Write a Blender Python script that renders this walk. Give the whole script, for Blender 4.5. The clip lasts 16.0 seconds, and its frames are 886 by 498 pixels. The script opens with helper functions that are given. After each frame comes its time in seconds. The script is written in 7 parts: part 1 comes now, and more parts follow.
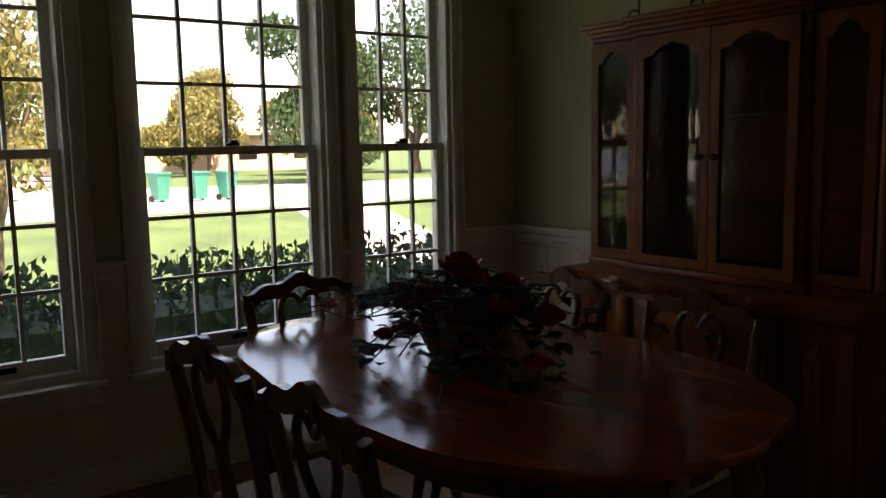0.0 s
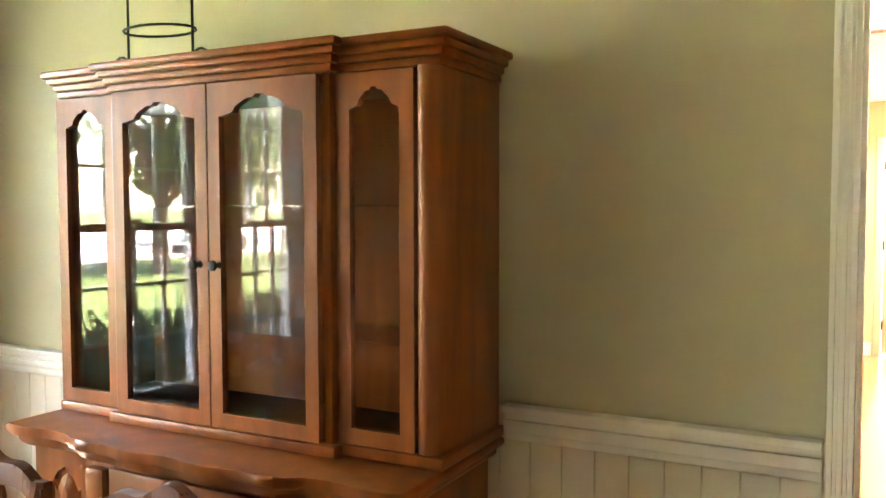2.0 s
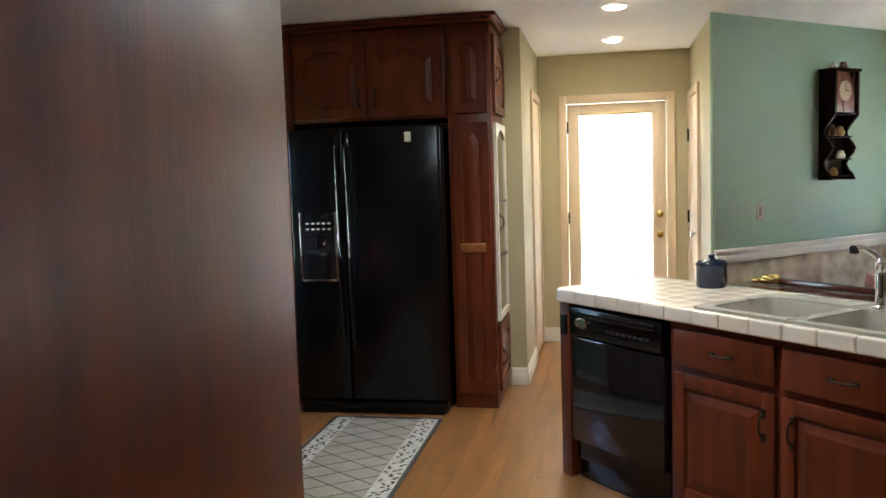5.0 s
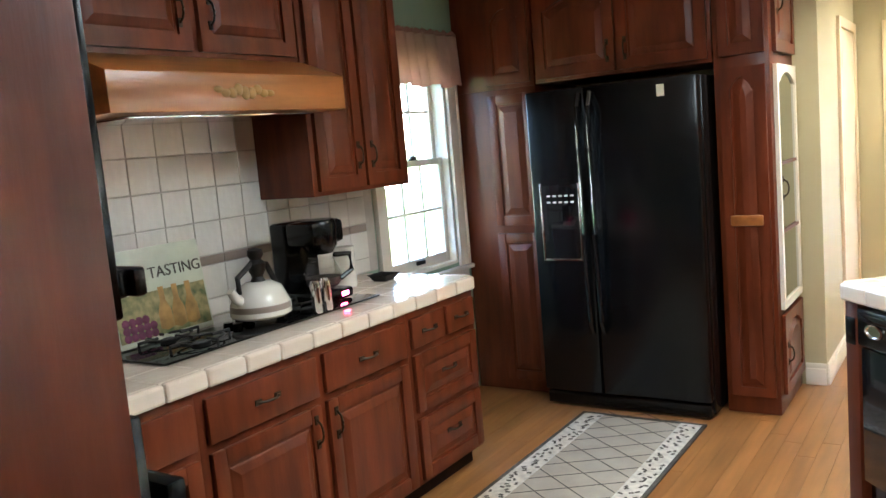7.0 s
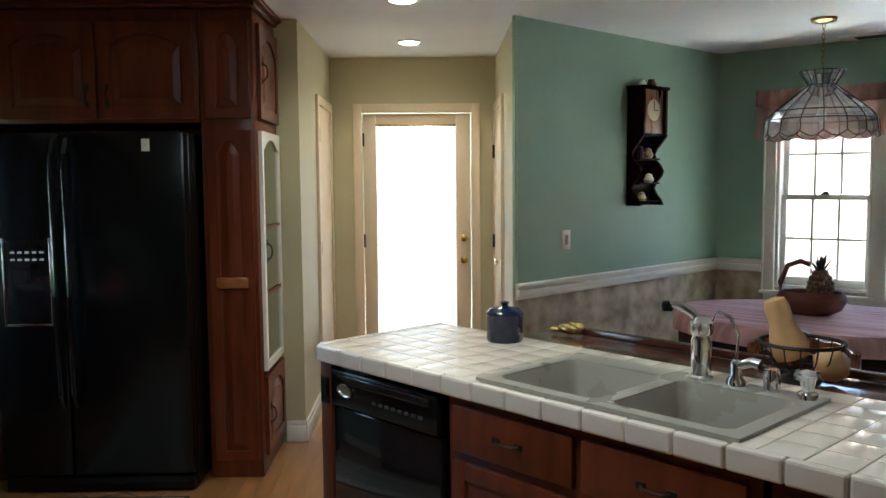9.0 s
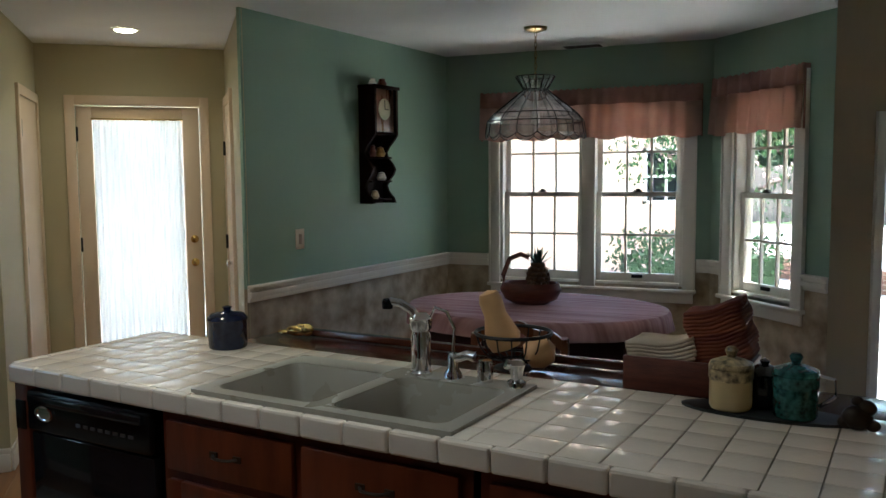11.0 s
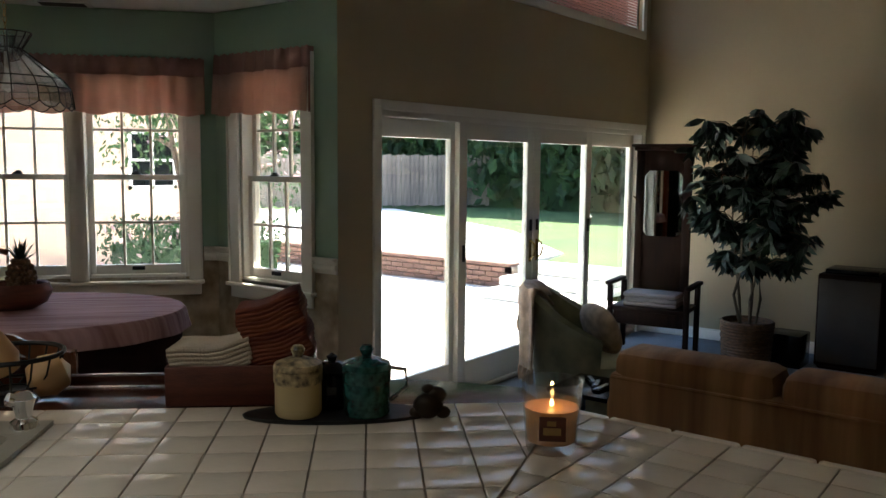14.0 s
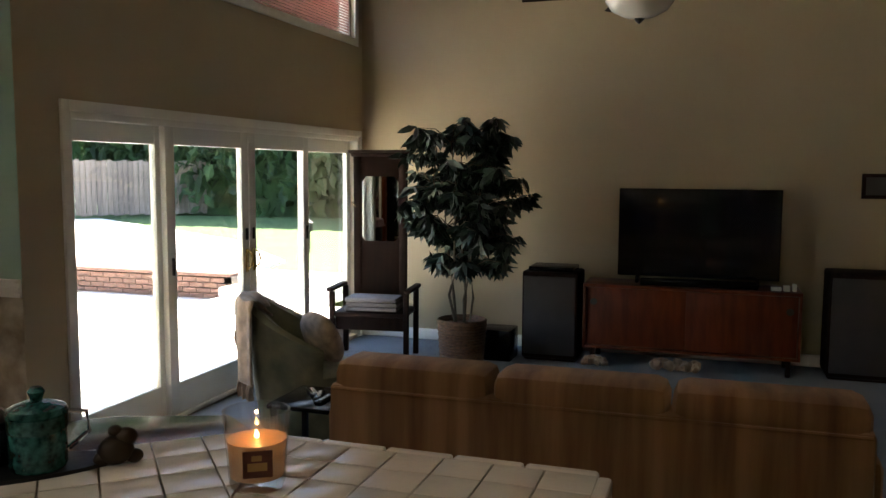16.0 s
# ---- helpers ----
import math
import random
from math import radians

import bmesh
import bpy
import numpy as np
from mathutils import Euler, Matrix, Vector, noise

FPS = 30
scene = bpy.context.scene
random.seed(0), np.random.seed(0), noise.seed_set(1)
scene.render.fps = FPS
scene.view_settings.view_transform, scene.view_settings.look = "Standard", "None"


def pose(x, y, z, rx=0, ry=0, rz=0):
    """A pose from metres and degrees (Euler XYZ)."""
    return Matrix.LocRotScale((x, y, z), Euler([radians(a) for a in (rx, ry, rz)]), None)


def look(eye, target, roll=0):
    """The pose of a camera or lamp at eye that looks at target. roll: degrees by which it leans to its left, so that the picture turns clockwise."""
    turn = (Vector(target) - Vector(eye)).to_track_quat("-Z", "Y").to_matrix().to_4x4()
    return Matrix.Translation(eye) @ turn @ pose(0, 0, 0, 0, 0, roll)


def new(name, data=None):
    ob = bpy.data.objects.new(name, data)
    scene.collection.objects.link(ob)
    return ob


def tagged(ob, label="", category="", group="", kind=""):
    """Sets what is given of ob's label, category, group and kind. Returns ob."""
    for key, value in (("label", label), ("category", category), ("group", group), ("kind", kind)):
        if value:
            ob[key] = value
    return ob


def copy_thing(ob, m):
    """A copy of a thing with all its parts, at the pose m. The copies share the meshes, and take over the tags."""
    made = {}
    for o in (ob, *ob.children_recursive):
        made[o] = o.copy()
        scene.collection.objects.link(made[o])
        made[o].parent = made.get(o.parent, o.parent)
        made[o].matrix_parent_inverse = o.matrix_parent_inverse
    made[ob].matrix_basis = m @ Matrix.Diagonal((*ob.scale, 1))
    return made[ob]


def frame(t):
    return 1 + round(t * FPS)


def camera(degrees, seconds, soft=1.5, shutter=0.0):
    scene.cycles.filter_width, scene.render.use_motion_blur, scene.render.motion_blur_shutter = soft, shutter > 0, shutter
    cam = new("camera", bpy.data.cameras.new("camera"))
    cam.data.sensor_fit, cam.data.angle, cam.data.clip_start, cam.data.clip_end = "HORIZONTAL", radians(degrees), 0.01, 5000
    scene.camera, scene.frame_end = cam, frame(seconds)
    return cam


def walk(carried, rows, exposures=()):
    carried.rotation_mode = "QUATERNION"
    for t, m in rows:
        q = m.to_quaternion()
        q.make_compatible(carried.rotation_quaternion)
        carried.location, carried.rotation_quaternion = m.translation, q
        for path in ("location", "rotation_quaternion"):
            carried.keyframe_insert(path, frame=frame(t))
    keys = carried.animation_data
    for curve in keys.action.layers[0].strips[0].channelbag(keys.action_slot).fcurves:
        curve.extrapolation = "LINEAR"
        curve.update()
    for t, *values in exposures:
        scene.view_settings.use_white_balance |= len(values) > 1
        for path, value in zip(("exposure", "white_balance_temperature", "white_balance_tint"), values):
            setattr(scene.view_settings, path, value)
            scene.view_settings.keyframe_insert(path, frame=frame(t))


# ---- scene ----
cam = camera(56.2, 16.0)
PATH = [
    (0, (0.305, 0.878, 1.362), (-1.304, 2.041, 1.115), -1.1),
    (0.5, (0.182, 1.134, 1.352), (-1.206, 2.547, 1.075), -0.6),
    (1, (0.059, 1.351, 1.374), (-1.251, 2.839, 1.112), 0.1),
    (1.5, (-0.037, 1.562, 1.393), (-1.18, 3.192, 1.205), 0.1),
    (2, (-0.048, 1.815, 1.448), (-0.977, 3.584, 1.349), -0.1),
    (2.5, (-0.087, 2.124, 1.487), (-0.909, 3.944, 1.376), -0.0),
    (3, (-0.118, 2.528, 1.513), (-0.518, 4.486, 1.445), -1.4),
    (3.5, (-0.061, 2.848, 1.48), (-0.391, 4.817, 1.362), -1.4),
    (5.8, (0.378, 4.057, 1.482), (-0.142, 5.977, 1.272), -2.8),
    (6, (0.371, 4.148, 1.507), (-0.254, 6.035, 1.284), -3.7),
    (6.5, (0.502, 4.319, 1.502), (-0.419, 6.075, 1.249), -5.4),
    (7, (0.505, 4.398, 1.546), (-0.59, 6.053, 1.296), -5.0),
    (7.5, (0.498, 4.469, 1.569), (-0.413, 6.244, 1.428), -2.8),
    (8, (0.494, 4.504, 1.557), (-0.069, 6.419, 1.43), -1.3),
    (8.5, (0.488, 4.527, 1.541), (0.243, 6.507, 1.405), -0.7),
    (9, (0.499, 4.537, 1.541), (0.529, 6.53, 1.375), -0.5),
    (9.2, (0.502, 4.551, 1.546), (0.634, 6.539, 1.373), -0.4),
    (11.3, (0.614, 4.603, 1.542), (1.296, 6.474, 1.36), -0.4),
    (11.5, (0.618, 4.624, 1.544), (1.356, 6.474, 1.357), -0.3),
    (12, (0.584, 4.714, 1.555), (1.569, 6.445, 1.378), -0.5),
    (12.5, (0.594, 4.79, 1.549), (1.749, 6.416, 1.396), -1.2),
    (13, (0.64, 4.839, 1.51), (1.937, 6.354, 1.357), -1.0),
    (13.5, (0.632, 4.917, 1.503), (2.04, 6.323, 1.3), -0.3),
    (14, (0.682, 4.989, 1.513), (2.27, 6.187, 1.304), 0.5),
    (14.5, (0.732, 5.011, 1.528), (2.405, 6.091, 1.336), 0.4),
    (15, (0.76, 5.037, 1.531), (2.503, 6.002, 1.349), 0.4),
    (15.5, (0.796, 5.019, 1.519), (2.62, 5.818, 1.339), 0.5),
    (16, (0.812, 5.007, 1.521), (2.704, 5.626, 1.329), 0.3),
]
EXPOSURES = [(0.0, 2.4, 8600, 26), (0.4, 2.7, 8800, 28), (0.8, 4.6, 9800, 40), (1.2, 6.0, 10000, 36), (1.7, 7.05, 8700, 27), (2.5, 7.1, 7500, 12), (3.2, 6.8, 6400, 7), (3.7, 5.7, 6000, 5),
             (5.8, 4.6, 6000, 4), (6.4, 4.95, 6000, 5), (7.0, 5.4, 6000, 5), (7.6, 5.15, 5900, 5), (8.0, 4.8, 5700, 2), (9.0, 4.0, 5600, 0), (11.3, 3.0, 5800, 1), (12.5, 2.9, 5900, 2), (14.0, 2.75, 6500, 4), (16.0, 3.35, 7000, 7)]
walk(cam, [(t, look(eye, target, roll)) for t, eye, target, roll in PATH], EXPOSURES)

# ---------------------------------------------------------------- world and sun
world = bpy.data.worlds.new("sky")
scene.world = world
world.use_nodes = True
wn = world.node_tree.nodes
wl = world.node_tree.links
sky = wn.new("ShaderNodeTexSky")
sky.sky_type = "NISHITA"
sky.sun_disc = False
SUN_DIR = Vector((0.45, 0.02, 0.89)).normalized()
sky.sun_elevation = math.asin(SUN_DIR.z)
sky.sun_rotation = math.atan2(SUN_DIR.x, SUN_DIR.y)
wn["Background"].inputs["Strength"].default_value = 0.15
wl.new(sky.outputs[0], wn["Background"].inputs["Color"])
sun = new("sun", bpy.data.lights.new("sun", "SUN"))
sun.data.energy, sun.data.angle, sun.data.color = 5.0, radians(0.5), (1, 0.95, 0.87)
sun.matrix_world = look(SUN_DIR * 30, (0, 0, 0))


# ---------------------------------------------------------------- materials
def mat(name, color, rough=0.6, metal=0.0, vary=0.12, scale=6.0, stretch=(1, 1, 1), bump=0.05, fine=60.0,
        second=None, coat=0.0, emit=None, random_tone=0.0, spec=0.5, sheen=0.0, island=0.0):
    m = bpy.data.materials.new(name)
    m.use_nodes = True
    n, l = m.node_tree.nodes, m.node_tree.links
    b = n["Principled BSDF"]
    b.inputs["Roughness"].default_value, b.inputs["Metallic"].default_value = rough, metal
    b.inputs["Coat Weight"].default_value = coat
    b.inputs["Coat Roughness"].default_value = 0.12
    b.inputs["Specular IOR Level"].default_value = spec
    b.inputs["Sheen Weight"].default_value = sheen
    tc = n.new("ShaderNodeTexCoord")
    mp = n.new("ShaderNodeMapping")
    mp.inputs["Scale"].default_value = stretch
    l.new(tc.outputs["Object"], mp.inputs["Vector"])
    big = n.new("ShaderNodeTexNoise")
    big.inputs["Scale"].default_value, big.inputs["Detail"].default_value = scale, 6
    l.new(mp.outputs[0], big.inputs["Vector"])
    ramp = n.new("ShaderNodeValToRGB")
    c = Vector(color)
    hi = Vector(second) if second else c * (1 + vary)
    lo = c * (1 - vary)
    ramp.color_ramp.elements[0].color, ramp.color_ramp.elements[0].position = (*lo, 1), 0.32
    ramp.color_ramp.elements[1].color, ramp.color_ramp.elements[1].position = (*[min(1, v) for v in hi], 1), 0.68
    l.new(big.outputs["Fac"], ramp.inputs["Fac"])
    last = ramp.outputs["Color"]
    if random_tone or island:
        hsv = n.new("ShaderNodeHueSaturation")
        rnd = n.new("ShaderNodeNewGeometry" if island else "ShaderNodeObjectInfo")
        rng = n.new("ShaderNodeMapRange")
        amount = random_tone or island
        rng.inputs["To Min"].default_value, rng.inputs["To Max"].default_value = 1 - amount, 1 + amount
        l.new(rnd.outputs["Random Per Island" if island else "Random"], rng.inputs["Value"])
        l.new(rng.outputs[0], hsv.inputs["Value"])
        l.new(last, hsv.inputs["Color"])
        last = hsv.outputs["Color"]
    l.new(last, b.inputs["Base Color"])
    if bump:
        small = n.new("ShaderNodeTexNoise")
        small.inputs["Scale"].default_value, small.inputs["Detail"].default_value = fine, 3
        l.new(mp.outputs[0], small.inputs["Vector"])
        bm_ = n.new("ShaderNodeBump")
        bm_.inputs["Strength"].default_value, bm_.inputs["Distance"].default_value = bump, 0.01
        l.new(small.outputs["Fac"], bm_.inputs["Height"])
        l.new(bm_.outputs[0], b.inputs["Normal"])
        rr = n.new("ShaderNodeMapRange")
        rr.inputs["To Min"].default_value, rr.inputs["To Max"].default_value = max(0.02, rough * 0.85), min(1, rough * 1.15)
        l.new(big.outputs["Fac"], rr.inputs["Value"])
        l.new(rr.outputs[0], b.inputs["Roughness"])
    if emit:
        b.inputs["Emission Color"].default_value = (*emit[:3], 1)
        b.inputs["Emission Strength"].default_value = emit[3]
    return m


def glass_mat(name, tint=(1, 1, 1), gloss=0.06, edge=0.55):
    m = bpy.data.materials.new(name)
    m.use_nodes = True
    n, l = m.node_tree.nodes, m.node_tree.links
    n.remove(n["Principled BSDF"])
    tr, gl, mix, lw = n.new("ShaderNodeBsdfTransparent"), n.new("ShaderNodeBsdfGlossy"), n.new("ShaderNodeMixShader"), n.new("ShaderNodeLayerWeight")
    pw, rg = n.new("ShaderNodeMath"), n.new("ShaderNodeMapRange")
    tr.inputs["Color"].default_value = (*tint, 1)
    gl.inputs["Roughness"].default_value = 0.01
    lw.inputs["Blend"].default_value = 0.5
    pw.operation, pw.inputs[1].default_value = "POWER", 4.0
    l.new(lw.outputs["Facing"], pw.inputs[0])
    l.new(pw.outputs[0], rg.inputs["Value"])
    rg.inputs["To Min"].default_value, rg.inputs["To Max"].default_value = gloss, gloss + edge
    l.new(rg.outputs[0], mix.inputs["Fac"])
    l.new(tr.outputs[0], mix.inputs[1])
    l.new(gl.outputs[0], mix.inputs[2])
    l.new(mix.outputs[0], n["Material Output"].inputs["Surface"])
    return m


M_OLIVE = mat("olive_paint", (0.50, 0.45, 0.285), 0.55, vary=0.04, scale=1.2, bump=0.04, fine=220)
M_GREEN = mat("green_paint", (0.27, 0.385, 0.285), 0.5, vary=0.04, scale=1.2, bump=0.04, fine=220)
M_BEIGE = mat("beige_paint", (0.42, 0.33, 0.205), 0.6, vary=0.04, scale=1.2, bump=0.05, fine=200)
M_TRIM = mat("white_trim_paint", (0.80, 0.76, 0.68), 0.4, vary=0.03, scale=3, bump=0.02)
M_BEAD = mat("cream_beadboard_paint", (0.74, 0.66, 0.52), 0.45, vary=0.05, scale=2, bump=0.03)
M_CEIL = mat("ceiling_white", (0.84, 0.83, 0.80), 0.8, vary=0.03, scale=2, bump=0.15, fine=150)
M_MARBLE = mat("marbled_wallpaper", (0.33, 0.24, 0.135), 0.6, vary=0.3, scale=7, second=(0.56, 0.46, 0.33), bump=0.05)
M_CHERRY = mat("cherry_cabinet_wood", (0.125, 0.026, 0.008), 0.38, vary=0.32, scale=5, stretch=(3, 3, 0.5), bump=0.05, fine=40, coat=0.05, spec=0.3)
M_HOOD = mat("hood_wood", (0.36, 0.135, 0.036), 0.3, vary=0.25, scale=4, stretch=(5, 0.6, 5), bump=0.04, coat=0.3)
M_HUTCH = mat("maple_hutch_wood", (0.24, 0.062, 0.009), 0.38, vary=0.3, scale=4, stretch=(4, 4, 0.5), bump=0.04, fine=50, coat=0.06, spec=0.25)
M_TABLE = mat("table_wood", (0.30, 0.060, 0.011), 0.16, vary=0.25, scale=3, stretch=(0.6, 5, 5), bump=0.02, coat=0.4)
M_CHAIR = mat("chair_wood", (0.15, 0.052, 0.020), 0.28, vary=0.25, scale=5, stretch=(4, 4, 0.7), bump=0.03, coat=0.4)
M_DARKWOOD = mat("dark_bar_wood", (0.075, 0.022, 0.012), 0.2, vary=0.3, scale=4, stretch=(0.5, 5, 5), bump=0.03, coat=0.5)
M_HALLTREE = mat("dark_oak", (0.018, 0.007, 0.004), 0.65, vary=0.3, scale=5, stretch=(5, 5, 0.6), bump=0.05, spec=0.12)
M_OAK = mat("oak_floor", (0.30, 0.135, 0.045), 0.3, vary=0.22, scale=4, stretch=(5, 0.5, 1), bump=0.03, coat=0.3, island=0.10)
M_TILE = mat("white_glazed_tile", (0.72, 0.62, 0.51), 0.14, vary=0.03, scale=3, bump=0.16, fine=22, random_tone=0.03)
M_GROUT = mat("grey_grout", (0.40, 0.33, 0.27), 0.85, vary=0.1, scale=12, bump=0.2)
M_WTILE = mat("backsplash_tile", (0.72, 0.69, 0.64), 0.2, vary=0.05, scale=9, bump=0.12, fine=40, random_tone=0.04)
M_WGROUT = mat("pale_wall_grout", (0.50, 0.46, 0.42), 0.85, vary=0.1, scale=12, bump=0.2)
M_TAUPE = mat("taupe_tile", (0.30, 0.24, 0.20), 0.3, vary=0.1, random_tone=0.05)
M_SINK = mat("beige_sink", (0.33, 0.295, 0.24), 0.28, vary=0.04, scale=4, bump=0.02)
M_CHROME = mat("chrome", (0.75, 0.75, 0.76), 0.08, 1.0, vary=0.02, bump=0)
M_BRASS = mat("brass", (0.55, 0.38, 0.13), 0.25, 1.0, vary=0.1, bump=0.02)
M_PULL = mat("antique_pull", (0.05, 0.034, 0.022), 0.5, 0.7, vary=0.2, bump=0.03)
M_BLACK = mat("black_appliance", (0.005, 0.0055, 0.006), 0.2, spec=0.3, vary=0.1, scale=20, bump=0.015, fine=260)
M_BLACKGLOSS = mat("black_gloss", (0.01, 0.01, 0.011), 0.07, vary=0.1, bump=0)
M_IRON = mat("black_iron", (0.015, 0.014, 0.013), 0.5, 0.4, vary=0.2, bump=0.1)
M_CARPET = mat("blue_grey_carpet", (0.13, 0.16, 0.20), 0.95, vary=0.15, scale=3, bump=0.6, fine=350, sheen=0.2)
M_SOFA = mat("rust_sofa_fabric", (0.24, 0.10, 0.034), 0.85, vary=0.3, scale=2.5, stretch=(1, 4, 0.25), second=(0.42, 0.21, 0.08), bump=0.2, fine=300, sheen=0.05)
M_VELVET = mat("green_velvet", (0.20, 0.185, 0.10), 0.8, vary=0.35, scale=6, bump=0.25, fine=120, sheen=0.15)
M_THROW = mat("cream_throw", (0.42, 0.30, 0.20), 0.9, vary=0.35, scale=14, bump=0.4, fine=150, sheen=0.3)
M_PINK = mat("pink_valance_cloth", (0.62, 0.41, 0.33), 0.9, vary=0.1, scale=5, bump=0.25, fine=280)
M_PINKDARK = mat("dark_pink_valance_cloth", (0.33, 0.18, 0.145), 0.9, vary=0.12, scale=6, bump=0.25, fine=280)
M_CLOTH = mat("striped_tablecloth", (0.34, 0.15, 0.15), 0.85, vary=0.25, scale=9, stretch=(0.15, 3.5, 0.15), second=(0.52, 0.31, 0.30), bump=0.15, fine=240)
# near-black colour for the shaded, backlit side of the tablecloth
M_CLOTHSHADE = mat("dark_maroon_cloth", (0.030, 0.012, 0.012), 0.95, vary=0.2, scale=6, bump=0.2, fine=240, spec=0.2)
M_NAVY = mat("navy_enamel", (0.012, 0.018, 0.045), 0.18, vary=0.3, scale=30, bump=0.05)
M_TEAL = mat("teal_speckled_glaze", (0.006, 0.055, 0.048), 0.2, vary=0.6, scale=55, second=(0.035, 0.14, 0.12), bump=0.05)
M_CREAM = mat("cream_stoneware", (0.50, 0.38, 0.19), 0.3, vary=0.06, bump=0.03)
M_SPONGE = mat("sponged_stoneware", (0.045, 0.03, 0.015), 0.3, vary=0.4, scale=48, second=(0.62, 0.47, 0.25), bump=0.03)
M_ENAMEL = mat("white_enamel", (0.72, 0.68, 0.60), 0.15, vary=0.03, bump=0)
M_BASKETWOOD = mat("red_brown_basket", (0.12, 0.03, 0.015), 0.5, vary=0.3, scale=10, stretch=(1, 1, 6), bump=0.2)
M_NAPKIN = mat("cream_napkin", (0.52, 0.42, 0.31), 0.9, vary=0.08, scale=8, bump=0.3, fine=200)
M_REDNAP = mat("red_striped_napkin", (0.13, 0.016, 0.009), 0.9, vary=0.3, scale=16, stretch=(0.2, 0.2, 6), second=(0.28, 0.075, 0.03), bump=0.3, fine=200)
M_SQUASH = mat("squash_skin", (0.58, 0.33, 0.14), 0.5, vary=0.1, scale=8, bump=0.08)
M_WICKER = mat("wicker", (0.12, 0.06, 0.028), 0.7, vary=0.4, scale=30, stretch=(1, 1, 3), bump=0.5, fine=60)
M_LEAF = mat("plant_leaf", (0.010, 0.026, 0.012), 0.5, vary=0.4, scale=9, bump=0.05, island=0.25)
M_STEM = mat("plant_stem", (0.10, 0.075, 0.045), 0.8, vary=0.3, scale=12, bump=0.2)
M_ROSE = mat("red_petals", (0.42, 0.012, 0.035), 0.65, vary=0.4, scale=14, bump=0.1, island=0.3)
M_PEACH = mat("peach_petals", (0.55, 0.24, 0.15), 0.65, vary=0.3, scale=14, bump=0.1)
M_TERRA = mat("terracotta_vase", (0.36, 0.15, 0.055), 0.5, vary=0.15, scale=8, bump=0.05)
M_BRICK = mat("patio_brick", (0.15, 0.085, 0.065), 0.85, vary=0.25, scale=9, bump=0.3, random_tone=0.15)
M_PATIO = mat("patio_concrete", (0.70, 0.68, 0.64), 0.85, vary=0.08, scale=2, bump=0.2)
M_GRASS = mat("lawn_grass", (0.042, 0.085, 0.018), 0.95, vary=0.3, scale=0.6, second=(0.065, 0.115, 0.028), bump=0.7, fine=40)
M_STREET = mat("pale_street", (0.42, 0.41, 0.40), 0.9, vary=0.1, scale=0.5, bump=0.2)
M_FENCE = mat("weathered_fence", (0.20, 0.165, 0.14), 0.9, vary=0.3, scale=3, stretch=(4, 4, 0.5), bump=0.3, random_tone=0.15)
M_FOLIAGE = mat("tree_foliage", (0.034, 0.072, 0.024), 0.8, vary=0.4, scale=1.5, bump=0.1, island=0.45)
M_FOLIAGE_Y = mat("autumn_foliage", (0.20, 0.185, 0.06), 0.8, vary=0.4, scale=1.5, bump=0.1, island=0.45)
M_HEDGE = mat("hedge_leaves", (0.03, 0.062, 0.026), 0.75, vary=0.4, scale=3, bump=0.1, island=0.5)
M_BLOSSOM = mat("white_pink_blossom", (0.62, 0.42, 0.42), 0.8, vary=0.2, island=0.2)
M_BARK = mat("bark", (0.13, 0.09, 0.065), 0.9, vary=0.4, scale=8, stretch=(3, 3, 0.6), bump=0.6)
M_STUCCO = mat("peach_stucco", (0.58, 0.40, 0.29), 0.9, vary=0.06, scale=2, bump=0.3)
M_ROOF = mat("roof_shingle", (0.16, 0.14, 0.13), 0.9, vary=0.3, scale=6, bump=0.4)
M_ROOFPALE = mat("pale_shake_roof", (0.42, 0.39, 0.35), 0.9, vary=0.2, scale=6, bump=0.4)
M_BIN = mat("green_bin_plastic", (0.015, 0.17, 0.12), 0.5, vary=0.1, bump=0.05)
M_CAR = mat("silver_blue_car_paint", (0.30, 0.38, 0.48), 0.25, 0.5, vary=0.03, bump=0, coat=0.6)
M_RUG = mat("beige_rug_pile", (0.36, 0.32, 0.26), 0.95, vary=0.1, scale=8, bump=0.4, fine=300)
M_RUGDARK = mat("dark_rug_pattern", (0.055, 0.048, 0.042), 0.95, vary=0.3, scale=12, bump=0.4, fine=300)
M_RUGPALE = mat("pale_rug_pattern", (0.55, 0.52, 0.46), 0.95, vary=0.2, scale=30, bump=0.4, fine=300)
M_CLOCKFACE = mat("clock_dial", (0.42, 0.36, 0.24), 0.4, vary=0.1, bump=0)
M_PLATE = mat("switch_plate", (0.75, 0.70, 0.60), 0.35, vary=0.02, bump=0)
M_SIGN = mat("printed_board", (0.55, 0.58, 0.47), 0.5, vary=0.12, scale=6, bump=0.02)
M_SIGNGREEN = mat("printed_green", (0.14, 0.22, 0.08), 0.5, vary=0.5, scale=25, second=(0.42, 0.34, 0.16), bump=0.02)
M_INK = mat("dark_print", (0.05, 0.04, 0.035), 0.6, bump=0)
M_PURPLE = mat("grape_print", (0.13, 0.02, 0.06), 0.5, vary=0.4, scale=25, bump=0)
M_STRAW = mat("straw_print", (0.40, 0.23, 0.07), 0.5, vary=0.3, scale=20, bump=0)
# the wax's faint emission stands in for flame light glowing through it
M_WAX = mat("amber_wax", (0.62, 0.31, 0.13), 0.4, vary=0.12, scale=30, bump=0, emit=(1.0, 0.38, 0.08, 0.004))
M_FLAME = mat("flame", (1, 0.7, 0.3), 0.5, bump=0, emit=(1.0, 0.62, 0.22, 2))
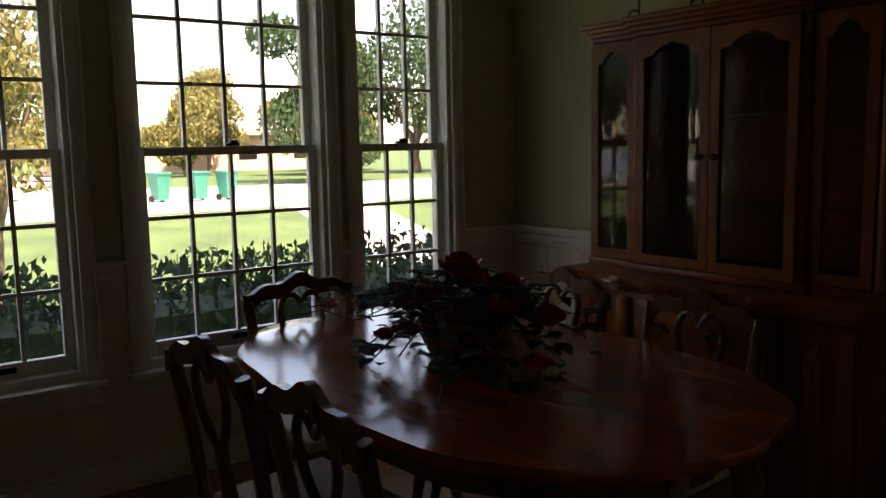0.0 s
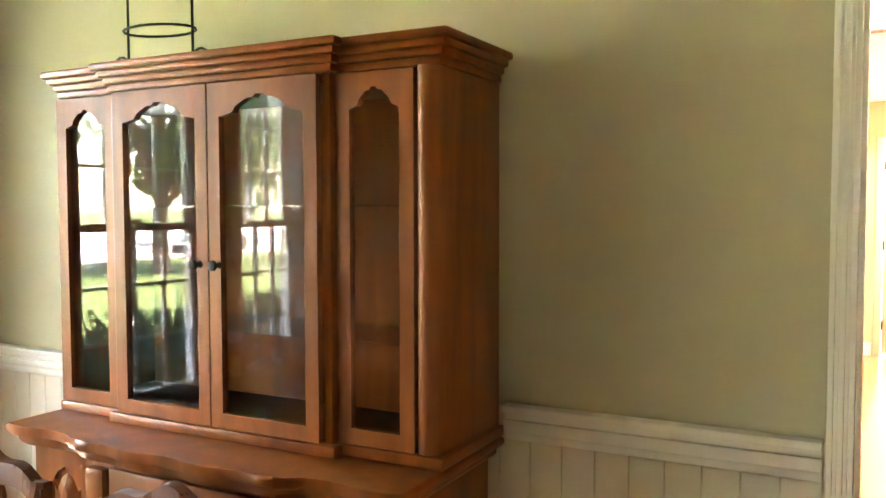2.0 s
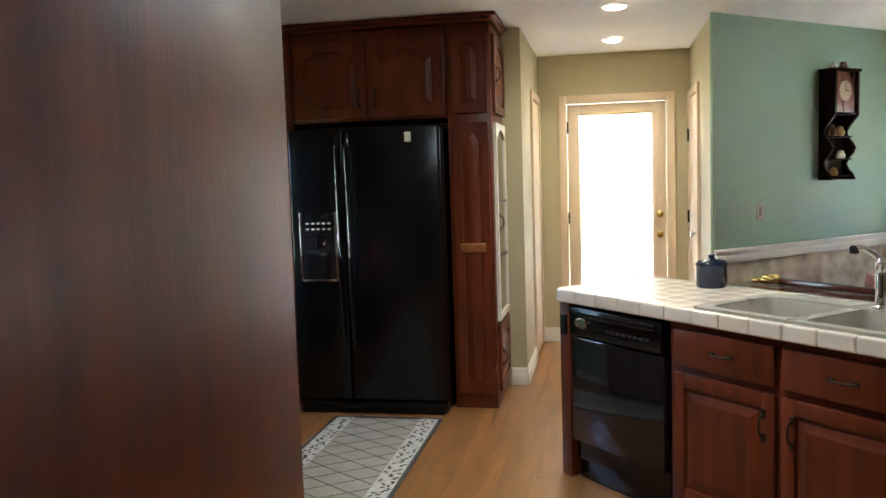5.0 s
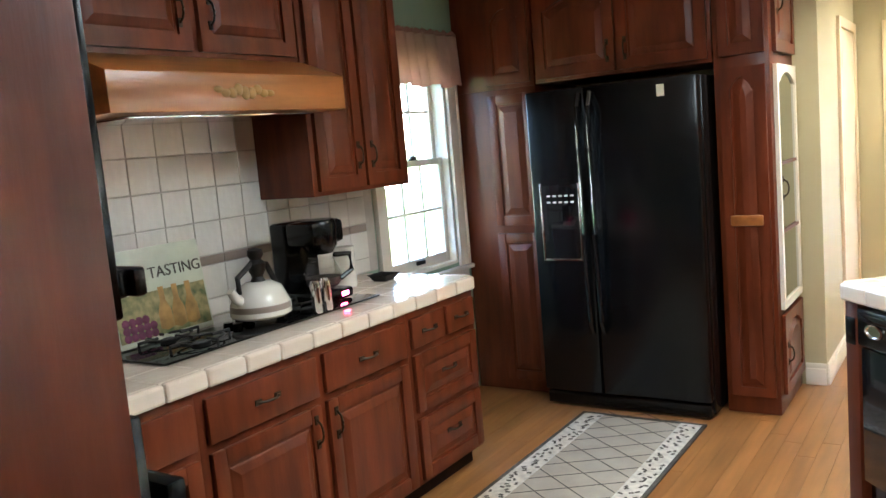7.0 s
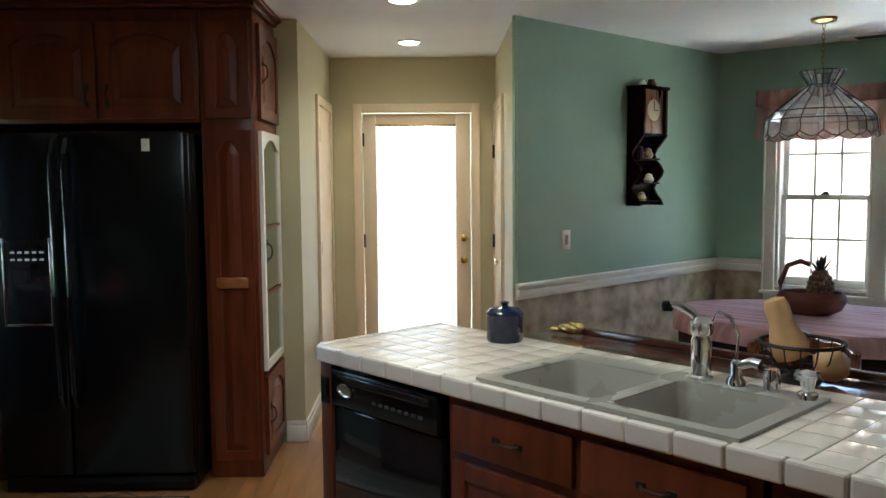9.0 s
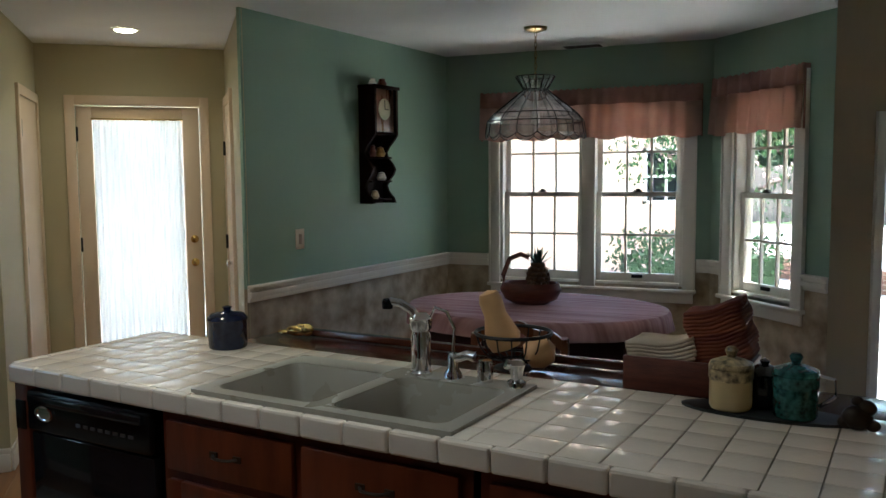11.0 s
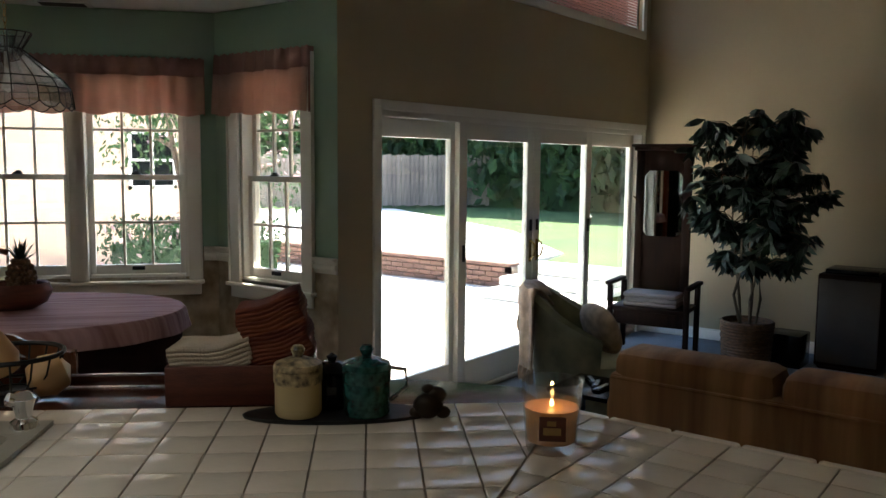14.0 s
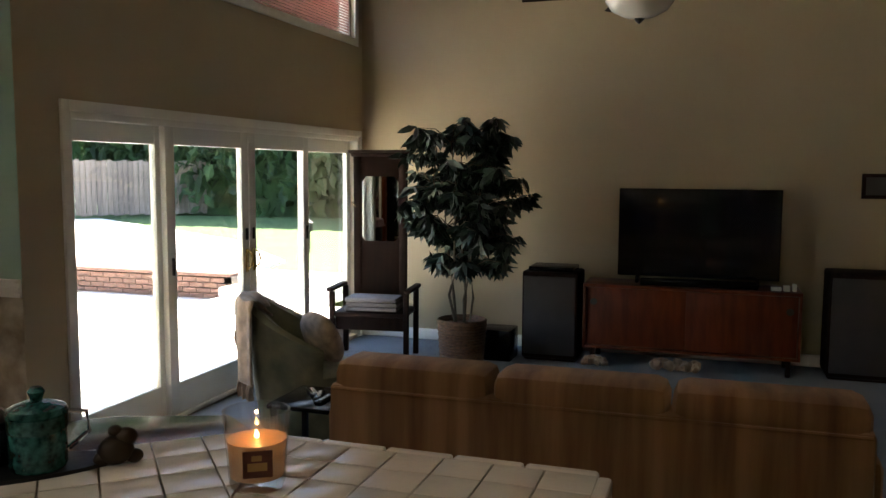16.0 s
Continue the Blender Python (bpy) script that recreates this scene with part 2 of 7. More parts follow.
M_LAMPON = mat("lit_downlight", (1, 0.95, 0.85), 0.5, bump=0, emit=(1.0, 0.86, 0.62, 3))
M_PANELON = mat("lit_ceiling_panel", (1, 1, 1), 0.5, bump=0, emit=(0.9, 0.97, 1.0, 0.35))
M_RED_LED = mat("red_led", (0.6, 0.02, 0.05), 0.4, bump=0, emit=(1, 0.05, 0.15, 2.5))
M_SHEER = mat("sheer_curtain", (0.46, 0.44, 0.40), 0.9, vary=0.04, scale=3, bump=0.1)
M_GLASS = glass_mat("window_glass")
M_CABGLASS = glass_mat("cabinet_glass", (0.93, 0.91, 0.88), 0.03, 0.3)
M_SHADEGLASS = glass_mat("lamp_shade_glass", (0.62, 0.67, 0.67), 0.20)
M_CLEAR = glass_mat("clear_glass", (0.93, 0.93, 0.92), 0.06)
M_TUMBLER = glass_mat("tumbler_glass", (0.92, 0.93, 0.92), 0.14, 0.6)
M_MIRROR = mat("mirror_glass", (0.45, 0.48, 0.45), 0.02, 1.0, vary=0.01, bump=0)
M_BLIND = mat("pink_blind_slat", (0.52, 0.27, 0.23), 0.6, vary=0.04, bump=0)
M_DOOR = mat("cream_door_paint", (0.72, 0.58, 0.42), 0.4, vary=0.03, scale=3, bump=0.02)
M_CURTAIN = mat("grey_drape", (0.24, 0.20, 0.19), 0.9, vary=0.1, scale=4, bump=0.2, fine=200)

# daylight passes through cloth and leaves
for cloth, share in ((M_SHEER, 0.75), (M_PINK, 0.5), (M_BLIND, 0.45), (M_FOLIAGE, 0.4), (M_FOLIAGE_Y, 0.45), (M_HEDGE, 0.3), (M_BLOSSOM, 0.4)):
    n, l = cloth.node_tree.nodes, cloth.node_tree.links
    tl, mx = n.new("ShaderNodeBsdfTranslucent"), n.new("ShaderNodeMixShader")
    src = n["Principled BSDF"].inputs["Base Color"].links[0].from_socket
    l.new(src, tl.inputs["Color"])
    mx.inputs["Fac"].default_value = share
    l.new(n["Principled BSDF"].outputs[0], mx.inputs[1])
    l.new(tl.outputs[0], mx.inputs[2])
    l.new(mx.outputs[0], n["Material Output"].inputs["Surface"])

# milky leaded glass: part of the light is scattered
n, l = M_SHADEGLASS.node_tree.nodes, M_SHADEGLASS.node_tree.links
milk, both = n.new("ShaderNodeBsdfTranslucent"), n.new("ShaderNodeMixShader")
milk.inputs["Color"].default_value = (0.75, 0.78, 0.76, 1)
both.inputs["Fac"].default_value = 0.05
l.new(n["Material Output"].inputs["Surface"].links[0].from_socket, both.inputs[1])
l.new(milk.outputs[0], both.inputs[2])
l.new(both.outputs[0], n["Material Output"].inputs["Surface"])


# ---------------------------------------------------------------- builders
def shape(name, bm, material, parent=None, smooth=False, at=None):
    me = bpy.data.meshes.new(name)
    bm.normal_update()
    bm.to_mesh(me)
    bm.free()
    for one in (material if isinstance(material, (list, tuple)) else [material]):
        me.materials.append(one)
    if smooth:
        me.polygons.foreach_set("use_smooth", [True] * len(me.polygons))
        me.set_sharp_from_angle(angle=radians(40))
    ob = new(name, me)
    if at is not None:
        ob.matrix_basis = at
    if parent:
        ob.parent = parent
    return ob


def add_box(bm, x0, x1, y0, y1, z0, z1, bevel=0.0, turn=None, index=0):
    r = bmesh.ops.create_cube(bm, size=1.0)
    vs = r["verts"]
    for v in vs:
        v.co = Vector((x0 + (v.co.x + 0.5) * (x1 - x0), y0 + (v.co.y + 0.5) * (y1 - y0), z0 + (v.co.z + 0.5) * (z1 - z0)))
    if turn is not None:
        for v in vs:
            v.co = turn @ v.co
    fs = {f for v in vs for f in v.link_faces}
    for f in fs:
        f.material_index = index
    if bevel > 0:
        es = {e for v in vs for e in v.link_edges}
        bmesh.ops.bevel(bm, geom=list(es), offset=bevel, segments=2, affect="EDGES", profile=0.5)


def boxes(name, material, rows, parent=None, bevel=0.0, at=None):
    bm = bmesh.new()
    for row in rows:
        add_box(bm, *row, bevel=bevel)
    return shape(name, bm, material, parent, at=at, smooth=bevel > 0)


def add_lathe(bm, profile, segments=24, centre=(0, 0, 0), squash=(1, 1), cap=True):
    rings = []
    for r, z in profile:
        rings.append([bm.verts.new((centre[0] + r * squash[0] * math.cos(a), centre[1] + r * squash[1] * math.sin(a), centre[2] + z))
                      for a in (2 * math.pi * k / segments for k in range(segments))])
    for a, b in zip(rings, rings[1:]):
        for k in range(segments):
            bm.faces.new((a[k], a[(k + 1) % segments], b[(k + 1) % segments], b[k]))
    if cap:
        if profile[0][0] > 1e-4:
            bm.faces.new(list(reversed(rings[0])))
        if profile[-1][0] > 1e-4:
            bm.faces.new(rings[-1])


def lathe(name, material, profile, parent=None, segments=24, centre=(0, 0, 0), squash=(1, 1), at=None, cap=True):
    bm = bmesh.new()
    add_lathe(bm, profile, segments, centre, squash, cap)
    bmesh.ops.remove_doubles(bm, verts=bm.verts, dist=1e-5)
    return shape(name, bm, material, parent, smooth=True, at=at)


def add_tube(bm, points, radius, sides=8, taper=1.0):
    pts = [Vector(p) for p in points]
    rings = []
    for i, p in enumerate(pts):
        d = (pts[min(i + 1, len(pts) - 1)] - pts[max(i - 1, 0)]).normalized()
        side = d.cross(Vector((0, 0, 1)))
        if side.length < 0.05:
            side = d.cross(Vector((1, 0, 0)))
        side.normalize()
        up = side.cross(d)
        r = radius * (1 + (taper - 1) * i / max(1, len(pts) - 1))
        rings.append([bm.verts.new(p + side * r * math.cos(a) + up * r * math.sin(a)) for a in (2 * math.pi * k / sides for k in range(sides))])
    for a, b in zip(rings, rings[1:]):
        for k in range(sides):
            bm.faces.new((a[k], b[k], b[(k + 1) % sides], a[(k + 1) % sides]))
    bm.faces.new(rings[0])
    bm.faces.new(list(reversed(rings[-1])))


def smooth_line(points, steps=4):
    """A rounder line through the points."""
    p = [Vector(q) for q in points]
    p = [2 * p[0] - p[1]] + p + [2 * p[-1] - p[-2]]
    out = []
    for a, b, c, d in zip(p, p[1:], p[2:], p[3:]):
        for k in range(steps):
            t = k / steps
            out.append(0.5 * (2 * b + (c - a) * t + (2 * a - 5 * b + 4 * c - d) * t * t + (3 * b - a - 3 * c + d) * t ** 3))
    return out + [p[-2]]


def tube(name, material, points, radius, parent=None, sides=8, taper=1.0, at=None):
    bm = bmesh.new()
    add_tube(bm, points, radius, sides, taper)
    return shape(name, bm, material, parent, smooth=True, at=at)


def slab(name, material, outline, z0, z1, parent=None, bevel=0.0, at=None):
    """A flat plate with the outline (counter-clockwise) from z0 to z1."""
    bm = bmesh.new()
    low = [bm.verts.new((x, y, z0)) for x, y in outline]
    high = [bm.verts.new((x, y, z1)) for x, y in outline]
    k = len(outline)
    bm.faces.new(list(reversed(low)))
    bm.faces.new(high)
    for i in range(k):
        bm.faces.new((low[i], low[(i + 1) % k], high[(i + 1) % k], high[i]))
    if bevel:
        bmesh.ops.bevel(bm, geom=[e for e in bm.edges if abs(e.verts[0].co.z - e.verts[1].co.z) < 1e-6], offset=bevel, segments=3, affect="EDGES", profile=0.5)
    return shape(name, bm, material, parent, at=at, smooth=bevel > 0)


def empty(name, m, label="", category="", group="", kind=""):
    ob = new(name)
    ob.empty_display_size = 0.1
    ob.matrix_basis = m
    return tagged(ob, label, category, group, kind)


def between(p, q):
    """A frame at p whose x runs to q; its y points to the left of that way."""
    d = Vector((q[0] - p[0], q[1] - p[1], 0))
    return pose(p[0], p[1], 0, 0, 0, math.degrees(math.atan2(d.y, d.x))), d.length


def wall(name, p, q, z0, z1, material, holes=(), thick=0.12, label="", lower=None, rail=0.0):
    """A wall whose room face runs from p to q with the room on its right; holes are (s0, s1, z0, z1)."""
    m, length = between(p, q)
    bm = bmesh.new()
    cuts = sorted({0.0, length, *[h[0] for h in holes], *[h[1] for h in holes]})
    for a, b in zip(cuts, cuts[1:]):
        spans = [(z0, z1)]
        for h in holes:
            if h[0] <= a + 1e-6 and h[1] >= b - 1e-6:
                spans = [part for s in spans for part in ((s[0], min(s[1], h[2])), (max(s[0], h[3]), s[1])) if part[1] - part[0] > 1e-4]
        for lo, hi in spans:
            for one, two, index in ([(lo, min(hi, rail), 1), (max(lo, rail), hi, 0)] if lower else [(lo, hi, 0)]):
                if two - one > 1e-4:
                    add_box(bm, a, b, 0, thick, one, two, index=index)
    bmesh.ops.remove_doubles(bm, verts=bm.verts, dist=1e-5)
    ob = shape(name, bm, [material, lower or material], at=m)
    return tagged(ob, label, "wall", kind="structure")


def run_trim(name, p, q, profile, material, spans=None, label=""):
    """A moulding along p to q on the room side; profile rows are (depth, z0, z1)."""
    m, length = between(p, q)
    bm = bmesh.new()
    for a, b in spans or [(0, length)]:
        for depth, z0, z1 in profile:
            add_box(bm, a, b, -depth, -0.001, z0, z1, bevel=min(0.004, depth * 0.3))
    return tagged(shape(name, bm, material, at=m, smooth=True), label, "trim", kind="structure")


RAIL = [(0.018, 0.845, 0.87), (0.030, 0.87, 0.90), (0.022, 0.90, 0.922), (0.045, 0.922, 0.94)]
BASE = [(0.016, 0.004, 0.10), (0.010, 0.10, 0.13)]


def sash_window(name, m, width, z0, z1, cols, rows, label, thick=0.14, case=0.085, split=0.5, upper_rows=0):
    """A double-hung window set in a hole; x along the wall from the hole's edge, room at -y."""
    w = empty(name, m, label, "window", kind="structure")
    c = case
    rows_case = [(-c, 0.0, -0.022, 0.0, z0 - 0.02, z1 + c), (width, width + c, -0.022, 0.0, z0 - 0.02, z1 + c), (0.0, width, -0.022, 0.0, z1, z1 + c)]
    rows_case += [(-c - 0.012, -c, -0.032, 0.0, z0 - 0.02, z1 + c + 0.012), (width + c, width + c + 0.012, -0.032, 0.0, z0 - 0.02, z1 + c + 0.012),
                  (-c, width + c, -0.032, 0.0, z1 + c, z1 + c + 0.012)]
    boxes("casing", M_TRIM, rows_case, w, 0.004)
    boxes("sill", M_TRIM, [(-c - 0.02, width + c + 0.02, -0.05, 0.02, z0 - 0.045, z0 - 0.02), (-c, width + c, -0.02, 0.0, z0 - 0.12, z0 - 0.045)], w, 0.005)
    boxes("jamb", M_TRIM, [(0, 0.022, 0.0, thick, z0, z1), (width - 0.022, width, 0.0, thick, z0, z1), (0.022, width - 0.022, 0, thick, z1 - 0.022, z1),
                           (0.022, width - 0.022, 0, thick, z0 - 0.02, z0 + 0.02)], w, 0.003)
    mid = z0 + (z1 - z0) * split
    for part_name, a, b, y, r in (("lower_sash", z0 + 0.02, mid + 0.018, 0.045, rows), ("upper_sash", mid - 0.018, z1 - 0.022, 0.085, upper_rows or rows)):
        x0, x1, f = 0.022, width - 0.022, 0.038
        parts = [(x0, x0 + f, y, y + 0.035, a, b), (x1 - f, x1, y, y + 0.035, a, b), (x0 + f, x1 - f, y, y + 0.035, a, a + (0.06 if part_name[0] == "l" else 0.034)),
                 (x0 + f, x1 - f, y, y + 0.035, b - 0.036, b)]
        sash = boxes(part_name, M_TRIM, parts, w, 0.003)
        lo, hi = a + (0.06 if part_name[0] == "l" else 0.034), b - 0.036
        bars = [(x0 + f + (x1 - x0 - 2 * f) * k / cols - 0.008, x0 + f + (x1 - x0 - 2 * f) * k / cols + 0.008, y + 0.006, y + 0.029, lo, hi) for k in range(1, cols)]
        bars += [(x0 + f, x1 - f, y + 0.008, y + 0.027, lo + (hi - lo) * k / r - 0.008, lo + (hi - lo) * k / r + 0.008) for k in range(1, r)]
        boxes("muntin", M_TRIM, bars, sash, 0.0)
        g = boxes("pane", M_GLASS, [(x0 + f, x1 - f, y + 0.016, y + 0.019, lo, hi)], sash)
        g.visible_shadow = False
    boxes("latch", M_IRON, [(width / 2 - 0.03, width / 2 + 0.03, 0.02, 0.045, mid + 0.018, mid + 0.03), (width / 2 - 0.012, width / 2 + 0.02, 0.015, 0.04, mid + 0.03, mid + 0.042),
                            (width / 2 - 0.04, width / 2 + 0.04, 0.03, 0.0445, z0 + 0.045, z0 + 0.07)], w, 0.003)
    return w


def panel_front(name, parent, x0, x1, z0, z1, y, material, arch=False, handle=None, glass=None, raised=True, thick=0.02):
    """A cabinet front with frame and raised panel, facing -y, its back at y."""
    bm = bmesh.new()
    f = min(0.038 if glass else 0.055, (x1 - x0) * 0.22, (z1 - z0) * 0.3)
    w, h = x1 - x0, z1 - z0
    if arch == "scallop" or arch == "arch":
        n = 24
        def top(u):
            if arch == "arch":
                s = abs(2 * u - 1)
                return h - f - 0.055 * min(1.0, s ** 2 * 1.2)
            s = abs(2 * u - 1)
            return h - f * 0.9 - (0.0 if s < 0.16 else 0.008 if s < 0.3 else 0.008 + 0.02 * (s - 0.3) / 0.3 if s < 0.6 else 0.04 + 0.01 * ((s - 0.6) / 0.4))
        add_box(bm, x0, x0 + f, y - thick, y, z0, z1)
        add_box(bm, x1 - f, x1, y - thick, y, z0, z1)
        add_box(bm, x0 + f, x1 - f, y - thick, y, z0, z0 + f)
        iw = w - 2 * f
        for k in range(n):
            ua, ub = k / n, (k + 1) / n
            xa, xb = x0 + f + iw * ua, x0 + f + iw * ub
            ta, tb = z0 + top(ua), z0 + top(ub)
            vs = [bm.verts.new(c) for c in ((xa, y - thick, ta), (xb, y - thick, tb), (xb, y - thick, z1), (xa, y - thick, z1),
                                            (xa, y, ta), (xb, y, tb), (xb, y, z1), (xa, y, z1))]
            for q in ((0, 1, 2, 3), (7, 6, 5, 4), (0, 4, 5, 1), (3, 2, 6, 7)):
                bm.faces.new([vs[i] for i in q])
    elif (z1 - z0) < 0.2 or not raised:
        add_box(bm, x0, x1, y - thick, y, z0, z1, bevel=0.006)
    else:
        add_box(bm, x0, x0 + f, y - thick, y, z0, z1, bevel=0.003)
        add_box(bm, x1 - f, x1, y - thick, y, z0, z1, bevel=0.003)
        add_box(bm, x0 + f, x1 - f, y - thick, y, z0, z0 + f, bevel=0.003)
        add_box(bm, x0 + f, x1 - f, y - thick, y, z1 - f, z1, bevel=0.003)
    door = shape(name, bm, material, parent, smooth=True)
    if (z1 - z0) >= 0.2 and raised:
        if glass:
            boxes("pane", glass, [(x0 + f * 0.9, x1 - f * 0.9, y - thick * 0.5, y - thick * 0.5 + 0.003, z0 + f * 0.9, z1 - f * 0.55)], door).visible_shadow = False
        else:
            pb = bmesh.new()
            add_box(pb, x0 + f * 0.9, x1 - f * 0.9, y - thick * 0.45, y - 0.002, z0 + f * 0.9, z1 - f * 0.5)
            e = 0.035
            a0, a1, c0, c1 = x0 + f + 0.012, x1 - f - 0.012, z0 + f + 0.012, z1 - f - 0.012 - (0.05 if arch else 0)
            if a1 - a0 > 2.2 * e and c1 - c0 > 2.2 * e:
                def ring(inset, depth):
                    left, right, low, high = a0 + inset, a1 - inset, c0 + inset, z1 - f - 0.014 - inset
                    out = [(left, low), (right, low)]
                    if arch:
                        steps = 14
                        for k in range(steps + 1):
                            u = 1 - 2 * k / steps
                            drop = 0.055 * min(1.0, 1.2 * u * u) if arch == "arch" else 0.045 * min(1.0, abs(u) ** 1.5 * 1.3) * (1 + 0.25 * math.cos(u * 9))
                            out.append((left + (right - left) * (0.5 + 0.5 * u), high - drop))
                    else:
                        out += [(right, high), (left, high)]
                    return [pb.verts.new((px, y - depth, pz)) for px, pz in out]
                lo, mid, hi = ring(0, thick * 0.45), ring(0.006, thick * 0.62), ring(e, thick * 1.08)
                pb.faces.new(hi)
                for first, second in ((lo, mid), (mid, hi)):
                    for k in range(len(lo)):
                        pb.faces.new((first[k], first[(k + 1) % len(lo)], second[(k + 1) % len(lo)], second[k]))
            shape("panel", pb, material, door)
    if handle:
        hx, hz, upright = handle
        s = 0.045
        pts = []
        for k in range(7):
            a = k / 6 * 2 - 1
            out = 0.024 * (1 - a * a) ** 0.5 + 0.004
            pts.append((hx, y - thick - out, hz + a * s) if upright else (hx + a * s, y - thick - out, hz))
        hb = bmesh.new()
        add_tube(hb, pts, 0.0045, 6)
        for a in (-1, 1):
            if upright:
                add_box(hb, hx - 0.009, hx + 0.009, y - thick - 0.005, y - thick, hz + a * s - 0.016, hz + a * s + 0.016)
            else:
                add_box(hb, hx + a * s - 0.014, hx + a * s + 0.014, y - thick - 0.005, y - thick, hz - 0.009, hz + 0.009)
        shape("handle", hb, M_PULL, door, smooth=True)
    return door

# ---------------------------------------------------------------- the setting
DIAG = pose(0, 0, 0, 0, 0, -48)
H = 2.46
# dining room
wall("wall_dining_west", (-3.07, -1.2), (-3.07, 3.8), -0.1, H + 0.1, M_OLIVE,
     [(2.24, 2.79, 0.50, 2.22), (3.02, 3.87, 0.50, 2.22), (4.03, 4.58, 0.50, 2.22)], 0.15, "olive green painted wall with three tall windows", M_BEAD, 0.93)
wall("wall_dining_north", (-3.07, 3.8), (2.2, 3.8), -0.1, H + 0.1, M_OLIVE, [(2.985, 4.32, -0.1, 2.2)], 0.12, "olive green wall over cream wainscot with cased opening", M_BEAD, 0.93)
wall("wall_dining_east", (2.2, 3.8), (2.2, -1.2), -0.1, H + 0.1, M_OLIVE, (), 0.12, "plain olive painted wall", M_BEAD, 0.93)
wall("wall_dining_south", (2.2, -1.2), (-3.07, -1.2), -0.1, H + 0.1, M_OLIVE, (), 0.12, "plain olive painted wall", M_BEAD, 0.93)
# kitchen, hall and breakfast nook
wall("wall_kitchen_west", (-2.2, 3.92), (-2.2, 9.36), -0.1, H + 0.1, M_GREEN, [(4.03, 4.73, 0.82, 2.08)], 0.14, "green kitchen wall with a window by the counter")
wall("wall_kitchen_north", (-2.2, 9.36), (-0.25, 9.36), -0.1, H + 0.1, M_OLIVE, (), 0.12, "olive wall behind the refrigerator cabinets")
wall("wall_hall_west", (-0.25, 9.48), (-0.25, 10.87), -0.1, H + 0.1, M_OLIVE, (), 0.12, "olive painted hall wall")
wall("wall_hall_north", (-0.25, 10.87), (1.0, 10.87), -0.1, H + 0.1, M_OLIVE, [(0.24, 1.065, -0.1, 2.05)], 0.12, "olive painted hall end wall with glazed door")
wall("wall_hall_east", (1.0, 10.87), (0.985, 9.29), -0.1, H + 0.1, M_OLIVE, (), 0.015, "olive painted hall wall")
wall("wall_nook_green", (0.985, 9.28), (2.67, 10.80), -0.1, H + 0.1, M_GREEN, (), 0.02, "sage green wall over marbled wallpaper", M_MARBLE, 0.92)
NOOK = (2.67, 10.80), (4.18, 9.51)
wall("wall_nook_window", *NOOK, -0.1, H + 0.1, M_GREEN, [(0.44, 1.09, 0.74, 2.05), (1.15, 1.80, 0.74, 2.05)], 0.14, "sage green nook wall with paired windows", M_MARBLE, 0.92)
wall("wall_nook_side", (4.18, 9.51), (4.18, 8.402), -0.1, H + 0.1, M_GREEN, [(0.24, 0.82, 0.74, 2.05)], 0.14, "sage green nook wall with a window", M_MARBLE, 0.92)
# family room, one step down
FZ = -0.18
wall("wall_family_north", (4.183, 8.4), (8.56, 8.4), FZ - 0.1, 4.3, M_BEIGE, [(0.36, 4.29, FZ, 1.83), (0.5, 4.18, 2.78, 3.55)], 0.14, "beige wall with patio doors and a high window")
wall("wall_family_east", (8.56, 8.54), (8.56, 1.5), FZ - 0.1, 4.3, M_BEIGE, (), 0.14, "tall plain beige painted wall")
wall("wall_family_south", (8.56, 1.5), (2.32, 1.5), FZ - 0.1, 4.3, M_BEIGE, (), 0.14, "plain beige painted wall")
wall("wall_family_west", (2.32, 1.5), (2.32, 3.92), FZ - 0.1, 4.3, M_BEIGE, (), 0.10, "plain beige painted wall")
# walls above the kitchen's lower ceiling
wall("wall_soffit_south", (2.32, 3.92), (1.2, 3.92), H + 0.1, 4.3, M_BEIGE, (), -0.12, "beige wall over the kitchen")
wall("wall_soffit_west", (1.2, 3.92), (1.2, 5.66), H + 0.002, 4.3, M_BEIGE, (), 0.1, "beige wall over the kitchen ceiling")
wall("wall_soffit_diagonal", (1.2, 5.66), (4.18, 8.4), H + 0.002, 4.3, M_BEIGE, (), 0.1, "beige wall over the kitchen ceiling")
wall("wall_family_corner", (1.2, 3.9), (2.32, 3.9), -0.1, 4.3, M_BEIGE, (), -0.09, "plain beige painted wall")

floor = slab("floor", M_OAK, [(-3.2, -1.3), (2.3, -1.3), (2.3, 3.9), (2.45, 3.9), (2.45, 5.9), (4.18, 8.4), (4.18, 9.51), (2.67, 10.8), (0.95, 9.3), (1.0, 10.99), (-0.3, 10.99), (-0.3, 9.4), (-2.3, 9.4), (-2.3, 3.9), (-3.2, 3.8)], -0.3, 0.0)
tagged(floor, "honey-coloured oak strip floor", "floor", kind="structure")
carpet = slab("floor_carpet", M_CARPET, [(2.3, 1.4), (8.7, 1.4), (8.7, 8.5), (4.1, 8.5), (4.1, 8.3), (2.46, 5.91)], FZ - 0.15, FZ)
tagged(carpet, "blue-grey cut pile carpet", "carpet", kind="structure")
ceiling = slab("ceiling", M_CEIL, [(-3.2, -1.3), (2.3, -1.3), (2.3, 3.9), (1.2, 3.9), (1.2, 5.66), (4.18, 8.4), (4.32, 9.6), (2.67, 11.0), (-0.4, 11.0), (-2.4, 9.5), (-2.4, 3.9), (-3.2, 3.9)], H, H + 0.12)
tagged(ceiling, "white lightly textured ceiling", "ceiling", kind="structure")
ceiling2 = slab("ceiling_family", M_CEIL, [(1.1, 1.3), (8.7, 1.3), (8.7, 8.6), (1.1, 8.6)], 4.3, 4.4)
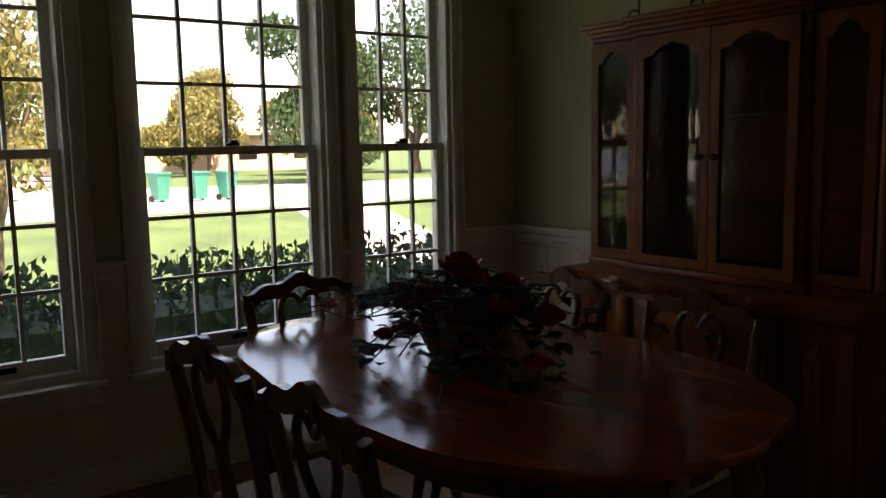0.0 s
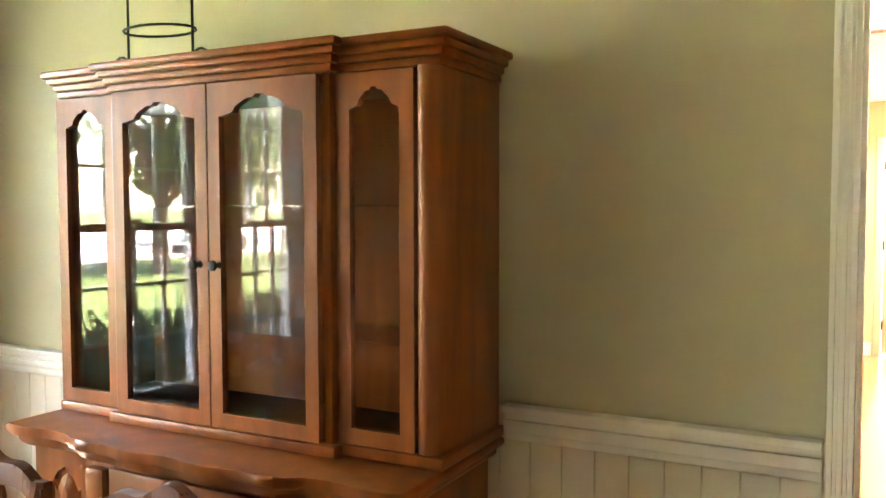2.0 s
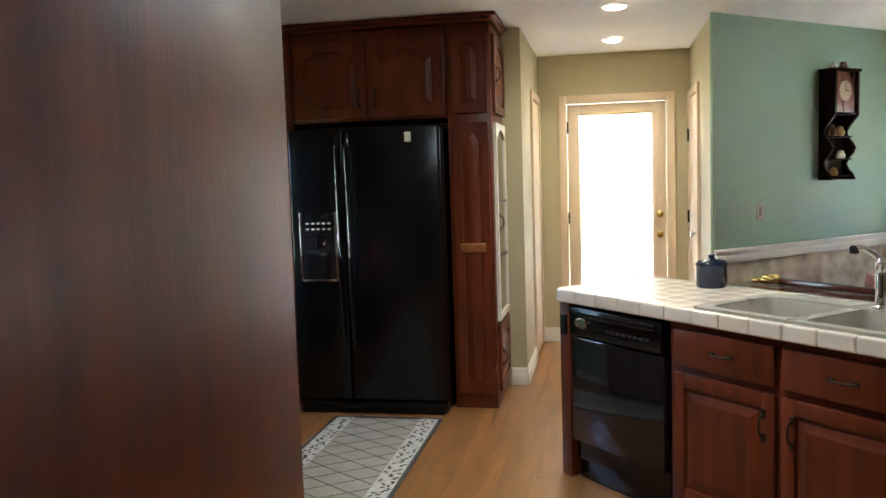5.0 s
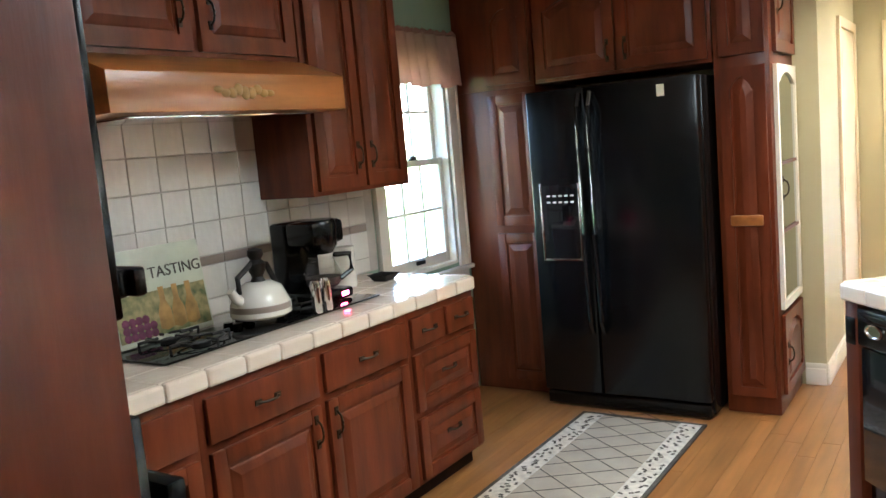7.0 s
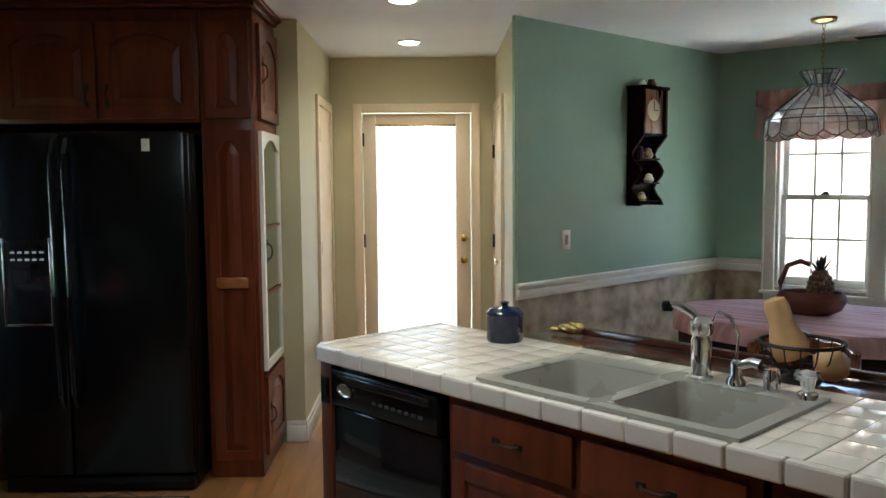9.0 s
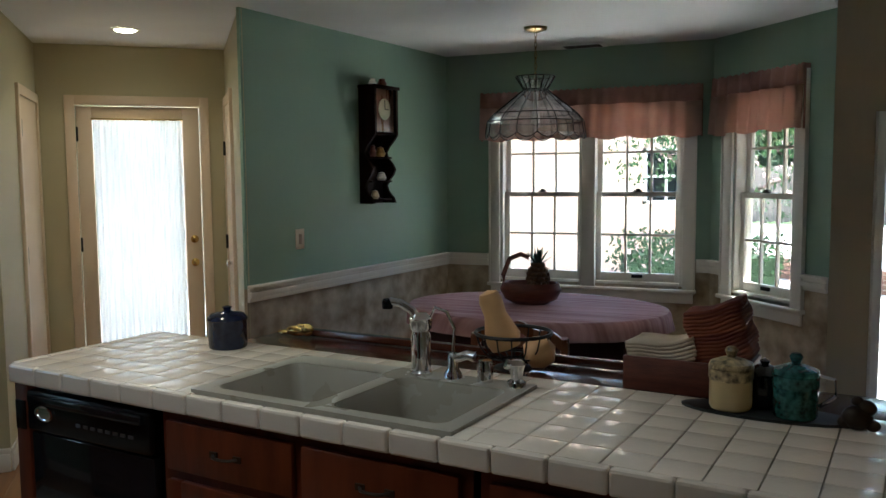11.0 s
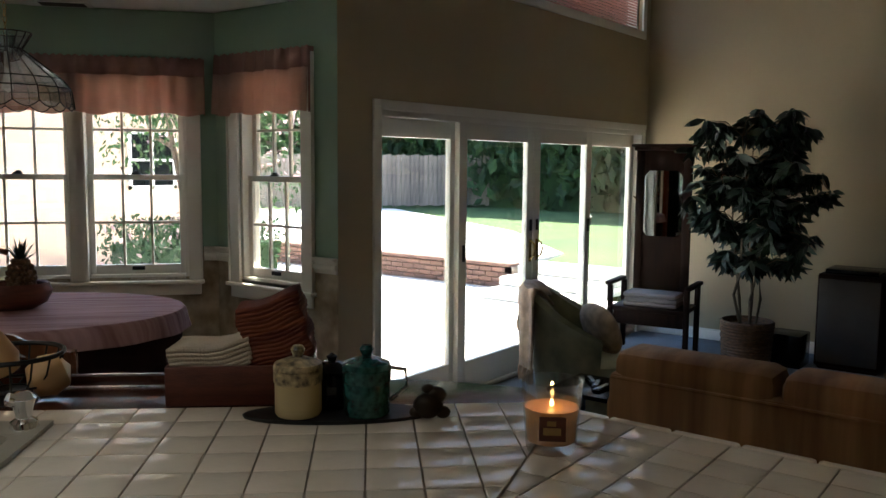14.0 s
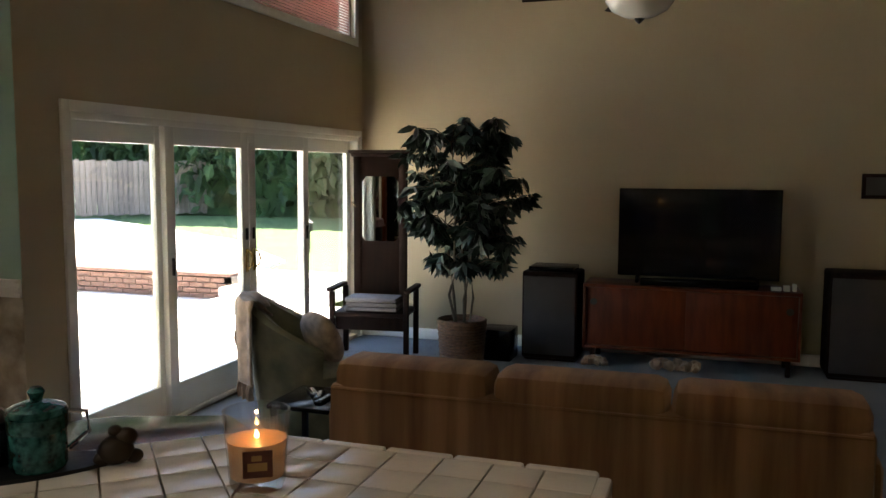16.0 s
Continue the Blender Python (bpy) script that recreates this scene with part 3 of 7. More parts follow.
tagged(ceiling2, "high white ceiling", "ceiling", kind="structure")
roof = slab("roof", M_ROOF, [(-3.9, -1.9), (9.3, -1.9), (9.3, 9.0), (4.9, 9.3), (4.75, 10.1), (2.7, 11.8), (-0.9, 11.7), (-2.9, 10.0), (-2.9, 5.0), (-3.9, 4.6)], 4.45, 4.6)
tagged(roof, "grey shingled roof", "roof", kind="structure")
# unseen overhang, added to block direct sun from the windows
eave = slab("roof_eave", M_ROOF, [(-3.8, -1.3), (-3.23, -1.3), (-3.23, 3.95), (-2.4, 3.95), (-2.4, 9.5), (-0.5, 9.6), (-0.4, 11.0), (1.1, 11.0), (2.7, 10.99), (4.33, 9.6), (4.33, 8.56), (5.0, 8.56), (5.0, 9.9), (2.9, 11.7), (-1.0, 11.7), (-3.0, 10.1), (-3.0, 4.6), (-3.8, 4.6)], 2.6, 2.7)
tagged(eave, "unseen shingled eave added to shade the windows", "roof", kind="structure")

# chair rails and baseboards
run_trim("trim_rail_dining_west", (-3.07, -1.2), (-3.07, 3.8), RAIL, M_TRIM, [(0, 2.177), (2.853, 2.957), (3.933, 3.967), (4.643, 4.955)], "white moulded chair rail")
run_trim("trim_rail_dining_north", (-3.07, 3.8), (2.2, 3.8), RAIL, M_TRIM, [(0.0, 0.885), (2.17, 2.925)], "white moulded chair rail")
run_trim("trim_rail_green", (0.985, 9.28), (2.67, 10.80), RAIL, M_TRIM, None, "white moulded chair rail")
run_trim("trim_rail_nook", *NOOK, RAIL, M_TRIM, [(0.0, 0.345), (1.895, 1.98)], "white moulded chair rail")
run_trim("trim_rail_side", (4.18, 9.51), (4.18, 8.4), RAIL, M_TRIM, [(0.0, 0.14), (0.92, 1.11)], "white moulded chair rail")
run_trim("baseboard_dining_west", (-3.07, -1.2), (-3.07, 3.8), BASE, M_TRIM, None, "white baseboard")
run_trim("baseboard_dining_north", (-3.07, 3.8), (2.2, 3.8), BASE, M_TRIM, [(0.0, 2.925)], "white baseboard")
run_trim("baseboard_kitchen_west", (-2.2, 3.92), (-2.2, 9.36), BASE, M_TRIM, [(3.8, 4.8)], "white baseboard")
run_trim("baseboard_kitchen_north", (-2.2, 9.36), (-0.25, 9.36), BASE, M_TRIM, [(1.84, 1.95)], "white baseboard")
run_trim("baseboard_hall_west", (-0.25, 9.36), (-0.25, 10.87), BASE, M_TRIM, [(0.0, 0.72)], "white baseboard")
run_trim("baseboard_hall_north", (-0.25, 10.87), (1.0, 10.87), BASE, M_TRIM, [(0.0, 0.16), (1.13, 1.24)], "white baseboard")
FBASE = [(0.016, FZ + 0.004, FZ + 0.09), (0.010, FZ + 0.09, FZ + 0.11)]
run_trim("baseboard_family_east", (8.56, 8.4), (8.56, 1.5), FBASE, M_TRIM, None, "white baseboard")


def beadboard(name, p, q, spans, z0=0.13, z1=0.845):
    m, length = between(p, q)
    bm = bmesh.new()
    for a, b in spans:
        n = max(1, round((b - a) / 0.085))
        for k in range(n):
            s0 = a + (b - a) * k / n
            s1 = a + (b - a) * (k + 1) / n
            add_box(bm, s0 + 0.001, s1 - 0.001, -0.008, -0.001, z0, z1, bevel=0.002)
    return tagged(shape(name, bm, M_BEAD, at=m, smooth=True), "cream painted beadboard wainscot", "wainscot", kind="structure")


beadboard("trim_beadboard_north", (-3.07, 3.8), (2.2, 3.8), [(0.0, 2.925)])

# cased opening between dining room and kitchen
opening = empty("trim_opening", pose(-0.07, 3.8, 0), "white fluted door casing of the wide opening", "trim", kind="structure")
for x0, x1 in ((-0.07, -0.015), (1.32, 1.385)):
    for y0, y1, face in ((-0.016, 0.0, -1), (0.12, 0.136, 1)):
        rows = [(x0, x1, y0, y1, 0.004, 2.265)]
        rows += [(x0 + d, x0 + d + 0.013, y0 - 0.005 if face < 0 else y1, y0 if face < 0 else y1 + 0.005, 0.004, 2.265) for d in (0.0, 0.021, 0.042)]
        boxes("casing", M_TRIM, rows, opening, 0.002)
boxes("head", M_TRIM, [(-0.015, 1.32, -0.016, 0.0, 2.2, 2.265), (-0.015, 1.32, 0.12, 0.136, 2.2, 2.265)], opening, 0.003)
boxes("jamb", M_TRIM, [(-0.015, -0.003, 0, 0.12, 0.004, 2.2), (1.308, 1.32, 0, 0.12, 0.004, 2.2), (-0.003, 1.308, 0, 0.12, 2.184, 2.2)], opening, 0.002)

# windows
WEST = between((-3.07, -1.2), (-3.07, 3.8))[0]
sash_window("window_1", WEST @ pose(2.24, 0, 0), 0.55, 0.50, 2.22, 3, 3, "tall white double-hung window with muntins", 0.15, 0.05)
sash_window("window_2", WEST @ pose(3.02, 0, 0), 0.85, 0.50, 2.22, 4, 3, "tall wide white double-hung window with muntins", 0.15, 0.05)
sash_window("window_3", WEST @ pose(4.03, 0, 0), 0.55, 0.50, 2.22, 3, 3, "tall white double-hung window with muntins", 0.15, 0.05)
sash_window("window_4", between((-2.2, 3.92), (-2.2, 9.36))[0] @ pose(4.03, 0, 0), 0.70, 0.82, 2.08, 3, 2, "white kitchen double-hung window", 0.14, 0.085)
NK = between(*NOOK)[0]
sash_window("window_5", NK @ pose(0.44, 0, 0), 0.65, 0.74, 2.05, 3, 2, "white nook double-hung window", 0.14, 0.075)
sash_window("window_6", NK @ pose(1.15, 0, 0), 0.65, 0.74, 2.05, 3, 2, "white nook double-hung window", 0.14, 0.075)
sash_window("window_7", between((4.18, 9.51), (4.18, 8.4))[0] @ pose(0.24, 0, 0), 0.58, 0.74, 2.05, 3, 2, "white nook side window", 0.14, 0.09)

# patio doors
pd = empty("door_patio", pose(4.54, 8.4, 0), "white four-panel glass patio doors", "patio door", kind="structure")
W = 3.93
boxes("casing", M_TRIM, [(-0.06, 0.0, -0.02, 0, FZ + 0.004, 1.89), (W, W + 0.03, -0.02, 0, FZ + 0.004, 1.89), (0, W, -0.02, 0, 1.83, 1.89)], pd, 0.003)
boxes("frame", M_TRIM, [(0, 0.03, 0, 0.14, FZ, 1.83), (W - 0.03, W, 0, 0.14, FZ, 1.83), (0.03, W - 0.03, 0.0, 0.14, 1.79, 1.83), (0.03, W - 0.03, 0.02, 0.14, FZ, FZ + 0.03)], pd, 0.003)
for x0, x1, y, st in ((0.03, 0.93, 0.085, 0.075), (0.895, 1.91, 0.035, 0.095), (1.92, 2.91, 0.035, 0.095), (2.88, 3.90, 0.085, 0.075)):
    leaf = boxes("leaf", M_TRIM, [(x0, x0 + st, y, y + 0.045, FZ + 0.03, 1.79), (x1 - st, x1, y, y + 0.045, FZ + 0.03, 1.79),
                                  (x0 + st, x1 - st, y, y + 0.045, 1.67, 1.79), (x0 + st, x1 - st, y, y + 0.045, FZ + 0.03, FZ + 0.24)], pd, 0.004)
    boxes("pane", M_GLASS, [(x0 + st, x1 - st, y + 0.02, y + 0.024, FZ + 0.24, 1.67)], leaf).visible_shadow = False
hb = bmesh.new()
for s in (-1, 1):
    cx = 1.915 + s * 0.05
    add_box(hb, cx - 0.014, cx + 0.014, 0.022, 0.035, 0.72, 0.90, bevel=0.004)
    add_tube(hb, [(cx, 0.03, 0.74), (cx + s * 0.005, -0.01, 0.77), (cx + s * 0.006, -0.025, 0.82), (cx + s * 0.005, -0.01, 0.87), (cx, 0.03, 0.89)], 0.008, 8)
shape("handle", hb, M_BRASS, pd, True)
boxes("lock", M_IRON, [(1.865 - 0.012, 1.865 + 0.012, 0.02, 0.035, 0.97, 1.06), (1.965 - 0.012, 1.965 + 0.012, 0.02, 0.035, 0.97, 1.06), (0.935, 0.955, 0.02, 0.035, 0.80, 0.92),
                       (2.855, 2.875, 0.02, 0.035, 0.90, 1.02)], pd, 0.003)

# high window with blinds
hw = empty("window_8", pose(4.68, 8.4, 0), "high window with lowered pink slatted blinds", "window", kind="structure")
boxes("casing", M_TRIM, [(-0.07, 0, -0.02, 0, 2.71, 3.62), (3.68, 3.75, -0.02, 0, 2.71, 3.62), (0, 3.68, -0.02, 0, 2.71, 2.78), (0, 3.68, -0.02, 0, 3.55, 3.62)], hw, 0.003)
boxes("frame", M_TRIM, [(0, 0.03, 0.04, 0.14, 2.78, 3.55), (3.65, 3.68, 0.04, 0.14, 2.78, 3.55), (1.84, 1.88, 0.06, 0.12, 2.81, 3.52), (0.03, 3.65, 0.04, 0.14, 2.78, 2.81), (0.03, 3.65, 0.04, 0.14, 3.52, 3.55)], hw, 0.003)
boxes("pane", M_GLASS, [(0.03, 3.65, 0.10, 0.104, 2.81, 3.52)], hw).visible_shadow = False
for x0, x1 in ((0.04, 1.835), (1.885, 3.63)):
    bm = bmesh.new()
    for k in range(28):
        z = 2.80 + k * 0.0262
        add_box(bm, x0, x1, -0.012, 0.012, -0.0008, 0.0008, turn=pose(0, 0.03, z, 72))
    add_box(bm, x0, x1, 0.01, 0.045, 3.525, 3.55)
    tagged(shape("blind", bm, M_BLIND, hw), kind="stuff")

# hall end door with sheer curtain
hd = empty("door_1", pose(-0.01, 10.87, 0), "cream exterior door with full glass and sheer curtain", "door", kind="structure")
boxes("casing", M_DOOR, [(-0.065, 0, -0.02, 0, 0.004, 2.115), (0.825, 0.89, -0.02, 0, 0.004, 2.115), (0, 0.825, -0.02, 0, 2.05, 2.115)], hd, 0.003)
boxes("slab", M_DOOR, [(0.004, 0.105, 0.03, 0.075, 0.02, 2.045), (0.705, 0.821, 0.03, 0.075, 0.02, 2.045), (0.105, 0.705, 0.03, 0.075, 1.96, 2.045), (0.105, 0.705, 0.03, 0.075, 0.02, 0.24)], hd, 0.003)
boxes("pane", M_GLASS, [(0.105, 0.705, 0.055, 0.059, 0.24, 1.96)], hd).visible_shadow = False
bm = bmesh.new()
cols = 90
top = []
for z in (1.95, 0.23):
    top.append([bm.verts.new((0.11 + 0.59 * k / cols, 0.018 + 0.007 * math.sin(k * 1.05) + 0.004 * math.sin(k * 0.37 + z), z)) for k in range(cols + 1)])
for k in range(cols):
    bm.faces.new((top[1][k], top[1][k + 1], top[0][k + 1], top[0][k]))
sheer = shape("curtain", bm, M_SHEER, hd, True)
tube("rod", M_BRASS, [(0.10, 0.015, 1.955), (0.71, 0.015, 1.955)], 0.006, hd)
for z in (0.93, 1.10):
    lathe("knob", M_BRASS, [(0.026, 0), (0.026, 0.006), (0.012, 0.01), (0.012, 0.03), (0.026, 0.036), (0.028, 0.05), (0.016, 0.06), (0, 0.062)], hd, 16, at=pose(0.765, 0.03, z, 90))
boxes("hinge", M_IRON, [(-0.004, 0.014, 0.018, 0.03, z - 0.05, z + 0.05) for z in (0.3, 1.08, 1.85)], hd, 0.002)

# doors in the hall's side walls
d2 = empty("door_2", pose(-0.25, 10.12, 0, 0, 0, 90), "cream hall door in a cased frame", "door", kind="structure")
boxes("casing", M_DOOR, [(-0.06, 0, -0.02, 0, 0.004, 2.11), (0.66, 0.72, -0.02, 0, 0.004, 2.11), (0, 0.66, -0.02, 0, 2.05, 2.11)], d2, 0.003)
boxes("slab", M_DOOR, [(0.004, 0.656, -0.008, -0.001, 0.02, 2.045)], d2, 0.002)
boxes("hinge", M_IRON, [(0.0, 0.014, -0.02, -0.009, z - 0.05, z + 0.05) for z in (0.3, 1.08, 1.85)], d2, 0.002)
d3 = empty("door_3", pose(1.0, 10.80, 0, 0, 0, -90), "cream panelled closet door in a cased frame", "door", kind="structure")
boxes("casing", M_DOOR, [(-0.06, 0, -0.02, 0, 0.004, 2.11), (0.66, 0.73, -0.03, 0, 0.004, 2.11), (0, 0.66, -0.02, 0, 2.05, 2.11)], d3, 0.003)
boxes("slab", M_DOOR, [(0.004, 0.656, -0.012, -0.001, 0.02, 2.045)], d3, 0.002)
boxes("hinge", M_IRON, [(0.0, 0.014, -0.03, -0.013, z - 0.05, z + 0.05) for z in (0.3, 1.08, 1.75)], d3, 0.002)
lathe("knob", M_CHROME, [(0.026, 0), (0.026, 0.006), (0.012, 0.01), (0.012, 0.03), (0.026, 0.036), (0.028, 0.05), (0.0, 0.06)], d3, 16, at=pose(0.6, -0.012, 0.98, 90))

# ---------------------------------------------------------------- outdoors
ground = slab("ground", M_GRASS, [(-400, -400), (400, -400), (400, 400), (-400, 400)], -0.8, -0.45)
tagged(ground, "wide green lawn", "lawn", kind="structure")
patio = slab("pavement_patio", M_PATIO, [(3.0, 8.56), (10.2, 8.56), (10.2, 17.2), (-3.0, 17.2), (-3.0, 11.6), (2.6, 11.6), (4.4, 10.0), (4.4, 8.9)], -0.46, FZ - 0.03)
tagged(patio, "sunlit pale concrete patio", "patio", kind="structure")
upper = slab("pavement_terrace", M_PATIO, [(10.21, 11.0), (12.0, 11.2), (15.0, 14.0), (19.5, 21.0), (10.21, 28.0)], -0.44, 0.12)
tagged(upper, "raised pale concrete terrace", "patio", kind="structure")
lawn3 = slab("ground_back_lawn", M_GRASS, [(10.8, 2.0), (40.0, 2.0), (40.0, 40.0), (10.21, 40.0), (10.21, 28.01), (19.51, 21.0), (15.01, 14.0), (12.01, 11.2), (10.8, 10.9)], -0.44, 0.10)
tagged(lawn3, "green back lawn with bare patches", "lawn", kind="structure")
street = slab("road", M_STREET, [(-75, -60), (-24, -60), (-24, 90), (-75, 90)], -0.46, -0.43)
tagged(street, "bright pale street and driveway", "road", kind="structure")
lawn2 = slab("ground_far_lawn", M_GRASS, [(-75, 14), (-42, 12), (-38, 20), (-38, 90), (-75, 90)], -0.44, -0.40)
tagged(lawn2, "neighbouring lawn across the street", "lawn", kind="structure")
path_ = slab("pavement_path", M_STREET, [(-24.2, 12.5), (-8, 6.6), (-8, 8.2), (-24.2, 15.5)], -0.46, -0.435)
tagged(path_, "pale concrete front path", "path", kind="structure")


def leaves(bm, centre, radius, count, size, rng, flat=1.0, index=0, shell=0.55):
    c = Vector(centre)
    for _ in range(count):
        while True:
            p = Vector((rng.uniform(-1, 1), rng.uniform(-1, 1), rng.uniform(-1, 1)))
            if shell < p.length < 1:
                break
        p = Vector((p.x * radius[0], p.y * radius[1], p.z * radius[2]))
        q = Euler((rng.uniform(0, 6.3), rng.uniform(0, 6.3), rng.uniform(0, 6.3))).to_matrix()
        s = size * rng.uniform(0.6, 1.3)
        vs = [bm.verts.new(c + p + q @ Vector(v)) for v in ((-s, 0, 0), (0, -s * 0.45, s * 0.12), (s, 0, 0), (0, s * 0.45, s * 0.12))]
        bm.faces.new(vs).material_index = index


def tree(name, x, y, height, crown, label, seed, foliage, z=-0.45, size=0.16, count=1400, low=0.3, blossom=None):
    rng = random.Random(seed)
    t = empty(name, pose(x, y, z), label, "tree")
    bm = bmesh.new()
    pts = [(rng.uniform(-0.04, 0.04) * k, rng.uniform(-0.04, 0.04) * k, height * low * 1.5 * k / 4) for k in range(5)]
    add_tube(bm, pts, height * 0.028, 9, 0.6)
    centres = []
    for k in range(9):
        a = k * 2.4 + rng.uniform(-0.3, 0.3)
        r = crown * rng.uniform(0.25, 0.75)
        end = Vector((r * math.cos(a), r * math.sin(a), height * rng.uniform(low + 0.1, 0.9)))
        start = Vector(pts[rng.randint(2, 4)])
        add_tube(bm, [start, start.lerp(end, 0.5) + Vector((0, 0, 0.06 * height)), end], height * 0.012, 6, 0.35)
        centres.append(end)
    shape("trunk", bm, M_BARK, t, True)
    bm = bmesh.new()
    for c in centres + [Vector((0, 0, height * 0.85))]:
        r = crown * rng.uniform(0.38, 0.6)
        leaves(bm, c, (r, r, r * 0.75), count // 10, size, rng, index=0, shell=0.2)
        if blossom:
            leaves(bm, c + Vector((0, 0, r * 0.3)), (r, r, r * 0.6), count // 30, size * 0.9, rng, index=1, shell=0.6)
    tagged(shape("crown", bm, [foliage, blossom or foliage], t), kind="stuff")
    return t


def hedge(name, x0, x1, y0, y1, z0, z1, label, seed, count, size, foliage, blossom=None):
    rng = random.Random(seed)
    bm = bmesh.new()
    k_in = 0.12 if z1 < 1.5 else 0.36 * min(x1 - x0, y1 - y0)
    add_box(bm, x0 + k_in, x1 - k_in, y0 + k_in, y1 - k_in, z0, z1 - (0.22 if z1 < 1.5 else 0.8))
    for _ in range(count):
        p = Vector((rng.uniform(x0, x1), rng.uniform(y0, y1), z0 + (z1 - z0) * rng.random() ** 0.6 + rng.gauss(0, 0.04)))
        q = Euler((rng.uniform(0, 6.3), rng.uniform(0, 6.3), rng.uniform(0, 6.3))).to_matrix()
        s = size * rng.uniform(0.6, 1.4)
        vs = [bm.verts.new(p + q @ Vector(v)) for v in ((-s, 0, 0), (0, -s * 0.5, s * 0.15), (s, 0, 0), (0, s * 0.5, s * 0.15))]
        bm.faces.new(vs).material_index = 1 if blossom and rng.random() < 0.12 else 0
    return tagged(shape(name, bm, [foliage, blossom or foliage]), label, "hedge", kind="stuff")


hedge("hedge", -4.9, -3.9, -2.5, 9.0, -0.45, 0.72, "clipped dark green hedge under the windows", 3, 26000, 0.036, M_HEDGE)
hedge("hedge", 21.5, 24.5, 4.0, 24.0, 0.08, 7.0, "tall dense green tree line behind the lawn", 5, 30000, 0.26, M_FOLIAGE)
hedge("hedge", 9.0, 26.0, 26.0, 29.5, 0.08, 3.6, "tall flowering green hedge behind the fence", 6, 12000, 0.2, M_FOLIAGE, M_BLOSSOM)
hedge("hedge", 16.0, 24.0, 1.5, 4.5, 0.08, 5.0, "tall dense green shrubs beside the lawn", 8, 10000, 0.25, M_FOLIAGE)
hedge("shrub", 5.2, 6.6, 11.4, 12.8, FZ, 0.9, "grey-green flowering shrub by the patio", 7, 6500, 0.03, M_HEDGE, M_BLOSSOM)
for x, y, h, c, lab, sd, fol, lo in ((-39, 22, 9.5, 3.6, "tall dark green conifer across the street", 11, M_FOLIAGE, 0.1), (-47, 33, 12, 5.0, "large leafy green tree across the street", 12, M_FOLIAGE, 0.15),
                                (-50, 27, 6.0, 3.4, "yellow-green autumn tree across the street", 13, M_FOLIAGE_Y, 0.15), (-57, 13, 6.0, 3.2, "yellowing autumn tree across the street", 14, M_FOLIAGE_Y, 0.15),
                                (-62, 24, 8.0, 3.0, "yellow-green tree by the far house", 15, M_FOLIAGE_Y, 0.2), (-33, 36, 9, 4.0, "large green street tree", 18, M_FOLIAGE, 0.15), (-52, 4, 9, 4.5, "tall green tree across the street", 19, M_FOLIAGE, 0.15),
                                (-56, 20, 5.0, 2.6, "yellow-green autumn tree by the far house", 31, M_FOLIAGE_Y, 0.15), (-58, 33, 6.5, 3.6, "yellowing leafy tree by the far house", 32, M_FOLIAGE_Y, 0.15),
                                (-44, 40, 11, 5.0, "large leafy green tree beyond the street", 33, M_FOLIAGE, 0.12), (-60, 8, 9, 4.2, "large leafy green tree beyond the street", 34, M_FOLIAGE, 0.12)):
    tree("tree", x, y, h, c, lab, sd, fol, count=8500, low=lo, size=0.19)
for x, y, h, c, sd in ((-19, -13, 9.5, 4.2, 41), (-25, -9, 10.5, 4.6, 42), (-15, -20, 10, 4.4, 43), (-33, -15, 12, 5.2, 44), (-29, -28, 12, 5.5, 45)):
    tree("tree", x, y, h, c, "broad leafy green tree on the front lawn", sd, M_FOLIAGE, count=7000, low=0.25, size=0.19)
tree("tree", -10.0, 2.2, 3.6, 1.3, "slender autumn tree on the front lawn", 16, M_FOLIAGE_Y, count=3200, low=0.3, size=0.06)
tree("crape_myrtle", 6.8, 13.3, 3.6, 1.5, "multi-stemmed crape myrtle with pink blossom on the patio", 21, M_FOLIAGE, z=FZ, size=0.045, count=3600, low=0.3, blossom=M_BLOSSOM)

# neighbouring house seen from the nook
nh = empty("house", pose(9.3, 17.25, FZ, 0, 0, 0), "peach stucco neighbouring wing with a white window", "house")
boxes("wall", M_STUCCO, [(-9.0, 0.4, 0, 3.0, -0.3, 3.3)], nh)
boxes("roof", M_ROOF, [(-9.5, 0.9, -0.6, 3.6, 3.3, 3.5)], nh, 0.02)
boxes("window", M_TRIM, [(-0.9, 0.0, -0.04, 0, 1.2, 1.26), (-0.9, 0.0, -0.04, 0, 2.1, 2.16), (-0.9, -0.84, -0.04, 0, 1.2, 2.16), (-0.06, 0, -0.04, 0, 1.2, 2.16), (-0.47, -0.43, -0.04, 0, 1.2, 2.16), (-0.9, 0.0, -0.035, 0, 1.66, 1.70)], nh)
boxes("window_pane", M_BLACKGLOSS, [(-0.84, -0.06, -0.02, -0.002, 1.26, 2.1)], nh)
fh = empty("house", pose(-66, 26, -0.45), "low pale house across the street", "house")
boxes("wall", M_STUCCO, [(-6, 0, -12, 12, 0, 3.0)], fh)
boxes("roof", M_ROOFPALE, [(-6.8, 0.8, -12.6, 12.6, 3.0, 3.3), (-5.5, -0.6, -11, 11, 3.3, 4.0), (-4.2, -1.9, -9.5, 9.5, 4.0, 4.6)], fh)
for y in (-9, -4, 2, 7):
    boxes("window", M_BLACKGLOSS, [(0.0, 0.04, y, y + 1.6, 1.0, 2.2)], fh)


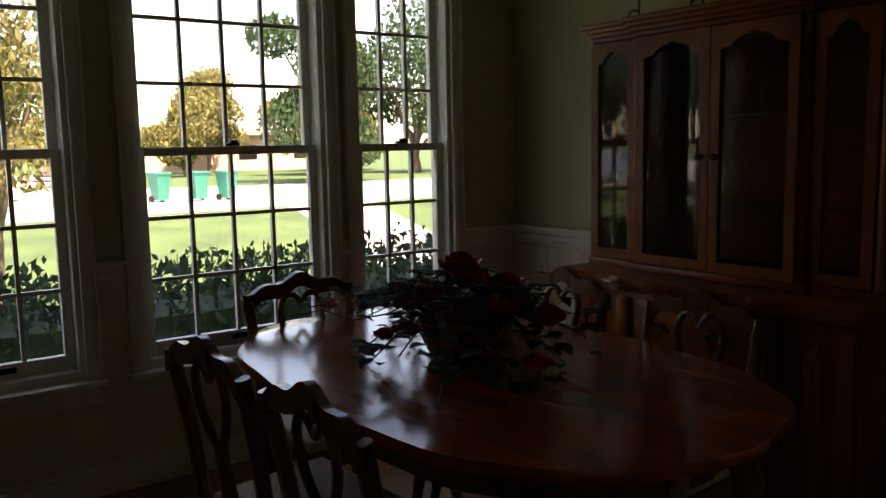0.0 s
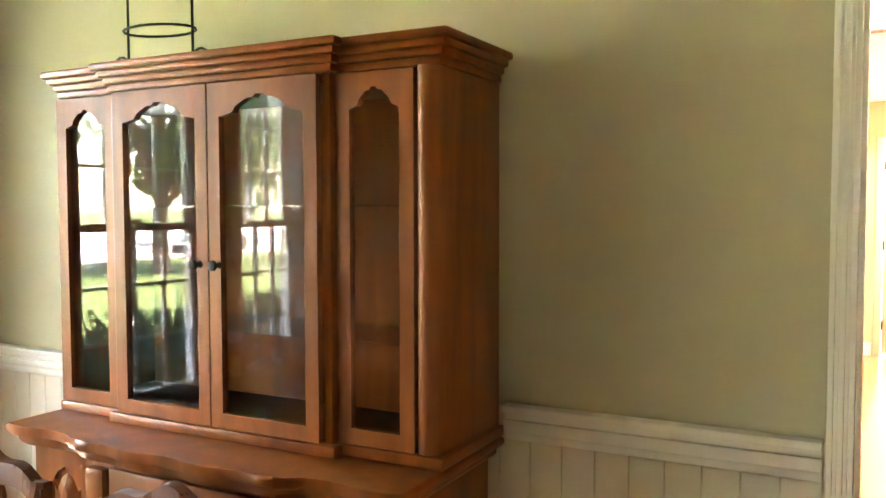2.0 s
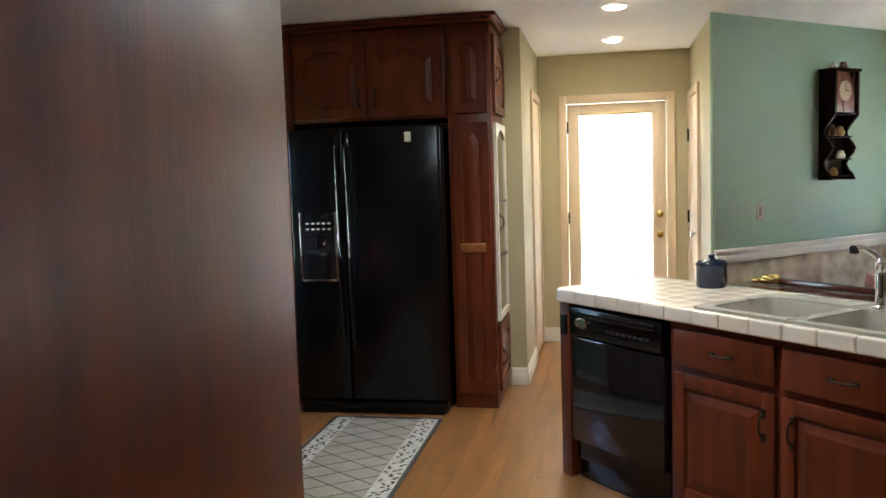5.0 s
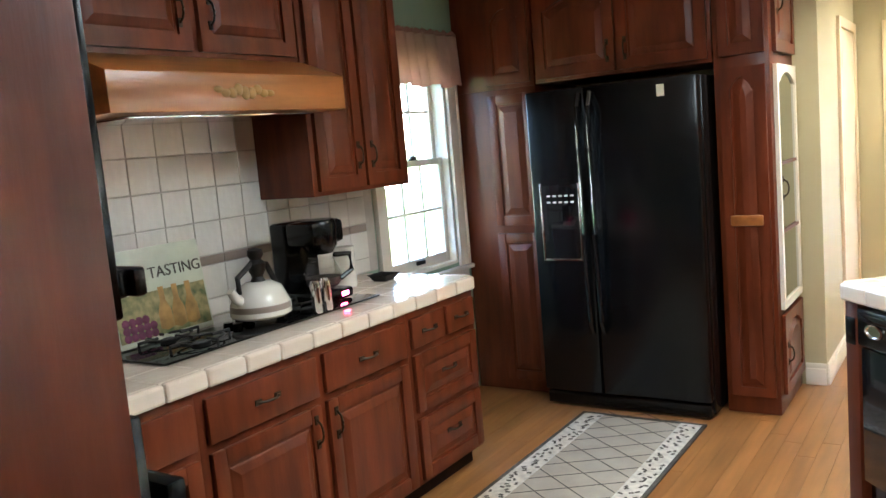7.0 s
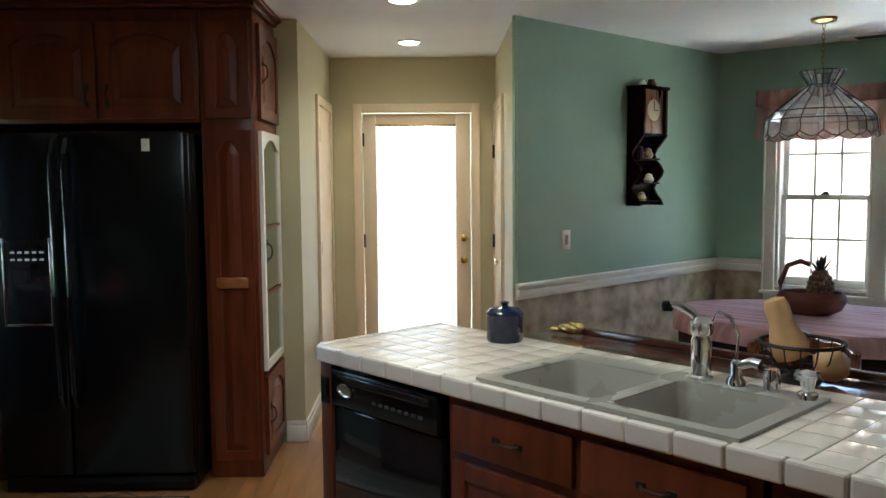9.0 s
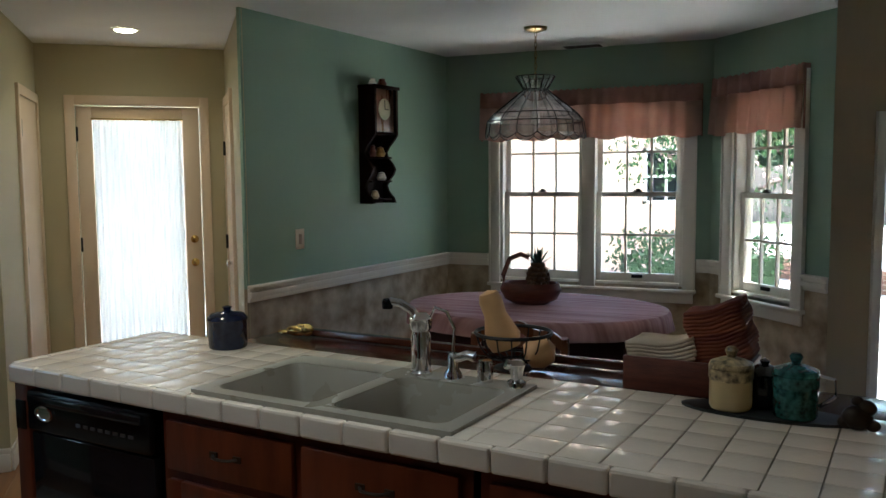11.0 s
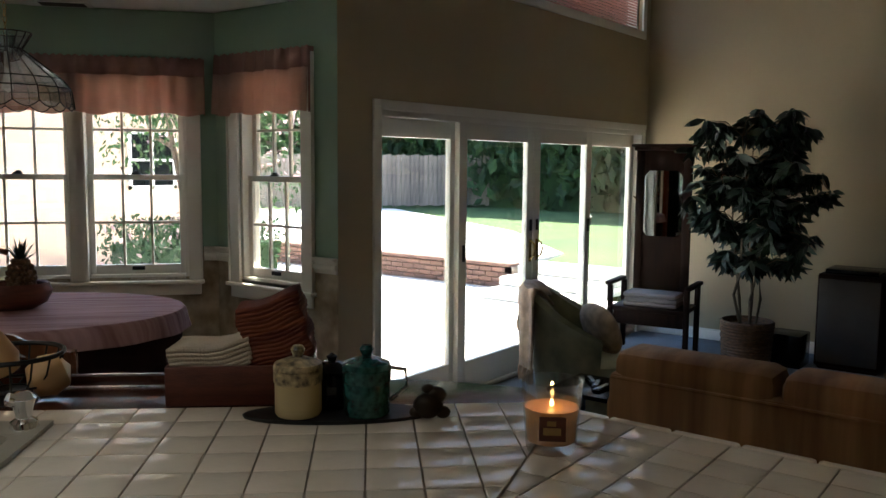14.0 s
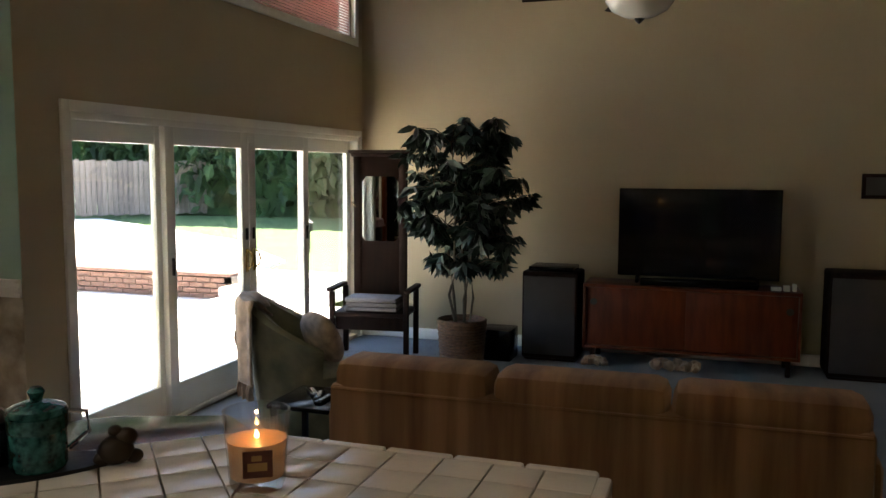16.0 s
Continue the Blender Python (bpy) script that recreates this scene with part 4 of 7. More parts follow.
def wheelie_bin(m):
    b = empty("wheeled_bin", m, "green plastic wheeled rubbish bin at the kerb", "bin", "bins by the street")
    bm = bmesh.new()
    lo = [(-0.24, -0.26), (0.24, -0.26), (0.24, 0.26), (-0.24, 0.26)]
    vs = [[bm.verts.new((x * k, y * k, z)) for x, y in lo] for k, z in ((0.82, 0.08), (1.12, 0.98))]
    bm.faces.new(list(reversed(vs[0])))
    bm.faces.new(vs[1])
    for k in range(4):
        bm.faces.new((vs[0][k], vs[0][(k + 1) % 4], vs[1][(k + 1) % 4], vs[1][k]))
    shape("body", bm, M_BIN, b)
    boxes("lid", M_BIN, [(-0.30, 0.31, -0.32, 0.32, 0.98, 1.06), (-0.36, -0.30, -0.25, 0.25, 0.96, 1.0)], b, 0.015)
    for s in (-1, 1):
        lathe("wheel", M_IRON, [(0.0, -0.03), (0.12, -0.03), (0.12, 0.03), (0.0, 0.03)], b, 16, at=pose(-0.2, s * 0.24, 0.12, 90))
    return b


b0 = wheelie_bin(pose(-29.3, 10.0, -0.43, 0, 0, 20))
copy_thing(b0, pose(-28.9, 11.25, -0.43, 0, 0, 10))
copy_thing(b0, pose(-28.6, 12.2, -0.43, 0, 0, 25))


def parked_car(m):
    c = empty("parked_car", m, "silver-blue saloon car parked on the street", "car")
    bm = bmesh.new()
    side = [(-2.2, 0.35), (2.2, 0.35), (2.25, 0.62), (2.1, 0.82), (1.15, 0.95), (0.45, 1.40), (-0.9, 1.42), (-1.65, 1.02), (-2.2, 0.95), (-2.27, 0.6)]
    rows = [[bm.verts.new((x, y * (0.82 if z > 1.2 else 1.0), z)) for x, z in side] for y in (-0.87, 0.87)]
    bm.faces.new(rows[0])
    bm.faces.new(list(reversed(rows[1])))
    for k in range(len(side)):
        bm.faces.new((rows[0][k], rows[1][k], rows[1][(k + 1) % len(side)], rows[0][(k + 1) % len(side)]))
    bmesh.ops.recalc_face_normals(bm, faces=bm.faces)
    bmesh.ops.bevel(bm, geom=list(bm.edges), offset=0.06, segments=3, affect="EDGES", profile=0.5)
    shape("body", bm, M_CAR, c, True)
    for s in (-1, 1):
        boxes("window", M_BLACKGLOSS, [(-1.25, -0.3, s * 0.80 - 0.04, s * 0.80 + 0.04, 1.0, 1.30), (-0.22, 0.5, s * 0.80 - 0.04, s * 0.80 + 0.04, 1.0, 1.30)], c, 0.02)
        for x in (-1.4, 1.4):
            wheel = lathe("wheel", M_IRON, [(0.20, -0.10), (0.32, -0.09), (0.33, 0.0), (0.32, 0.09), (0.20, 0.10)], c, 24, at=pose(x, s * 0.80, 0.33, 90))
            lathe("rim", M_CHROME, [(0.0, -0.08), (0.2, -0.085), (0.2, 0.085), (0.0, 0.08)], wheel, 18)
    return c


parked_car(pose(-26, -22.5, -0.43, 0, 0, 75))

# ---------------------------------------------------------------- lights of the place
def downlight(x, y):
    d = empty("recessed_light", pose(x, y, H), "lit round recessed ceiling light", "ceiling light", "recessed lights in the hall")
    lathe("rim", M_TRIM, [(0.085, -0.002), (0.095, -0.010), (0.07, -0.012), (0.066, -0.002)], d, 28, cap=False)
    lathe("bulb", M_LAMPON, [(0.065, -0.004), (0.055, -0.016), (0.03, -0.022), (0, -0.024)], d, 24)
    lamp = new("downlight_glow", bpy.data.lights.new("downlight_glow", "SPOT"))
    lamp.data.energy, lamp.data.spot_size, lamp.data.spot_blend, lamp.data.shadow_soft_size, lamp.data.color = 1.15, radians(150), 0.6, 0.05, (1, 0.86, 0.68)
    lamp.matrix_basis = pose(x, y, H - 0.045)


for y in (7.72, 8.84, 10.14):
    downlight(0.37, y)


def ceiling_panel(x0, x1, y0, y1, watts):
    p = empty("ceiling_light_panel", pose((x0 + x1) / 2, (y0 + y1) / 2, H), "wood-framed lit ceiling light panel", "ceiling light")
    a, b = (x1 - x0) / 2, (y1 - y0) / 2
    boxes("frame", M_DARKWOOD, [(-a, a, -b, -b + 0.035, -0.05, -0.002), (-a, a, b - 0.035, b, -0.05, -0.002), (-a, -a + 0.035, -b + 0.035, b - 0.035, -0.05, -0.002), (a - 0.035, a, -b + 0.035, b - 0.035, -0.05, -0.002)], p, 0.006)
    boxes("diffuser", M_PANELON, [(-a + 0.035, a - 0.035, -b + 0.035, b - 0.035, -0.03, -0.02)], p)
    lamp = new("panel_glow", bpy.data.lights.new("panel_glow", "AREA"))
    lamp.data.shape, lamp.data.size, lamp.data.size_y, lamp.data.energy, lamp.data.color = "RECTANGLE", 2 * a - 0.1, 2 * b - 0.1, watts, (1, 0.97, 0.92)
    lamp.data.spread = radians(110)
    lamp.matrix_basis = pose((x0 + x1) / 2, (y0 + y1) / 2, H - 0.055)


ceiling_panel(-0.45, 0.42, 5.9, 7.05, 0.2)
ceiling_panel(0.64, 1.02, 6.2, 6.85, 0.07)

# ---------------------------------------------------------------- dining room
def hutch():
    h = empty("china_hutch", pose(-1.545, 3.78, 0), "maple china hutch with scalloped glass doors", "hutch")
    # base: local x across, front at -y
    w, d = 0.60, 0.46
    boxes("base_body", M_HUTCH, [(-w, w, -d + 0.02, 0, 0.09, 0.80), (-w - 0.01, w + 0.01, -d + 0.0, 0, 0.06, 0.11), (-0.335, 0.335, -d - 0.02, -d + 0.02, 0.09, 0.80)], h, 0.006)
    for x in (-w + 0.05, w - 0.05, -0.33, 0.33):
        lathe("foot", M_HUTCH, [(0.045, 0.004), (0.05, 0.02), (0.04, 0.06), (0.05, 0.07)], h, 12, (x, -d + 0.06, 0))
    pts = []
    n = 48
    for k in range(n + 1):
        u = -1 + 2 * k / n
        bow = 0.035 if abs(u) < 0.46 else 0.0 if abs(u) > 0.54 else 0.035 * (0.54 - abs(u)) / 0.08
        pts.append((u * (w + 0.045), -d - 0.055 - bow + 0.008 * math.cos(u * 18)))
    slab("counter", M_HUTCH, pts + [(w + 0.045, 0.0), (-w - 0.045, 0.0)], 0.828, 0.855, h, 0.012)
    slab("counter_moulding", M_HUTCH, [(x * 0.965, y + 0.022) for x, y in pts] + [((w + 0.045) * 0.965, 0.0), (-(w + 0.045) * 0.965, 0.0)], 0.80, 0.827, h, 0.010)
    for x0, x1 in ((-w + 0.012, -0.350), (0.350, w - 0.012)):
        panel_front("door", h, x0, x1, 0.13, 0.785, -d + 0.02, M_HUTCH, "scallop")
    for k in range(3):
        z0, z1 = 0.125 + 0.222 * k, 0.335 + 0.222 * k
        bm = bmesh.new()
        add_box(bm, -0.252, 0.252, -d - 0.040, -d - 0.02, z0, z1, bevel=0.008)
        for x in (-0.328, 0.256):
            add_box(bm, x, x + 0.072, -d - 0.055, -d - 0.02, z0, z1, bevel=0.017)
        shape("drawer", bm, M_HUTCH, h, True)
        for x in (-0.13, 0.13):
            bm = bmesh.new()
            zc = (z0 + z1) / 2
            for q in (-1, 1):
                add_lathe(bm, [(0.0, -0.008), (0.013, -0.004), (0.013, 0.004), (0.0, 0.008)], 10, (x + q * 0.036, -d - 0.044, zc + 0.006))
                add_tube(bm, smooth_line([(x, -d - 0.046, zc + 0.010), (x + q * 0.018, -d - 0.046, zc + 0.024), (x + q * 0.040, -d - 0.046, zc + 0.014), (x + q * 0.055, -d - 0.046, zc - 0.006)], 3), 0.005, 6)
            add_tube(bm, smooth_line([(x - 0.036, -d - 0.05, zc + 0.004), (x - 0.026, -d - 0.062, zc - 0.020), (x, -d - 0.066, zc - 0.026), (x + 0.026, -d - 0.062, zc - 0.020), (x + 0.036, -d - 0.05, zc + 0.004)], 3), 0.004, 6)
            shape("bail_pull", bm, M_PULL, h, True)
    # upper case, open inside
    x0, x1, f, top = -0.615, 0.63, -0.33, 1.765
    boxes("upper_body", M_HUTCH, [(x0, x0 + 0.025, f, 0, 0.86, top), (x1 - 0.025, x1, f, 0, 0.86, top), (x0 + 0.025, x1 - 0.025, -0.02, 0, 0.86, top), (x0 + 0.025, x1 - 0.025, f, -0.02, 0.86, 0.885), (x0 + 0.025, x1 - 0.025, f, -0.02, top - 0.02, top)], h, 0.003)
    boxes("shelf", M_CLEAR, [(x0 + 0.03, x1 - 0.03, f + 0.05, -0.022, z, z + 0.007) for z in (1.12, 1.45)], h)
    crown = []
    for dz, out in ((0.0, 0.008), (0.02, 0.016), (0.038, 0.028), (0.055, 0.040)):
        a, b = out, 0.034
        crown.append((x0 - a, x1 + a, f - a, -0.001, top + dz, top + dz + 0.021))
        crown.append((-0.37 - a, 0.36 + a, f - a - b, f - a + 0.004, top + dz, top + dz + 0.021))
    boxes("crown", M_HUTCH, crown, h, 0.008)
    boxes("plinth", M_HUTCH, [(x0 - 0.015, x1 + 0.015, f - 0.015, -0.001, 0.856, 0.885), (-0.385, 0.375, f - 0.05, f - 0.013, 0.856, 0.885)], h, 0.006)
    for xs in (-0.37, 0.335):
        boxes("centre_stile", M_HUTCH, [(xs, xs + 0.025, f - 0.035, f, 0.885, top)], h, 0.006)
    panel_front("glass_door", h, x0 + 0.005, -0.375, 0.89, top - 0.005, f, M_HUTCH, "scallop", glass=M_CABGLASS)
    panel_front("glass_door", h, -0.343, -0.007, 0.89, top - 0.005, f - 0.033, M_HUTCH, "scallop", glass=M_CABGLASS)
    panel_front("glass_door", h, -0.003, 0.333, 0.89, top - 0.005, f - 0.033, M_HUTCH, "scallop", glass=M_CABGLASS)
    panel_front("glass_door", h, 0.365, x1 - 0.055, 0.89, top - 0.005, f, M_HUTCH, "scallop", glass=M_CABGLASS)
    tube("corner_post", M_HUTCH, [(x1 - 0.028, f + 0.005, 0.89), (x1 - 0.028, f + 0.005, top)], 0.028, h, 14)
    for x in (-0.035, 0.03):
        lathe("knob", M_PULL, [(0.010, 0), (0.006, 0.008), (0.006, 0.016), (0.014, 0.022), (0.012, 0.03), (0, 0.033)], h, 12, at=pose(x, f - 0.053, 1.305, 90))
    return h


hutch()


def wire_stand():
    s = empty("wire_plate_stand", pose(-1.94, 3.62, 1.842), "black wrought-iron tiered stand on the hutch", "stand")
    bm = bmesh.new()
    for z, r in ((0.012, 0.13), (0.13, 0.125), (0.25, 0.12)):
        add_tube(bm, [(r * math.cos(a), r * 0.6 * math.sin(a), z) for a in (2 * math.pi * k / 20 for k in range(21))], 0.004, 6)
    for x in (-0.13, 0.13):
        add_tube(bm, [(x, 0, 0.0), (x, 0, 0.42)], 0.004, 6)
        add_tube(bm, [(x + 0.03 * math.cos(a) * (1 if x > 0 else -1) + (0.03 if x > 0 else -0.03), 0, 0.035 + 0.03 * math.sin(a)) for a in (math.pi + k * 0.5 for k in range(12))], 0.004, 6)
    shape("frame", bm, M_IRON, s, True)


wire_stand()


def dining_table():
    t = empty("dining_table", pose(-1.52, 2.30, 0), "polished oval wooden dining table with scalloped edge", "table")
    pts = []
    for k in range(96):
        a = 2 * math.pi * k / 96
        r = 1 + 0.012 * math.cos(a * 12)
        c, s = math.cos(a), math.sin(a)
        pts.append((0.88 * r * math.copysign(abs(c) ** 0.78, c), 0.55 * r * math.copysign(abs(s) ** 0.78, s)))
    slab("top", M_TABLE, pts, 0.722, 0.75, t, 0.008)
    slab("apron", M_CHAIR, [(x * 0.86, y * 0.84) for x, y in pts], 0.63, 0.721, t)
    for sx in (-1, 1):
        for sy in (-1, 1):
            x, y = sx * 0.60, sy * 0.36
            tube("leg", M_CHAIR, [(x, y, 0.64), (x + sx * 0.03, y + sy * 0.03, 0.5), (x + sx * 0.01, y + sy * 0.01, 0.28), (x + sx * 0.02, y + sy * 0.02, 0.08), (x + sx * 0.06, y + sy * 0.06, 0.002)], 0.045, t, 10, 0.5)
    return t


dining_table()


def dining_chair(m):
    c = empty("dining_chair", m, "dark-stained wooden dining chair with heart-shaped splat", "chair", "chairs round the dining table")
    # local: the back stands at -y, the seat faces +y
    for s in (-1, 1):
        tube("back_post", M_CHAIR, [(s * 0.19, -0.20, 0.002), (s * 0.20, -0.20, 0.25), (s * 0.205, -0.205, 0.45), (s * 0.215, -0.235, 0.70), (s * 0.225, -0.275, 0.925)], 0.021, c, 8)
        tube("front_leg", M_CHAIR, [(s * 0.21, 0.21, 0.42), (s * 0.235, 0.235, 0.33), (s * 0.215, 0.215, 0.14), (s * 0.235, 0.24, 0.003)], 0.027, c, 8, 0.65)
    bm = bmesh.new()
    n = 20
    prev = None
    for k in range(n + 1):
        u = -1 + 2 * k / n
        z = 0.925 + 0.032 * math.cos(u * math.pi * 0.9) + 0.012 * math.cos(u * math.pi * 3)
        row = [bm.verts.new((u * 0.245, -0.275 + dy, z + dz)) for dy, dz in ((-0.014, -0.028), (0.014, -0.03), (0.014, 0.026), (-0.014, 0.028))]
        if prev:
            for q in range(4):
                bm.faces.new((prev[q], prev[(q + 1) % 4], row[(q + 1) % 4], row[q]))
        else:
            bm.faces.new(row)
        prev = row
    bm.faces.new(list(reversed(prev)))
    shape("crest_rail", bm, M_CHAIR, c, True)
    bm = bmesh.new()
    for s in (-1, 1):
        add_tube(bm, smooth_line([(0.0, -0.262, 0.872), (s * 0.03, -0.266, 0.905), (s * 0.07, -0.267, 0.90), (s * 0.092, -0.264, 0.855), (s * 0.084, -0.258, 0.79), (s * 0.052, -0.25, 0.725), (s * 0.018, -0.24, 0.675), (s * 0.012, -0.235, 0.64), (s * 0.022, -0.225, 0.57), (s * 0.045, -0.21, 0.44)]), 0.0125, 8)
    add_box(bm, -0.035, 0.035, -0.247, -0.231, 0.62, 0.68, bevel=0.006)
    shape("splat", bm, M_CHAIR, c, True)
    boxes("seat_rail", M_CHAIR, [(-0.22, 0.22, 0.19, 0.225, 0.37, 0.435), (-0.21, 0.21, -0.215, -0.185, 0.38, 0.435), (-0.225, -0.195, -0.185, 0.19, 0.37, 0.435), (0.195, 0.225, -0.185, 0.19, 0.37, 0.435)], c, 0.005)
    slab("seat", M_NAPKIN, [(-0.205, -0.18), (0.205, -0.18), (0.235, 0.215), (-0.235, 0.215)], 0.436, 0.475, c, 0.014)
    return c


ch = dining_chair(pose(-2.19, 2.21, 0, 0, 0, -90) @ Matrix.Diagonal((0.9, 0.92, 0.92, 1)))
for x, y, a in ((-1.87, 2.74, 180), (-1.25, 2.72, 180), (-1.655, 1.81, 4), (-1.115, 1.83, 0)):
    copy_thing(ch, pose(x, y, 0, 0, 0, a))


def flowers():
    f = empty("flower_arrangement", pose(-1.58, 2.30, 0.75) @ Matrix.Diagonal((1.12, 1.12, 0.95, 1)), "silk roses and ivy in a terracotta bowl", "flowers")
    lathe("bowl", M_TERRA, [(0.06, 0.002), (0.085, 0.02), (0.11, 0.08), (0.115, 0.12), (0.105, 0.12), (0.09, 0.05)], f, 20)
    rng = random.Random(41)
    lb, sb, rb, pb = bmesh.new(), bmesh.new(), bmesh.new(), bmesh.new()

    def leaf(bm, p, d, s):
        d = d.normalized()
        side = d.cross(Vector((0, 0, 1))).normalized() * s * 0.42
        up = side.cross(d).normalized()
        rows = []
        for u, wd in ((0, 0.1), (0.3, 1), (0.65, 0.8), (1.0, 0.05)):
            c = p + d * s * u + up * (s * 0.15 * math.sin(u * 3))
            rows.append((bm.verts.new(c - side * wd + up * s * 0.06), bm.verts.new(c), bm.verts.new(c + side * wd + up * s * 0.06)))
        for a, b in zip(rows, rows[1:]):
            bm.faces.new((a[0], a[1], b[1], b[0]))
            bm.faces.new((a[1], a[2], b[2], b[1]))

    def rose(bm, p, r):
        for ring, (rr, tilt, n) in enumerate(((0.25, 0.15, 4), (0.55, 0.55, 6), (0.95, 1.05, 7))):
            for k in range(n):
                a = 2 * math.pi * k / n + ring * 0.5 + rng.uniform(-0.2, 0.2)
                out = Vector((math.cos(a), math.sin(a), 0))
                side = Vector((-math.sin(a), math.cos(a), 0))
                v = []
                for h, ww, o in ((0.0, 0.25, 0.15), (0.55, 0.55, rr * 0.8), (0.95, 0.3, rr)):
                    c = p + out * r * o + Vector((0, 0, r * h * (1.3 - 0.5 * tilt)))
                    v.append((bm.verts.new(c - side * r * ww), bm.verts.new(c + out * r * 0.08), bm.verts.new(c + side * r * ww)))
                for a_, b_ in zip(v, v[1:]):
                    bm.faces.new((a_[0], a_[1], b_[1], b_[0]))
                    bm.faces.new((a_[1], a_[2], b_[2], b_[1]))
    for k in range(46):
        a = rng.uniform(0, 6.3)
        reach = rng.uniform(0.12, 0.32)
        sx = 1.35
        end = Vector((reach * math.cos(a) * sx, reach * math.sin(a) * 0.9, rng.uniform(0.02, 0.26) - reach * 0.25))
        end.z = max(end.z, 0.01)
        mid = end * 0.5 + Vector((0, 0, 0.13))
        add_tube(sb, [(0, 0, 0.09), mid, end], 0.0025, 5)
        for _ in range(9):
            p = mid.lerp(end, rng.uniform(-0.3, 1.05)) + Vector((rng.gauss(0, 0.03), rng.gauss(0, 0.03), rng.gauss(0, 0.02)))
            p.z = max(p.z, 0.015)
            leaf(lb, p, Vector((math.cos(a + rng.uniform(-1.2, 1.2)), math.sin(a + rng.uniform(-1.2, 1.2)), rng.uniform(-0.5, 0.5))), rng.uniform(0.03, 0.06))
    for s, dx, dy in ((1, -0.62, -0.18), (1, 0.40, -0.36), (1, -0.55, 0.12)):
        pts = [Vector((dx * u, dy * u, 0.14 * (1 - u) + 0.03 + 0.03 * math.sin(u * 9))) for u in (0.2, 0.4, 0.6, 0.8, 1.0)]
        add_tube(sb, pts, 0.003, 5)
        for k in range(34):
            p = pts[0].lerp(pts[-1], rng.random()) + Vector((rng.gauss(0, 0.03), rng.gauss(0, 0.03), rng.uniform(0, 0.05)))
            leaf(lb, p, Vector((rng.uniform(-1, 1), rng.uniform(-1, 1), rng.uniform(-0.3, 0.4))), rng.uniform(0.03, 0.055))
    for x, y, z, r in ((0.05, -0.04, 0.27, 0.055), (0.12, 0.05, 0.2, 0.06), (-0.03, 0.06, 0.21, 0.055), (0.2, -0.03, 0.17, 0.055), (-0.02, -0.1, 0.16, 0.055), (0.26, 0.06, 0.14, 0.05), (0.14, -0.12, 0.15, 0.05), (0.36, -0.06, 0.06, 0.035), (-0.12, -0.16, 0.06, 0.03), (0.02, -0.18, 0.10, 0.04)):
        rose(rb, Vector((x, y, z)), r)
    for x, y, z, r in ((-0.2, -0.05, 0.17, 0.045), (-0.24, 0.05, 0.15, 0.045), (-0.5, -0.12, 0.08, 0.035)):
        rose(pb, Vector((x, y, z)), r)
    tagged(shape("leaves", lb, M_HEDGE, f), kind="stuff")
    shape("stems", sb, M_STEM, f)
    tagged(shape("roses", rb, M_ROSE, f, True), kind="stuff")
    tagged(shape("peach_blooms", pb, M_PEACH, f, True), kind="stuff")


flowers()

# drape beside the dining windows
bm = bmesh.new()
rows = [[bm.verts.new((-2.99 + 0.03 * math.sin(k * 0.9), 0.45 + 0.45 * k / 40, z)) for k in range(41)] for z in (0.02, 2.35)]
for k in range(40):
    bm.faces.new((rows[0][k], rows[0][k + 1], rows[1][k + 1], rows[1][k]))
drape = shape("curtain", bm, M_CURTAIN, smooth=True)
drape.modifiers.new("thick", "SOLIDIFY").thickness = 0.004
tagged(drape, "grey-brown full-length window drape", "curtain")
tube("curtain_rod", M_IRON, [(-3.0, 0.35, 2.36), (-3.0, 1.0, 2.36)], 0.012).parent = None
tagged(bpy.data.objects["curtain_rod"], "black iron curtain rod above the drape", "curtain rod")


# ---------------------------------------------------------------- kitchen
def base_cabinet(m, width, fronts, label, depth=0.60, height=0.865, material=None):
    """Fronts are (x0, x1, z0, z1, handle x, handle z, upright)."""
    c = empty("base_cabinet", m, label, "cabinet", "kitchen base cabinets")
    boxes("carcass", material or M_CHERRY, [(0.0, width, 0.0, depth, 0.10, height)], c, 0.002)
    boxes("toe_kick", M_HALLTREE, [(0.0, width, 0.07, depth, 0.002, 0.10)], c)
    if height < 0.8:
        boxes("face_frame", M_CHERRY, [(0.0, width, 0.0, 0.004, height, 0.865)], c)
    for x0, x1, z0, z1, hx, hz, up in fronts:
        panel_front("drawer" if z1 - z0 < 0.2 or not up else "door", c, x0, x1, z0, z1, 0.0, M_CHERRY, handle=(hx, hz, up))
    return c


# cooktop run along the west wall; local x runs along -y of the room, front towards the room
COOK = pose(-1.52, 7.70, 0, 0, 0, 90)
def cook(s):
    return pose(-1.53, s, 0, 0, 0, 90)


base_cabinet(cook(7.14), 0.54, [(0.02, 0.27, 0.70, 0.83, 0.145, 0.765, False), (0.29, 0.52, 0.70, 0.83, 0.405, 0.765, False), (0.02, 0.52, 0.42, 0.67, 0.27, 0.56, False), (0.02, 0.52, 0.12, 0.39, 0.27, 0.28, False)], "cherry base cabinet with stacked drawers", 0.66)
base_cabinet(cook(6.02), 1.12, [(0.03, 0.54, 0.68, 0.83, 0.285, 0.755, False), (0.58, 1.09, 0.68, 0.83, 0.835, 0.755, False), (0.03, 0.54, 0.12, 0.65, 0.505, 0.56, True), (0.58, 1.09, 0.12, 0.65, 0.615, 0.56, True)], "cherry base cabinet under the cooktop", 0.66)
